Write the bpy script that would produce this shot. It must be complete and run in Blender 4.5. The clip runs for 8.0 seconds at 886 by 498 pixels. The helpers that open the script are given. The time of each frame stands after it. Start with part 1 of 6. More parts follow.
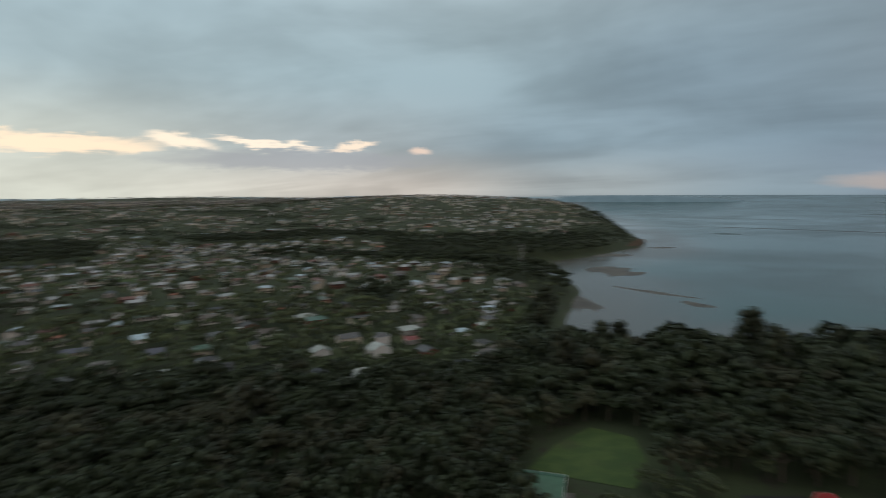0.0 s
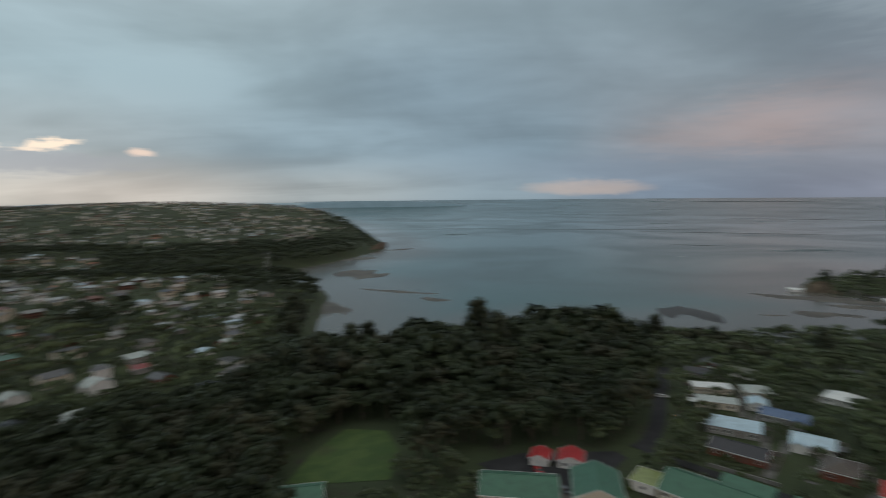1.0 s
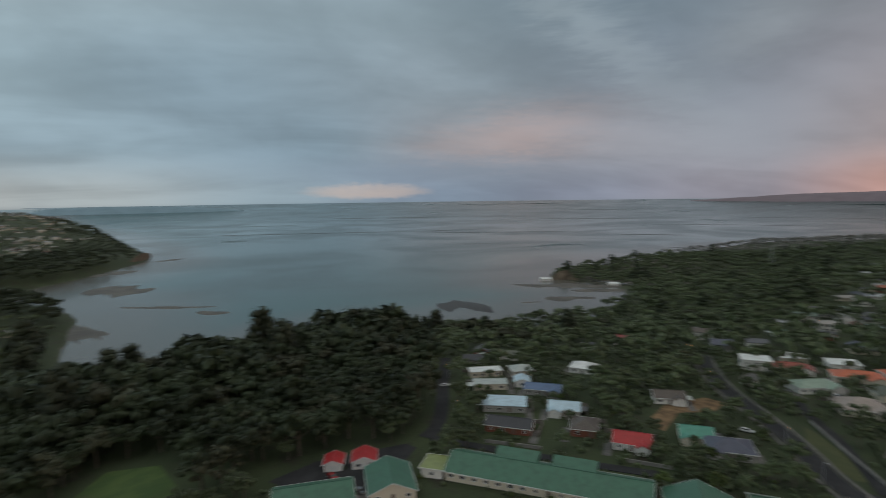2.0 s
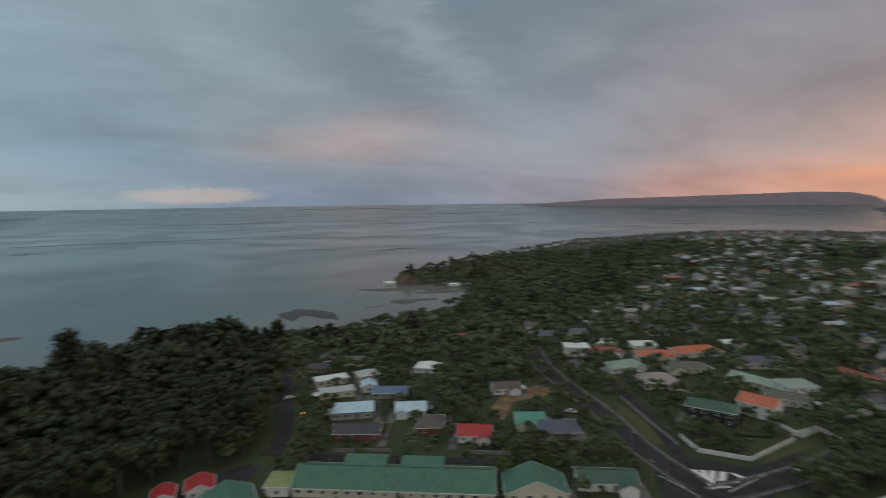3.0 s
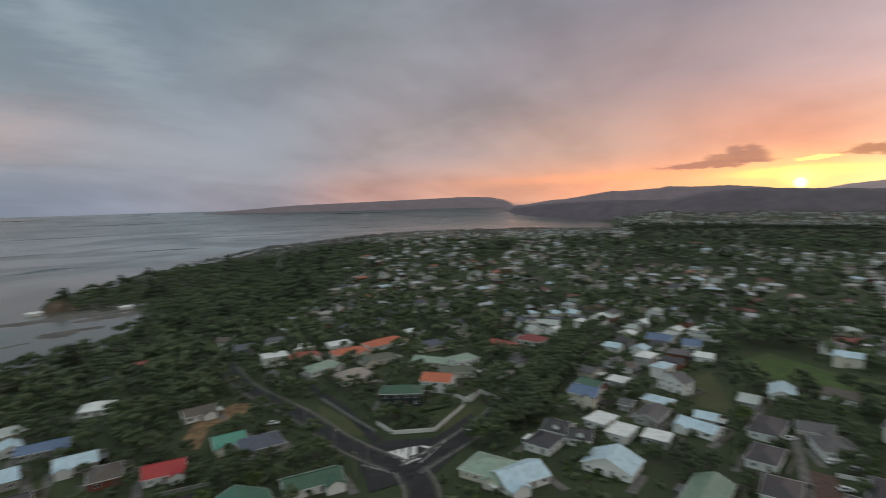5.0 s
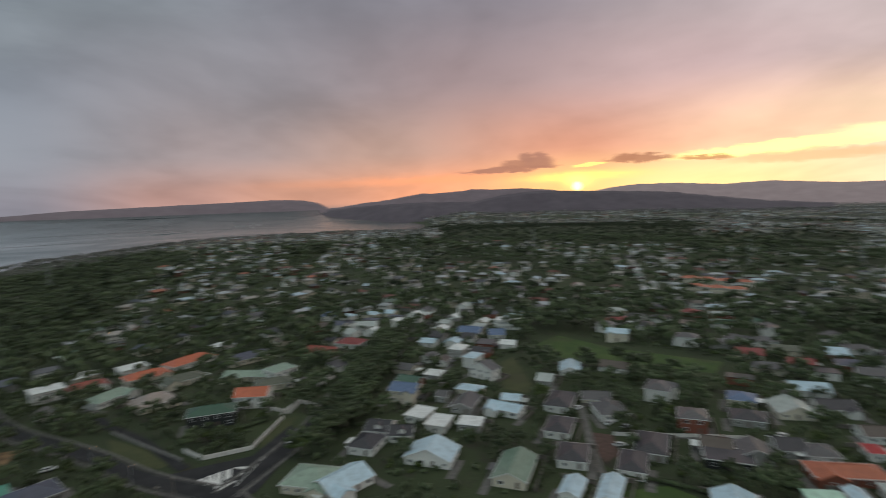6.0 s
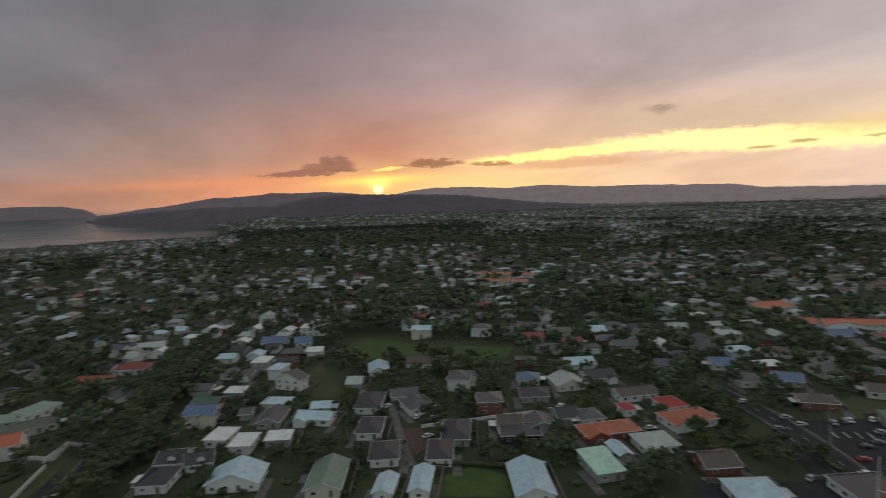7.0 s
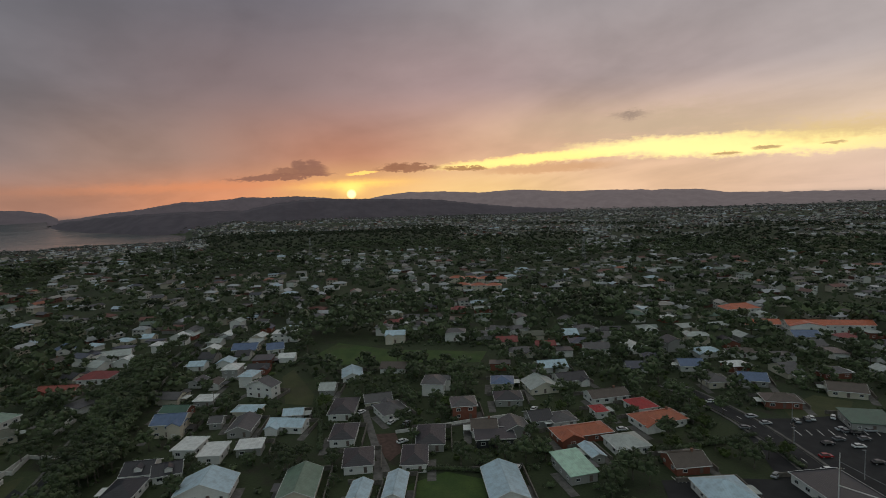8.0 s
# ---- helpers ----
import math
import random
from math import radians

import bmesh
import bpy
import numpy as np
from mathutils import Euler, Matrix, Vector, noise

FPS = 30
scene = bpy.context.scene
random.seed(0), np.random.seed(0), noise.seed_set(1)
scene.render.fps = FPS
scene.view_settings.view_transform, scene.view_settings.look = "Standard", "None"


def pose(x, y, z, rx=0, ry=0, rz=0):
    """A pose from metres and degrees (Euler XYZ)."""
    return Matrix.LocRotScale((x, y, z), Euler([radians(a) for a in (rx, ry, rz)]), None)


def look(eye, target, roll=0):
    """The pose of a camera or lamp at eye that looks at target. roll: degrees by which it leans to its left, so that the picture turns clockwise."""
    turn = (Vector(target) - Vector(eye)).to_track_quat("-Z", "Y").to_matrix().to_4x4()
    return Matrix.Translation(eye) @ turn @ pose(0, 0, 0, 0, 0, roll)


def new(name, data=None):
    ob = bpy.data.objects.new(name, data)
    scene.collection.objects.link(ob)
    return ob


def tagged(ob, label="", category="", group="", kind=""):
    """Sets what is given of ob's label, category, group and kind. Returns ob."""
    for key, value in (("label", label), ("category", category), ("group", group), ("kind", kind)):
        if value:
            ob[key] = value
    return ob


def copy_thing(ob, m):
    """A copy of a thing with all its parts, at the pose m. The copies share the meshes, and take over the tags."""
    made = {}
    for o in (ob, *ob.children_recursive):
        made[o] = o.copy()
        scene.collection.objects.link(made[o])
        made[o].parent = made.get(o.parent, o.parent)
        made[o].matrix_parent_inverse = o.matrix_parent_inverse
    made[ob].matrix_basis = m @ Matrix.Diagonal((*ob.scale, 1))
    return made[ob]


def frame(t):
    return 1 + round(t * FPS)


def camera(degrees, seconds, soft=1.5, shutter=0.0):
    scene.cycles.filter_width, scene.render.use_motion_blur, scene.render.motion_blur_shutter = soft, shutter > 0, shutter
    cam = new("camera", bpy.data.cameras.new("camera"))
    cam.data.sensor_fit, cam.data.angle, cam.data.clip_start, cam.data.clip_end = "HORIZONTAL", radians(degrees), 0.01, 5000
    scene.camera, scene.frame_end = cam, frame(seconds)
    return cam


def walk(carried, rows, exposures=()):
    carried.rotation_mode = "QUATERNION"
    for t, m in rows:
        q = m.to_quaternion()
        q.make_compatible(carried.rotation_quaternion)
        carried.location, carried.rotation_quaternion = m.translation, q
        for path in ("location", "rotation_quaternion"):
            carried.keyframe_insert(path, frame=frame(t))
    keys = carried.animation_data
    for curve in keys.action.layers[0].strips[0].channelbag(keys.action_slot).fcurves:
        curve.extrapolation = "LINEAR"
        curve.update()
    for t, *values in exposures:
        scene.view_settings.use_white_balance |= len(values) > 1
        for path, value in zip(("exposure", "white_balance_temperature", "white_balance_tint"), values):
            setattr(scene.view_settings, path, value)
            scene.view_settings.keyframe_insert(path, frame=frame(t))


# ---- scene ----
cam = camera(78.25, 8.0, soft=0.82, shutter=0.9)
EYE = (0.0, 0.0, 92.0)
TURNS = (
    (0.0, 83.96, 0.36, 0.0), (0.5, 84.18, 0.58, -12.64), (1.0, 84.38, 0.56, -26.34), (1.5, 84.49, 0.75, -38.78),
    (1.7, 84.50, 0.77, -43.12), (2.8, 84.74, 0.72, -61.84), (3.0, 84.82, 0.74, -65.21), (3.5, 84.95, 0.74, -72.01),
    (4.0, 85.02, 0.92, -79.17), (4.5, 85.01, 1.25, -87.83), (4.7, 84.98, 1.36, -91.52), (5.8, 84.64, 1.76, -112.17),
    (6.0, 84.62, 1.84, -116.31), (6.5, 84.46, 2.04, -126.22), (6.8, 84.34, 2.12, -133.5), (7.0, 84.29, 2.15, -136.82),
    (7.2, 84.42, 2.12, -137.75), (7.5, 84.58, 2.08, -138.40), (8.0, 84.66, 2.06, -139.57))
walk(cam, [(t, pose(*EYE, rx, ry, rz)) for t, rx, ry, rz in TURNS], exposures=[(0.0, 0.3), (1.5, 0.38), (3.5, 0.46), (4.5, 0.58), (6.0, 0.42), (6.6, 0.2), (7.1, -0.1), (8.0, -0.27)])

# ---- sky, sun ----
SUN_BEARING, SUN_HEIGHT = 130.1, 0.75      # degrees clockwise from +y, degrees up


def lin(r, g, b):
    """Linear colour of 8-bit values."""
    return tuple(((v / 255 + 0.055) / 1.055) ** 2.4 if v > 10 else v / 255 / 12.92 for v in (r, g, b))


class Graph:
    """Short hand for building node trees."""

    def __init__(self, tree):
        self.tree = tree
        tree.nodes.clear()

    def node(self, kind, **props):
        n = self.tree.nodes.new(kind)
        for k, v in props.items():
            setattr(n, k, v)
        return n

    def put(self, socket, value):
        if isinstance(value, bpy.types.NodeSocket):
            self.tree.links.new(value, socket)
        else:
            socket.default_value = value

    def math(self, op, a, b=0.0, clamp=False):
        n = self.node("ShaderNodeMath", operation=op, use_clamp=clamp)
        self.put(n.inputs[0], a)
        self.put(n.inputs[1], b)
        return n.outputs[0]

    def vec(self, x, y, z=0.0):
        n = self.node("ShaderNodeCombineXYZ")
        for s, v in zip(n.inputs, (x, y, z)):
            self.put(s, v)
        return n.outputs[0]

    def span(self, v, a, b, lo=0.0, hi=1.0, smooth=True):
        n = self.node("ShaderNodeMapRange", interpolation_type="SMOOTHSTEP" if smooth else "LINEAR")
        for s, w in zip(n.inputs, (v, a, b, lo, hi)):
            self.put(s, w)
        return n.outputs[0]

    def noise(self, vector, scale, detail=3.0, rough=0.5, distort=0.0):
        n = self.node("ShaderNodeTexNoise")
        self.put(n.inputs["Vector"], vector)
        for k, v in (("Scale", scale), ("Detail", detail), ("Roughness", rough), ("Distortion", distort)):
            self.put(n.inputs[k], v)
        return n.outputs["Fac"]

    def mix(self, f, a, b, mode="MIX"):
        n = self.node("ShaderNodeMix", data_type="RGBA", blend_type=mode)
        self.put(n.inputs[0], f)
        for s, v in ((n.inputs[6], a), (n.inputs[7], b)):
            self.put(s, (*v, 1.0) if isinstance(v, tuple) and len(v) == 3 else v)
        return n.outputs[2]

    def ramp(self, f, stops, mode="EASE"):
        n = self.node("ShaderNodeValToRGB")
        n.color_ramp.interpolation = mode
        el = n.color_ramp.elements
        while len(el) < len(stops):
            el.new(0.5)
        for e, (p, c) in zip(el, stops):
            e.position, e.color = p, (*c, 1.0)
        self.put(n.inputs[0], f)
        return n.outputs[0]


world = bpy.data.worlds.new("dusk_sky")
scene.world = world
world.use_nodes = True
W = Graph(world.node_tree)
way = W.node("ShaderNodeTexCoord").outputs["Generated"]
sep = W.node("ShaderNodeSeparateXYZ")
W.put(sep.inputs[0], way)
sx, sy, sz = sep.outputs
bearing = W.math("MULTIPLY", W.math("ARCTAN2", sx, sy), 180 / math.pi)
height = W.math("MULTIPLY", W.math("ARCSINE", sz), 180 / math.pi)
# the bearing runs from -60 to 200 through the ramps
turned = W.math("ADD", bearing, W.math("MULTIPLY", W.math("LESS_THAN", bearing, -110.0), 360.0))
along = W.math("DIVIDE", W.math("ADD", turned, 110.0), 360.0)


def bear(b, *c):
    return ((b + 110) / 360, lin(*c))


ring0 = W.ramp(along, [bear(-110, 188, 182, 176), bear(-40, 203, 205, 193), bear(-5, 186, 180, 172), bear(14, 144, 152, 154), bear(32, 124, 140, 149),
                       bear(48, 118, 133, 149), bear(62, 118, 125, 139), bear(78, 126, 125, 134), bear(90, 166, 132, 124), bear(102, 194, 145, 124),
                       bear(118, 224, 152, 114), bear(130, 238, 190, 124), bear(142, 255, 214, 148), bear(160, 255, 212, 174), bear(180, 235, 202, 180), bear(249, 190, 182, 176)])
ring1 = W.ramp(along, [bear(-110, 170, 168, 165), bear(-40, 186, 191, 183), bear(-10, 150, 160, 164), bear(12, 130, 149, 160), bear(36, 115, 134, 147), bear(50, 127, 133, 141),
                       bear(62, 131, 133, 141), bear(78, 123, 127, 136), bear(95, 143, 130, 131), bear(110, 163, 135, 125), bear(130, 190, 136, 116), bear(150, 248, 202, 168), bear(180, 246, 216, 190), bear(249, 180, 174, 168)])
ring2 = W.ramp(along, [bear(-110, 150, 156, 160), bear(-40, 158, 176, 182), bear(0, 139, 158, 166), bear(25, 121, 140, 152), bear(50, 120, 133, 142), bear(70, 107, 117, 128), bear(95, 131, 128, 134),
                       bear(120, 137, 120, 122), bear(140, 174, 150, 150), bear(160, 190, 172, 170), bear(180, 192, 180, 178), bear(249, 150, 154, 156)])
ring3 = W.ramp(along, [bear(-110, 150, 158, 162), bear(-40, 150, 171, 180), bear(0, 155, 172, 179), bear(40, 133, 150, 159), bear(65, 101, 117, 128), bear(85, 110, 120, 127), bear(105, 118, 119, 128),
                       bear(125, 115, 113, 122), bear(150, 164, 158, 161), bear(180, 176, 170, 172), bear(249, 150, 155, 158)])
base = W.mix(W.span(height, 0.3, 5.0), ring0, ring1)
base = W.mix(W.span(height, 4.0, 12.0), base, ring2)
base = W.mix(W.span(height, 10.0, 22.0), base, ring3)
# the overcast is about twice as bright overhead as near the horizon
zen = W.span(height, 26.0, 75.0)
base = W.mix(zen, base, (0.56, 0.57, 0.54))

# cloud layer: noise on a plane overhead, drawn out along the wind
low = W.math("ADD", W.math("MAXIMUM", sz, 0.0), 0.17)
px, py = W.math("DIVIDE", sx, low), W.math("DIVIDE", sy, low)
wind = radians(-28)
u = W.math("ADD", W.math("MULTIPLY", px, math.cos(wind)), W.math("MULTIPLY", py, math.sin(wind)))
v = W.math("SUBTRACT", W.math("MULTIPLY", py, math.cos(wind)), W.math("MULTIPLY", px, math.sin(wind)))
sheet = W.vec(W.math("MULTIPLY", u, 0.5), v, 0.3)
c1 = W.noise(sheet, 1.1, 4.0, 0.5, 0.4)
c2 = W.noise(W.vec(sx, sy, W.math("MULTIPLY", sz, 2.4)), 3.4, 5.0, 0.55, 0.25)
cloud = W.math("ADD", W.math("MULTIPLY", c1, 0.55), W.math("MULTIPLY", c2, 0.45))
shade = W.span(cloud, 0.34, 0.66, 0.8, 1.18)
sky = W.mix(1.0, base, shade, "MULTIPLY")

# openings, glows and low dark clouds, in degrees of bearing and height
wob = W.vec(W.math("MULTIPLY", turned, 0.10), W.math("MULTIPLY", height, 0.45), 4.0)
w1 = W.math("SUBTRACT", W.noise(wob, 1.6, 4.0, 0.55), 0.5)
w2 = W.math("SUBTRACT", W.noise(W.vec(W.math("MULTIPLY", turned, 0.16), W.math("MULTIPLY", height, 0.8), 9.0), 2.4, 4.0, 0.6), 0.5)

w3 = W.math("SUBTRACT", W.noise(W.vec(turned, W.math("MULTIPLY", height, 1.7), 2.0), 1.5, 4.0, 0.6), 0.5)


def spot(b, h, wide, high, slope=0.0, wob_b=5.0, wob_h=1.6, hard=0.35):
    """1 inside an uneven patch of sky, 0 outside."""
    x = W.math("ADD", W.math("SUBTRACT", turned, b), W.math("MULTIPLY", w1, wob_b))
    y = W.math("ADD", W.math("SUBTRACT", height, h), W.math("MULTIPLY", w2, wob_h))
    y = W.math("ADD", y, W.math("MULTIPLY", w3, min(1.4, wob_h * 1.1)))
    y = W.math("SUBTRACT", y, W.math("MULTIPLY", x, slope))
    r = W.math("ADD", W.math("POWER", W.math("DIVIDE", x, wide), 2.0), W.math("POWER", W.math("DIVIDE", y, high), 2.0))
    if hard > 0.9:
        return W.math("EXPONENT", W.math("MULTIPLY", r, -1.1))
    return W.span(r, 1.0 + hard, max(0.0, 1.0 - hard), 0.0, 1.0)


for args, colour, most in (
        # pale openings towards the left-hand land
        ((-35, 4.3, 7.5, 0.8, 0.0, 6, 1.8, 0.8), (250, 226, 196), 0.9),
        ((-25.5, 4.9, 2.6, 0.6, -0.2, 4, 1.4, 0.8), (252, 234, 210), 0.85),
        ((-18, 4.75, 4.6, 0.38, -0.08, 6, 2.2, 0.6), (252, 234, 212), 0.85),
        ((-9.5, 4.6, 2.4, 0.38, 0.14, 4, 1.2, 0.6), (248, 226, 202), 0.85),
        ((-2.3, 4.1, 1.0, 0.35, 0.0, 1, 0.6, 0.7), (236, 208, 188), 0.7),
        # darker band of cloud under them
        ((-14, 3.2, 12, 1.0, 0.0, 8, 1.6, 0.8), (148, 152, 158), 0.7),
        # faint openings over the water
        ((41, 0.7, 5.5, 0.75, 0.0, 3, 0.6, 0.8), (184, 166, 154), 0.6),
        ((56, 6.0, 9, 2.6, 0.15, 6, 3.0, 0.95), (168, 148, 144), 0.5),
        ((63, 16.5, 11, 3.4, -0.8, 8, 5.0, 0.95), (160, 172, 178), 0.28),
        ((78, 14.0, 5, 2.5, 0.3, 3, 2.0, 0.95), (158, 166, 170), 0.2),
        ((46, 2.6, 16, 1.7, 0.0, 8, 1.4, 0.95), (112, 128, 144), 0.6),
        # glow round the setting sun and the bright gap beyond it
        ((116, 1.9, 13, 0.5, 0.012, 3, 0.5, 0.95), (246, 158, 112), 0.6),
        ((130.4, 1.75, 5.0, 0.42, 0.02, 2, 0.5, 0.95), (255, 206, 104), 0.85),
        ((130.1, 1.35, 1.3, 0.62, 0.0, 0, 0.0, 0.95), (255, 226, 120), 0.85),
        ((131.4, 2.85, 1.6, 0.16, 0.1, 1, 0.5, 0.6), (255, 206, 110), 0.85),
        ((162, 6.3, 13, 1.8, -0.03, 5, 2.4, 0.95), (214, 190, 160), 0.75),
        ((150, 3.7, 10, 0.52, 0.055, 3, 0.6, 0.8), (255, 226, 136), 0.97),
        ((167, 3.95, 13, 0.95, -0.035, 4, 0.9, 0.85), (255, 232, 152), 0.97),
        ((176, 4.6, 8, 1.0, -0.02, 4, 1.2, 0.95), (246, 214, 150), 0.8),
        # small dark clouds in front of it
        ((123.2, 2.72, 4.9, 0.34, 0.05, 2, 0.9, 0.5), (146, 106, 96), 0.92),
        ((126.0, 3.45, 1.7, 0.62, 0.0, 1.6, 1.5, 0.6), (144, 106, 96), 0.92),
        ((125.0, 3.75, 0.8, 0.5, 0.0, 0.8, 0.8, 0.6), (146, 108, 98), 0.9),
        ((126.4, 4.0, 0.7, 0.4, 0.0, 0.8, 0.8, 0.7), (150, 110, 100), 0.85),
        ((123.6, 3.15, 1.3, 0.42, 0.0, 1.6, 1.2, 0.6), (148, 108, 96), 0.85),
        ((136.2, 3.2, 3.3, 0.36, -0.02, 2, 1.0, 0.5), (156, 112, 92), 0.9),
        ((135.0, 3.5, 1.2, 0.3, 0.0, 1, 1.0, 0.6), (156, 112, 92), 0.8),
        ((142.2, 3.0, 2.2, 0.22, -0.02, 2, 0.6, 0.5), (172, 122, 88), 0.85),
        ((150.5, 2.7, 6.0, 0.5, 0.01, 3, 0.6, 0.8), (230, 176, 130), 0.7),
        ((158.3, 7.4, 1.5, 0.36, 0.0, 2.5, 1.4, 0.95), (140, 122, 116), 0.6),
        ((170.2, 3.5, 1.1, 0.15, 0.0, 1, 0.4, 0.7), (190, 150, 110), 0.8),
        ((167.0, 3.2, 1.2, 0.16, 0.0, 1, 0.4, 0.7), (196, 152, 110), 0.8),
        ((175.0, 3.5, 0.9, 0.12, 0.0, 1, 0.4, 0.7), (196, 156, 116), 0.7)):
    gain = 1.6 if colour[0] >= 250 and args[0] > 128 else 1.0
    sky = W.mix(W.math("MULTIPLY", spot(*args), most), sky, tuple(v * gain for v in lin(*colour)))
# the sun's own disc, cut by the hill
off_b = W.math("MULTIPLY", W.math("SUBTRACT", turned, SUN_BEARING), 1.0)
off_h = W.math("SUBTRACT", height, SUN_HEIGHT)
away = W.math("SQRT", W.math("ADD", W.math("MULTIPLY", off_b, off_b), W.math("MULTIPLY", off_h, off_h)))
sky = W.mix(W.span(away, 0.56, 0.3), sky, (2.6, 1.9, 0.8))
# below the horizon: hazy distance
sky = W.mix(W.span(height, -0.2, -1.2), sky, lin(96, 106, 112))
nishita = W.node("ShaderNodeTexSky", sky_type="NISHITA", sun_disc=False, sun_elevation=radians(SUN_HEIGHT), sun_rotation=radians(SUN_BEARING))
glow = W.node("ShaderNodeBackground")
W.put(glow.inputs[0], nishita.outputs[0])
W.put(glow.inputs[1], 0.006)
cover = W.node("ShaderNodeBackground")
W.put(cover.inputs[0], sky)
W.put(cover.inputs[1], 0.97)
both = W.node("ShaderNodeAddShader")
W.put(both.inputs[0], glow.outputs[0])
W.put(both.inputs[1], cover.outputs[0])
W.put(W.node("ShaderNodeOutputWorld").inputs[0], both.outputs[0])

sun_data = bpy.data.lights.new("sun", "SUN")
sun_data.energy, sun_data.angle, sun_data.color = 0.15, radians(0.6), (1.0, 0.55, 0.28)
sun = new("sun", sun_data)
sb, sh = radians(SUN_BEARING), radians(1.2)
sun.matrix_world = look((0, 0, 300), (-400 * math.sin(sb), -400 * math.cos(sb), 300 - 400 * math.tan(sh)))

# ---- materials ----
def material(name, build):
    m = bpy.data.materials.new(name)
    m.use_nodes = True
    g = Graph(m.node_tree)
    p = g.node("ShaderNodeBsdfPrincipled")
    build(g, p)
    g.put(g.node("ShaderNodeOutputMaterial").inputs[0], p.outputs[0])
    return m


def place(g):
    """World position."""
    return g.node("ShaderNodeNewGeometry").outputs["Position"]


def local(g):
    return g.node("ShaderNodeTexCoord").outputs["Object"]


def bump(g, p, height_, strength, distance):
    b = g.node("ShaderNodeBump")
    g.put(b.inputs["Strength"], strength)
    g.put(b.inputs["Distance"], distance)
    g.put(b.inputs["Height"], height_)
    g.put(p.inputs["Normal"], b.outputs[0])


def m_ground(g, p):
    w = place(g)
    a, b, c = g.noise(w, 0.012, 4), g.noise(w, 0.09, 5, 0.6), g.noise(w, 0.9, 4, 0.65)
    col = g.mix(g.span(a, 0.4, 0.62), (0.03, 0.046, 0.015), (0.044, 0.062, 0.021))
    col = g.mix(g.span(b, 0.5, 0.72), col, (0.036, 0.031, 0.02))
    col = g.mix(g.span(c, 0.3, 0.75, 0.0, 0.5), col, (0.012, 0.017, 0.008))
    z = g.node("ShaderNodeSeparateXYZ")
    g.put(z.inputs[0], w)
    low_ = g.span(g.math("ADD", z.outputs[2], g.math("MULTIPLY", b, 3.0)), -24.4, -26.4)
    col = g.mix(low_, col, (0.115, 0.105, 0.088))
    g.put(p.inputs["Base Color"], col)
    g.put(p.inputs["Roughness"], 0.95)
    bump(g, p, c, 0.6, 0.3)


def m_sea(g, p):
    """Level tidal water: silt near the shore, bars and wind lanes further out."""
    w = place(g)
    at = g.node("ShaderNodeAttribute", attribute_name="shallow").outputs["Fac"]
    big, mid, fine = g.noise(w, 0.0031, 5, 0.6, 0.8), g.noise(w, 0.011, 5, 0.6, 0.5), g.noise(w, 0.07, 4, 0.6)
    mud = g.span(g.math("ADD", at, g.math("MULTIPLY", g.math("SUBTRACT", big, 0.5), 0.45)), 0.3, 0.98)
    col = g.mix(g.span(big, 0.4, 0.62), (0.022, 0.08, 0.073), (0.029, 0.064, 0.06))
    col = g.mix(mud, col, (0.108, 0.105, 0.093))
    col = g.mix(g.math("MULTIPLY", mud, g.span(mid, 0.5, 0.72, 0.0, 0.55)), col, (0.085, 0.08, 0.072))
    bars = g.math("MULTIPLY", g.span(g.noise(w, 0.0021, 7, 0.66, 0.3), 0.62, 0.69), g.span(at, 0.4, 0.0))
    col = g.mix(g.math("MULTIPLY", bars, 0.35), col, (0.045, 0.042, 0.04))
    g.put(p.inputs["Base Color"], col)
    lanes = g.span(big, 0.35, 0.7, 0.0, 0.12)
    g.put(p.inputs["Roughness"], g.math("ADD", g.math("ADD", 0.13, lanes), g.math("MULTIPLY", bars, 0.22)))
    g.put(p.inputs["IOR"], 1.33)
    b = g.node("ShaderNodeBump")
    g.put(b.inputs["Strength"], 0.04)
    g.put(b.inputs["Distance"], 0.25)
    g.put(b.inputs["Height"], fine)
    g.put(b.inputs["Normal"], g.vec(0.0, 0.0, 1.0))
    g.put(p.inputs["Normal"], b.outputs[0])


def plain(name, colour, rough=0.9, var=0.25, scale=0.02):
    def build(g, p):
        n = g.noise(place(g), scale, 5, 0.6)
        g.put(p.inputs["Base Color"], g.mix(g.span(n, 0.3, 0.7), tuple(v * (1 - var) for v in colour), tuple(v * (1 + var) for v in colour)))
        g.put(p.inputs["Roughness"], rough)
    return material(name, build)


M_GROUND = material("grass_and_earth", m_ground)
M_SEA = material("tidal_water", m_sea)
def distant(name, colour, haze_glow):
    """Far land as a backdrop: evening air is put in as its tone and a faint glow."""
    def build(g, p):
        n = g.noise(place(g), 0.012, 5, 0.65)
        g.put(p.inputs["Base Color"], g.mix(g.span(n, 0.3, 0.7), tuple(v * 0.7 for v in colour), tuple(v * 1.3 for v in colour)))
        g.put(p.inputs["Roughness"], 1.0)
        g.put(p.inputs["Emission Color"], (*haze_glow, 1.0))
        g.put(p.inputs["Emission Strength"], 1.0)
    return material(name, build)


# haze is painted: farther layers get paler or bluer tones and more glow
M_RANGE = distant("far_forest_glow", (0.055, 0.047, 0.05), (0.052, 0.043, 0.05))
M_FAR_RANGE = distant("painted_haze_forest", (0.08, 0.07, 0.07), (0.115, 0.092, 0.094))
M_HILL = distant("dusk_hill_glow", (0.045, 0.04, 0.042), (0.02, 0.017, 0.023))
M_ISLE = distant("painted_haze_island", (0.06, 0.08, 0.09), (0.05, 0.082, 0.1))
M_RANGE2 = distant("painted_haze_land", (0.1, 0.12, 0.13), (0.09, 0.125, 0.14))


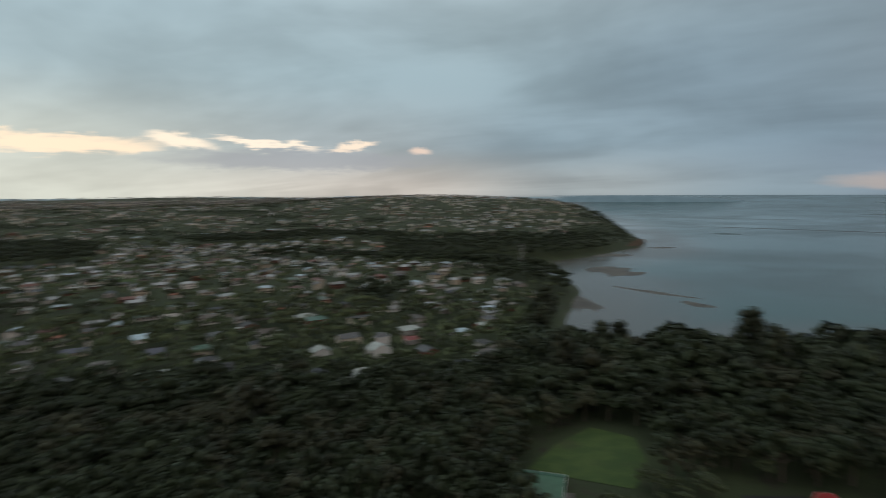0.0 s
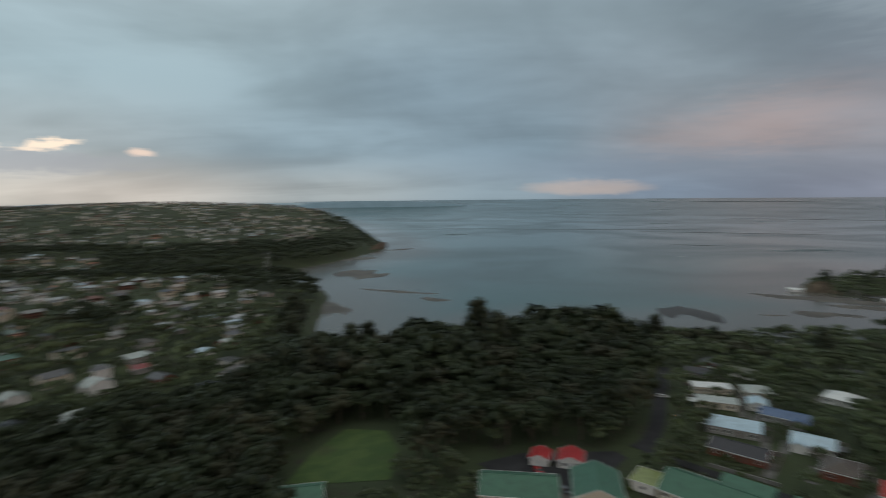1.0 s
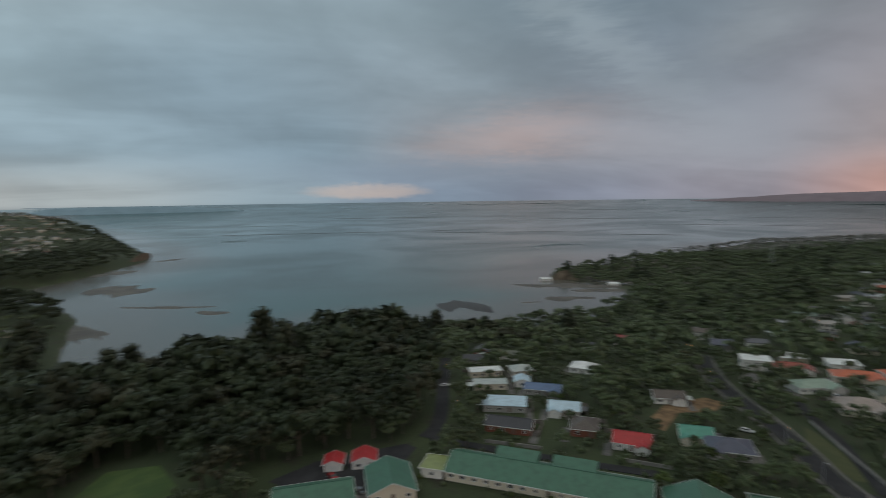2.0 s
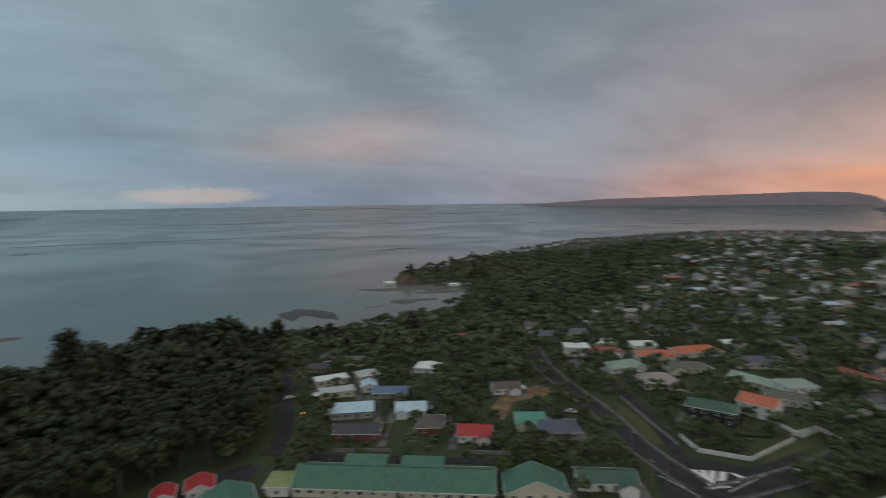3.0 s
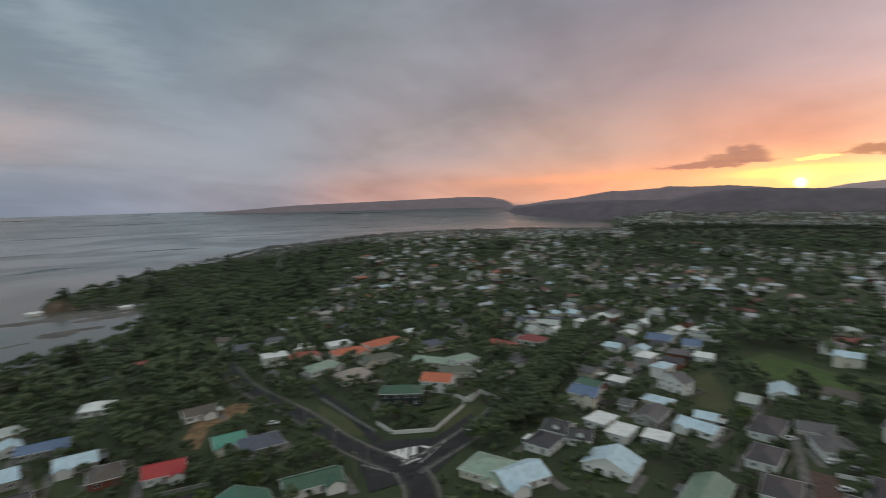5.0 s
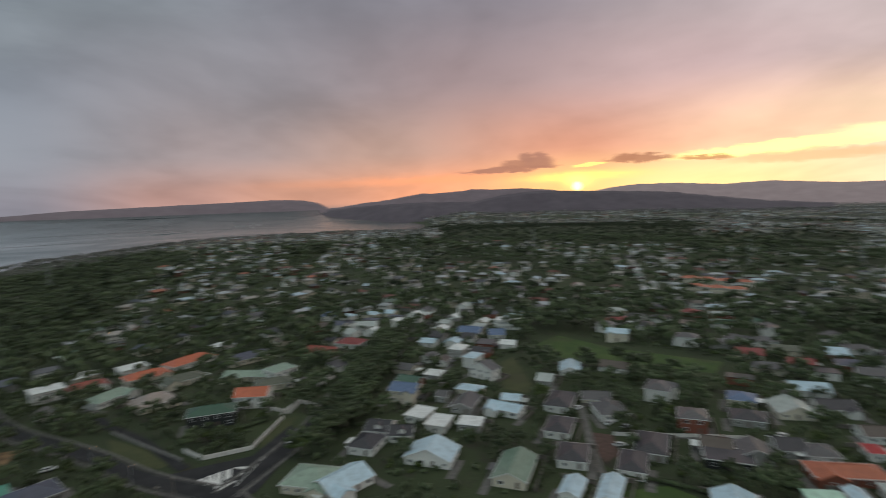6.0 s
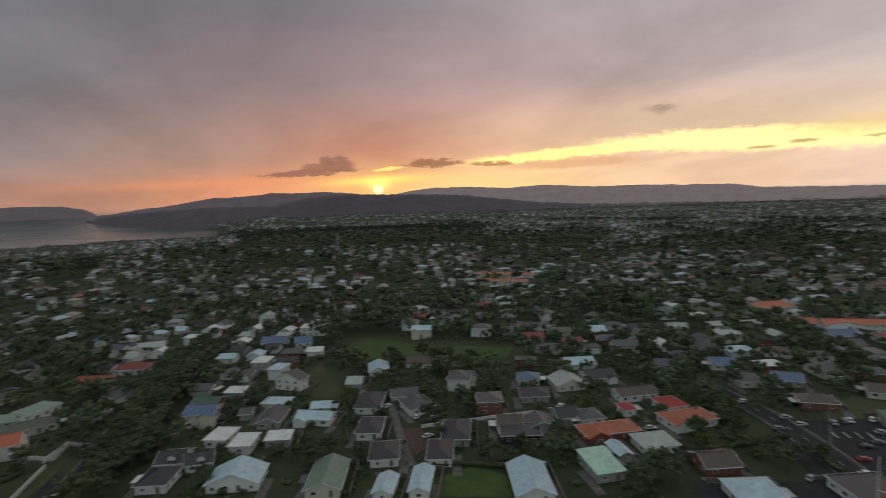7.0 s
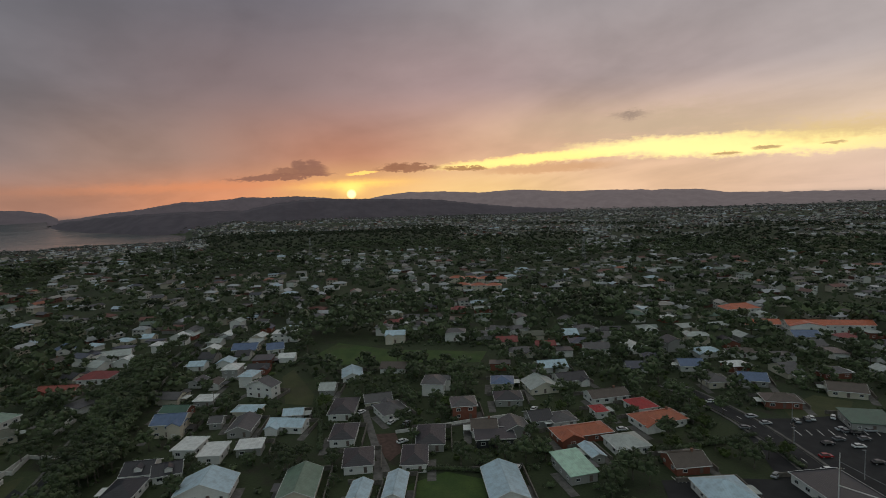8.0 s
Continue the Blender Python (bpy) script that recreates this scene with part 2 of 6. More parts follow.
def m_roof(g, p):
    info = g.node("ShaderNodeObjectInfo")
    o = g.node("ShaderNodeSeparateXYZ")
    g.put(o.inputs[0], local(g))
    n = g.noise(local(g), 0.5, 5, 0.65)
    streak = g.noise(g.vec(g.math("MULTIPLY", o.outputs[0], 2.2), g.math("MULTIPLY", o.outputs[1], 0.25), info.outputs["Random"]), 1.0, 4, 0.6)
    col = g.mix(1.0, info.outputs["Color"], g.span(n, 0.35, 0.75, 1.1, 0.76), "MULTIPLY")
    col = g.mix(g.span(streak, 0.5, 0.85, 0.0, 0.14), col, (0.16, 0.15, 0.14))
    rib = g.math("SINE", g.math("MULTIPLY", o.outputs[0], 2 * math.pi / 0.76))
    seam = g.span(rib, 0.75, 1.0)
    col = g.mix(g.math("MULTIPLY", seam, 0.14), col, (0.06, 0.06, 0.06))
    g.put(p.inputs["Base Color"], col)
    g.put(p.inputs["Roughness"], 0.42)
    bump(g, p, g.math("ADD", seam, g.math("MULTIPLY", n, 0.3)), 0.5, 0.05)


def m_wall(g, p):
    info = g.node("ShaderNodeObjectInfo")
    o = g.node("ShaderNodeSeparateXYZ")
    g.put(o.inputs[0], local(g))
    n = g.noise(local(g), 0.7, 5, 0.65)
    board = g.math("FRACT", g.math("DIVIDE", o.outputs[2], 0.22))
    lap = g.span(board, 0.0, 0.18, 0.85, 1.0)
    col = g.mix(g.span(n, 0.45, 0.85, 0.0, 0.22), info.outputs["Color"], (0.3, 0.28, 0.24))
    col = g.mix(1.0, col, lap, "MULTIPLY")
    g.put(p.inputs["Base Color"], col)
    g.put(p.inputs["Roughness"], 0.7)
    bump(g, p, board, 0.4, 0.03)


def m_leaf(tint, var=0.5, haze_sheen=0.0):
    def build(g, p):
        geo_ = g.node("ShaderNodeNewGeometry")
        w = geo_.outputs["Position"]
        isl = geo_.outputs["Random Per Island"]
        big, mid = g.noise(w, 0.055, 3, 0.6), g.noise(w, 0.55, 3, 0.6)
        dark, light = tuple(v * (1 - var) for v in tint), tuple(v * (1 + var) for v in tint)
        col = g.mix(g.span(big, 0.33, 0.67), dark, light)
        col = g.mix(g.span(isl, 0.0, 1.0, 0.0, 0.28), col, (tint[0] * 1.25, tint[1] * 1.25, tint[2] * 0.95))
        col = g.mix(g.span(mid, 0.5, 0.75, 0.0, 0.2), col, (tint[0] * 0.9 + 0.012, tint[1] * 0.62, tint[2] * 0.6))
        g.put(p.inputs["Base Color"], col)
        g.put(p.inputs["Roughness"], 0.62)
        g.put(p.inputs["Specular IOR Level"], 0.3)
        # sheen pales the crowns, in place of haze in the air
        g.put(p.inputs["Sheen Weight"], haze_sheen)
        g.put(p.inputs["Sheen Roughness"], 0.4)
    return build


def m_asphalt(g, p):
    w = place(g)
    n, f = g.noise(w, 0.15, 5, 0.6), g.noise(w, 3.0, 3, 0.6)
    col = g.mix(g.span(n, 0.35, 0.7), (0.023, 0.024, 0.026), (0.038, 0.038, 0.04))
    col = g.mix(g.span(f, 0.55, 0.8, 0.0, 0.25), col, (0.06, 0.06, 0.06))
    g.put(p.inputs["Base Color"], col)
    g.put(p.inputs["Roughness"], 0.8)
    g.put(p.inputs["Specular IOR Level"], 0.2)
    bump(g, p, f, 0.3, 0.02)


def m_island(stops, rough, cloudy=0.0):
    """Colour picked for each loose piece of a joined mesh."""
    def build(g, p):
        r = g.node("ShaderNodeNewGeometry").outputs["Random Per Island"]
        col = g.ramp(r, stops, "CONSTANT")
        n = g.noise(place(g), 0.6, 3, 0.6)
        col = g.mix(g.span(n, 0.4, 0.8, 0.0, 0.3), col, (0.1, 0.095, 0.09))
        g.put(p.inputs["Base Color"], col)
        g.put(p.inputs["Roughness"], rough)
    return build


def m_grass(a, b):
    def build(g, p):
        w = place(g)
        n, f = g.noise(w, 0.12, 5, 0.6), g.noise(w, 1.4, 4, 0.7)
        col = g.mix(g.span(n, 0.35, 0.68), a, b)
        col = g.mix(g.span(f, 0.45, 0.75, 0.0, 0.55), col, (0.03, 0.036, 0.012))
        col = g.mix(g.span(g.noise(w, 0.05, 3), 0.5, 0.72, 0.0, 0.5), col, (0.05, 0.046, 0.024))
        g.put(p.inputs["Base Color"], col)
        g.put(p.inputs["Roughness"], 0.9)
        bump(g, p, f, 0.6, 0.12)
    return build


def m_glass(g, p):
    n = g.noise(local(g), 0.8, 2)
    g.put(p.inputs["Base Color"], g.mix(n, (0.012, 0.014, 0.017), (0.035, 0.038, 0.042)))
    g.put(p.inputs["Roughness"], 0.07)
    g.put(p.inputs["Specular IOR Level"], 0.7)


def glowing(colour, strength):
    def build(g, p):
        g.put(p.inputs["Base Color"], (*colour, 1.0))
        g.put(p.inputs["Emission Color"], (*colour, 1.0))
        g.put(p.inputs["Emission Strength"], strength)
    return build


def m_paint(g, p):
    info = g.node("ShaderNodeObjectInfo")
    n = g.noise(local(g), 1.5, 3)
    g.put(p.inputs["Base Color"], g.mix(g.span(n, 0.4, 0.8, 0.0, 0.15), info.outputs["Color"], (0.1, 0.09, 0.08)))
    g.put(p.inputs["Roughness"], 0.25)
    g.put(p.inputs["Coat Weight"], 0.6)


M_ROOF = material("ribbed_roofing", m_roof)
M_WALL = material("painted_boards", m_wall)
M_LEAF = material("dark_leaves", m_leaf((0.025, 0.037, 0.017), 0.4))
M_LEAF_GARDEN = material("garden_leaves", m_leaf((0.064, 0.088, 0.04), 0.4, 0.18))
# greyed, paler base and strong sheen imitate haze over the far trees
M_LEAF_FAR = material("hazed_far_leaves", m_leaf((0.1, 0.1, 0.09), 0.3, 0.9))
M_LEAF_BROWN = material("olive_leaves", m_leaf((0.042, 0.047, 0.026), 0.36))
M_LEAF_PINE = material("pine_needles", m_leaf((0.032, 0.042, 0.024), 0.4))
M_LEAF_LIGHT = material("light_leaves", m_leaf((0.055, 0.08, 0.022), 0.35))
M_BARK = plain("bark", (0.11, 0.09, 0.07), 0.9, 0.4, 2.0)
M_ASPHALT = material("asphalt", m_asphalt)
M_FOOTPATH = plain("worn_footpath", (0.12, 0.115, 0.108), 0.9, 0.3, 0.5)
M_CONCRETE = plain("concrete", (0.24, 0.23, 0.215), 0.85, 0.25, 0.7)
M_MARK = plain("road_paint", (0.62, 0.62, 0.6), 0.7, 0.2, 1.5)
M_WHITEWALL = plain("white_render", (0.66, 0.64, 0.6), 0.8, 0.15, 0.8)
M_TRIM = plain("white_trim", (0.72, 0.72, 0.7), 0.6, 0.08, 1.0)
M_GLASS = material("dark_window_glass", m_glass)
M_DOOR = plain("door_paint", (0.16, 0.12, 0.1), 0.5, 0.2, 1.0)
M_BRICK = plain("brick_chimney", (0.24, 0.12, 0.085), 0.9, 0.3, 2.0)
M_LAWN = material("bright_lawn", m_grass((0.034, 0.072, 0.012), (0.06, 0.1, 0.02)))
M_FIELD = material("dull_field_grass", m_grass((0.045, 0.056, 0.018), (0.066, 0.072, 0.026)))
M_EARTH = plain("bare_clay", (0.16, 0.1, 0.05), 0.95, 0.45, 0.25)
M_REDPAVE = plain("red_paving", (0.085, 0.05, 0.04), 0.9, 0.3, 0.6)
M_MUD = plain("exposed_mud", (0.085, 0.075, 0.061), 0.65, 0.4, 0.05)
M_BAR = plain("wet_bar", (0.042, 0.043, 0.044), 0.7, 0.35, 0.02)
M_ROCK = plain("sandstone_cliff", (0.13, 0.105, 0.075), 0.95, 0.4, 0.12)
M_PAINT = material("car_paint", m_paint)
M_TYRE = plain("rubber", (0.02, 0.02, 0.02), 0.9, 0.2, 3.0)
M_STEEL = plain("galvanised_steel", (0.32, 0.33, 0.34), 0.5, 0.15, 2.0)
M_WOODPOLE = plain("weathered_pole_wood", (0.2, 0.17, 0.14), 0.9, 0.3, 2.0)
M_FENCE = plain("grey_palings", (0.16, 0.145, 0.125), 0.9, 0.35, 1.2)
M_LAMP = material("sodium_lamp", glowing((1.0, 0.34, 0.04), 5.0))
M_WHITE_LAMP = material("warm_lamp", glowing((1.0, 0.8, 0.5), 6.0))

ROOFS = {  # colour, words
    "ice": (lin(176, 200, 212), "pale blue metal"), "white": (lin(214, 218, 216), "white metal"), "pale": (lin(168, 176, 172), "pale grey metal"),
    "grey": (lin(80, 80, 82), "grey tiled"), "slate": (lin(46, 47, 53), "charcoal tiled"), "slateblue": (lin(72, 76, 92), "slate-blue tiled"),
    "blue": (lin(84, 106, 138), "blue metal"), "sage": (lin(112, 134, 118), "sage-green metal"), "green": (lin(62, 96, 80), "green metal"),
    "darkgreen": (lin(48, 84, 66), "dark green metal"), "schoolgreen": (lin(56, 100, 80), "sea-green metal"), "teal": (lin(74, 138, 120), "teal metal"),
    "mint": (lin(168, 206, 186), "mint-green metal"), "celadon": (lin(136, 156, 140), "pale sage metal"), "canopy": (lin(128, 138, 84), "olive metal"), "olive": (lin(86, 91, 76), "olive tiled"), "brown": (lin(80, 71, 64), "brown tiled"),
    "brownpale": (lin(150, 138, 130), "pale brown tiled"), "brickred": (lin(140, 66, 52), "brick-red tiled"), "maroon": (lin(128, 50, 48), "maroon tiled"),
    "red": (lin(160, 34, 36), "bright red metal"), "terracotta": (lin(168, 94, 66), "terracotta tiled"), "orange": (lin(182, 96, 64), "orange tiled")}
WALLS = {"white": (lin(232, 230, 224), "white"), "cream": (lin(214, 205, 186), "cream"), "grey": (lin(160, 158, 153), "grey"),
         "brick": (lin(134, 78, 60), "red brick"), "black": (lin(44, 46, 48), "dark-stained")}

# ---- the land: coast, heights ----
SEA = -26.7
K = 1.484        # metres to one unit of the plan below


def polar(b, d):
    return d * math.sin(radians(b)), d * math.cos(radians(b))


# the coast by bearing and distance, from the far left-hand shore round to the far right-hand one
COAST = [polar(b, d) for b, d in (
    (11, 5600), (13.5, 2300), (17, 1350), (19.3, 980), (20.2, 880), (19.2, 800), (14.4, 677), (10.4, 622), (3, 606), (-3.9, 600), (-4.5, 566),
    (2, 548), (8, 525), (12.6, 494), (13.6, 440), (12.4, 360), (11.2, 300), (11.0, 262), (16, 252), (24, 268), (32, 285), (42, 305), (52, 322), (58, 338),
    (63, 368), (68.5, 430), (67, 500), (60.5, 528), (60.2, 560), (63, 640), (70, 760), (78, 930), (88, 1060), (99, 1150), (107, 1215), (112.8, 1180),
    (114.6, 1290), (114.6, 1720), (110.45, 2021), (106.1, 2428), (103.1, 2711), (103.3, 3600), (103.3, 5600))] + [polar(160, 9000), polar(-110, 9000)]
COAST_A = np.array(COAST)
COAST_B = np.roll(COAST_A, -1, axis=0)


def shore(x, y):
    """Metres inland from the coast; negative at sea."""
    x, y = np.atleast_1d(np.asarray(x, float)) / K, np.atleast_1d(np.asarray(y, float)) / K
    best, inside = np.full(x.shape, 1e9), np.zeros(x.shape, bool)
    for (ax, ay), (bx, by) in zip(COAST_A, COAST_B):
        ex, ey = bx - ax, by - ay
        k = np.clip(((x - ax) * ex + (y - ay) * ey) / (ex * ex + ey * ey), 0, 1)
        best = np.minimum(best, np.hypot(x - ax - k * ex, y - ay - k * ey))
        if ey:
            inside ^= ((ay > y) != (by > y)) & (x < ax + (y - ay) * ex / ey)
    return np.where(inside, best, -best) * K


def smooth(v, a, b):
    k = np.clip((v - a) / (b - a), 0, 1)
    return k * k * (3 - 2 * k)


# rises and hollows: bearing, distance, radius across, radius along, height
HILLS = ((-30, 3300, 1700, 1300, 36), (-1, 1900, 560, 520, 33), (10, 1150, 240, 300, 3), (-22, 1500, 700, 420, 16), (-12, 190, 150, 80, -9), (-40, 300, 150, 120, -8),
         (69, 610, 150, 180, -24), (81, 800, 130, 150, -9), (19.3, 930, 100, 120, -15), (95, 820, 200, 160, 8), (128, 900, 150, 90, 10), (60, 345, 100, 85, -17), (118, 2900, 420, 420, 16), (130, 2700, 460, 380, 20),
         (160, 800, 260, 200, -7), (150, 480, 200, 140, -4), (160, 3000, 1250, 1000, -27), (118.5, 1420, 75, 230, 15))


def ground(x, y):
    """The land's height; works on arrays."""
    x, y = np.atleast_1d(np.asarray(x, float)), np.atleast_1d(np.asarray(y, float))
    s = shore(x, y) / K
    x, y = x / K, y / K
    d = np.hypot(x, y)
    top = np.zeros(x.shape)
    for b, hd, across, deep, high in HILLS:
        sb_, cb_ = math.sin(radians(b)), math.cos(radians(b))
        along_, side = x * sb_ + y * cb_ - hd, x * cb_ - y * sb_
        top += high * np.exp(-(side / across) ** 2 - (along_ / deep) ** 2)
    top += 1.6 * np.sin(x / 61 + 1.3) * np.sin(y / 73 + 0.4) * smooth(d, 150, 500)
    top += 5.0 * np.sin(x / 310 + 0.6) * np.sin(y / 270 + 2.0) * smooth(d, 700, 1500)
    rise = smooth(s, -6, 26) * 0.62 + smooth(s, 20, 120) * 0.38
    return np.where(s > -6, SEA + (top * K - SEA) * rise, SEA - 0.6 - smooth(-s, 6, 60) * 3)


def mesh_of(name, verts, faces, material=None, smooth_faces=False):
    me = bpy.data.meshes.new(name)
    me.from_pydata([tuple(map(float, v)) for v in verts], [], faces)
    if material:
        me.materials.append(material)
    if smooth_faces:
        me.polygons.foreach_set("use_smooth", [True] * len(me.polygons))
    me.update()
    return me


def ring_sheet(radii, step):
    """Points and faces of a round sheet about the origin."""
    n = round(360 / step)
    a = np.radians(np.arange(n) * step)
    X = np.concatenate([r * np.sin(a) for r in radii])
    Y = np.concatenate([r * np.cos(a) for r in radii])
    faces = [tuple(range(n))[::-1]] if radii[0] < 5 else []
    faces += [(i * n + j, i * n + (j + 1) % n, (i + 1) * n + (j + 1) % n, (i + 1) * n + j) for i in range(len(radii) - 1) for j in range(n)]
    return X, Y, faces


radii = [4.0]
while radii[-1] < 4940:
    radii.append(min(4950, radii[-1] * 1.028 + 1.6))
X, Y, faces = ring_sheet(radii, 0.75)
Z = ground(X, Y)
land = tagged(new("ground", mesh_of("ground", zip(X, Y, Z), faces, M_GROUND, True)), "grassy suburban ground with gardens, slopes and shore", "ground", kind="structure")

radii = [300.0]
while radii[-1] < 4960:
    radii.append(min(4970, radii[-1] * 1.011))
X, Y, faces = ring_sheet(radii, 0.75)
D = np.hypot(X, Y)
Z = SEA + (np.clip((D - 2600) / 2370, 0, 1) ** 2) * 75.3
sh_ = shore(X, Y)
faces = [f for f in faces if min(sh_[i] for i in f) < 18]
sea_mesh = mesh_of("water", zip(X, Y, Z), faces, M_SEA)
tide = sea_mesh.attributes.new("shallow", "FLOAT", "POINT")
tide.data.foreach_set("value", smooth(-sh_, 300, 0).astype(np.float32))
tagged(new("water", sea_mesh), "calm grey-green tidal harbour water over mudflats", "water", kind="structure")


def ridge(name, crest, material_, label, rough=1.0, foot=380):
    """A far range of hills as a solid strip; crest: bearing, height in degrees and distance."""
    n = 320
    verts, fs = [], []
    bs, es, ds = zip(*crest)
    for i in range(n + 1):
        b = bs[0] + (bs[-1] - bs[0]) * i / n
        d = float(np.interp(b, bs, ds))
        e = float(np.interp(b, bs, es)) + rough * (0.05 * noise.noise((b * 0.9, ds[0], 1.0)) + 0.045 * noise.noise((b * 3.1, ds[0], 5.0)) + 0.03 * noise.noise((b * 9, ds[0], 9.0)))
        h = EYE[2] + d * math.tan(radians(e))
        for k, (back, up) in enumerate(((foot, 0.0), (foot * 0.72, 0.34), (foot * 0.4, 0.66), (foot * 0.16, 0.9), (0, 1.0))):
            fold = 0.0 if k in (0, 4) else foot * 0.14 * noise.noise((b * 0.7, k * 0.9, ds[0]))
            verts.append((*polar(b, d - back + fold), SEA - 10 + (h - SEA + 10) * up))
        verts.append((*polar(b, d + 90), SEA - 10))
    for i in range(n):
        for j in range(5):
            a = i * 6 + j
            fs.append((a, a + 6, a + 7, a + 1))
    return tagged(new(name, mesh_of(name, verts, fs, material_, True)), label, "hills", kind="structure")


def far(d, *crest):
    return [(b, e, d) for b, e in crest]


# these ridges emit a little, in place of haze before them
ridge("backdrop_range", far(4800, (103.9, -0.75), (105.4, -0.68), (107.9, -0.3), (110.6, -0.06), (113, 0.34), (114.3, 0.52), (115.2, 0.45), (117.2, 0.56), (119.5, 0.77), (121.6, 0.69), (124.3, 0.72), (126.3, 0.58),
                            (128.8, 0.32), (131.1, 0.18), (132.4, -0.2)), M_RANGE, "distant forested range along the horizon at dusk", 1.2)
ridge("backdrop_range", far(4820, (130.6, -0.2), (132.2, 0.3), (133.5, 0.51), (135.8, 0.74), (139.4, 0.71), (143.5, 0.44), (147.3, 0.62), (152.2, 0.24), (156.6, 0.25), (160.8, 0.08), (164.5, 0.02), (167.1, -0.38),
                            (172, -0.5), (178.5, -0.6), (215, -0.5)), M_FAR_RANGE, "distant range with painted haze under the bright evening sky", 1.2)
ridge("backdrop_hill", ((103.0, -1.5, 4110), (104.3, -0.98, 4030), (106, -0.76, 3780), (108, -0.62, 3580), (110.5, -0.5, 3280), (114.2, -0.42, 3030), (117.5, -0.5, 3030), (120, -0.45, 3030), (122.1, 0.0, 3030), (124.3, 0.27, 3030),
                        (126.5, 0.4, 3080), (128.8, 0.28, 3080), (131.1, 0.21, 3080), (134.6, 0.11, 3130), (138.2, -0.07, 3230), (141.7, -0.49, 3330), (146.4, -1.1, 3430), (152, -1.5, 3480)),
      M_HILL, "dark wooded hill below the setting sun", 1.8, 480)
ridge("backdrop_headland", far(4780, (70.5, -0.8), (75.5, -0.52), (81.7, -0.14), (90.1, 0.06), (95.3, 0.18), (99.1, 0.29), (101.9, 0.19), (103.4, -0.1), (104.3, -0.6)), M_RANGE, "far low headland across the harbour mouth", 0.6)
ridge("backdrop_plain", far(4800, (-62, -0.4), (-39, -0.41), (-28.9, -0.5), (-20.6, -0.45), (-13, -0.6), (-9.6, -0.42), (-2.6, -0.7), (11.4, -0.6), (22, -0.8)), M_RANGE2, "far land along the horizon, haze painted in")
ridge("backdrop_island", far(4300, (11.5, -0.95), (12.6, -0.64), (17.1, -0.49), (20.8, -0.55), (25.7, -0.75), (28.5, -1.0), (30.2, -1.4)), M_ISLE, "low island across the water, haze painted in", 0.6, 200)


def sandbank(b, d, length, wide, turn, material_, label, seed):
    """A low uneven bank of mud or sand showing above the water."""
    n, m = 40, 5
    verts, fs = [], []
    d, length, wide = d * K, length * K, wide * K
    cx, cy = polar(b, d)
    ca, sa = math.cos(radians(turn - b)), math.sin(radians(turn - b))
    lift = SEA + (max(0.0, (d - 2600) / 2370) ** 2) * 75.3
    for i in range(n + 1):
        k = i / n * 2 - 1
        half = wide / 2 * math.sqrt(max(0.0, 1 - k * k)) * (0.75 + 0.5 * noise.noise((k * 2.3, seed, 0.0)))
        bend = wide * 0.3 * noise.noise((k * 1.2, seed, 7.0))
        for j in range(m):
            q = j / (m - 1) * 2 - 1
            u_, v_ = k * length / 2, bend + q * half * (1 + 0.4 * noise.noise((k * 9, q, seed)))
            x, y = cx + u_ * ca - v_ * sa, cy + u_ * sa + v_ * ca
            verts.append((x, y, lift + 0.04 + 0.35 * (1 - q * q) * (1 - k * k)))
    for i in range(n):
        for j in range(m - 1):
            a = i * m + j
            fs.append((a, a + m, a + m + 1, a + 1))
    return tagged(new("mudbank", mesh_of("mudbank", verts, fs, material_, True)), label, "mudbank", kind="structure")


for k, (b, d, length, wide, turn) in enumerate(((17.5, 560, 60, 70, -20), (21.5, 455, 75, 10, -28), (25.2, 415, 26, 14, -40), (14.6, 395, 22, 60, 10), (17, 700, 60, 40, 20), (61.8, 490, 100, 24, 2),
                                                 (62, 430, 40, 26, 20), (21.8, 815, 50, 16, 30), (58, 410, 16, 5, 20), (65, 470, 50, 20, 10))):
    sandbank(b, d, length, wide, turn, M_MUD, "exposed brown mudbank in shallow tidal water", k + 0.5)
for k, (b, d, length, wide, turn) in enumerate(((50.8, 392, 36, 52, 20), (38, 1280, 720, 15, -1), (54, 1220, 360, 13, 3), (45, 2100, 900, 34, 2), (60, 1900, 700, 22, -2), (70, 1150, 130, 22, 2), (78, 1550, 520, 16, 1), (52, 920, 90, 10, -2),
                                                 (66, 2600, 1300, 30, 1), (84, 2000, 700, 24, -1), (30, 1700, 300, 12, 1), (93, 1900, 500, 18, 2), (88, 2900, 900, 36, 0), (56, 3100, 1500, 44, 0), (73, 880, 60, 8, 3))):
    sandbank(b, d, length, wide, turn, M_BAR, "dark line of a tidal bar out in the harbour", k + 20.5)


def cliff(points, high, label):
    """A weathered rock face above the shore along a line."""
    r_ = np.random.RandomState(3)
    line = along_shore(points, 3.0)
    rows_ = 6
    verts, fs = [], []
    for i, (x, y) in enumerate(line):
        d_ = math.hypot(x, y)
        k = max(0.0, math.sin(math.pi * i / (len(line) - 1))) ** 0.5
        for j in range(rows_):
            q = j / (rows_ - 1)
            back = 5.0 * q + r_.uniform(-0.9, 0.9)
            verts.append((x + x / d_ * back, y + y / d_ * back, SEA - 0.5 + q * high * k * r_.uniform(0.9, 1.08)))
        verts.append((x + x / d_ * 14, y + y / d_ * 14, SEA - 2))
    m = rows_ + 1
    for i in range(len(line) - 1):
        for j in range(m - 1):
            a = i * m + j
            fs.append((a, a + m, a + m + 1, a + 1))
    return tagged(new("cliff", mesh_of("cliff", verts, fs, M_ROCK)), label, "cliff", kind="structure")


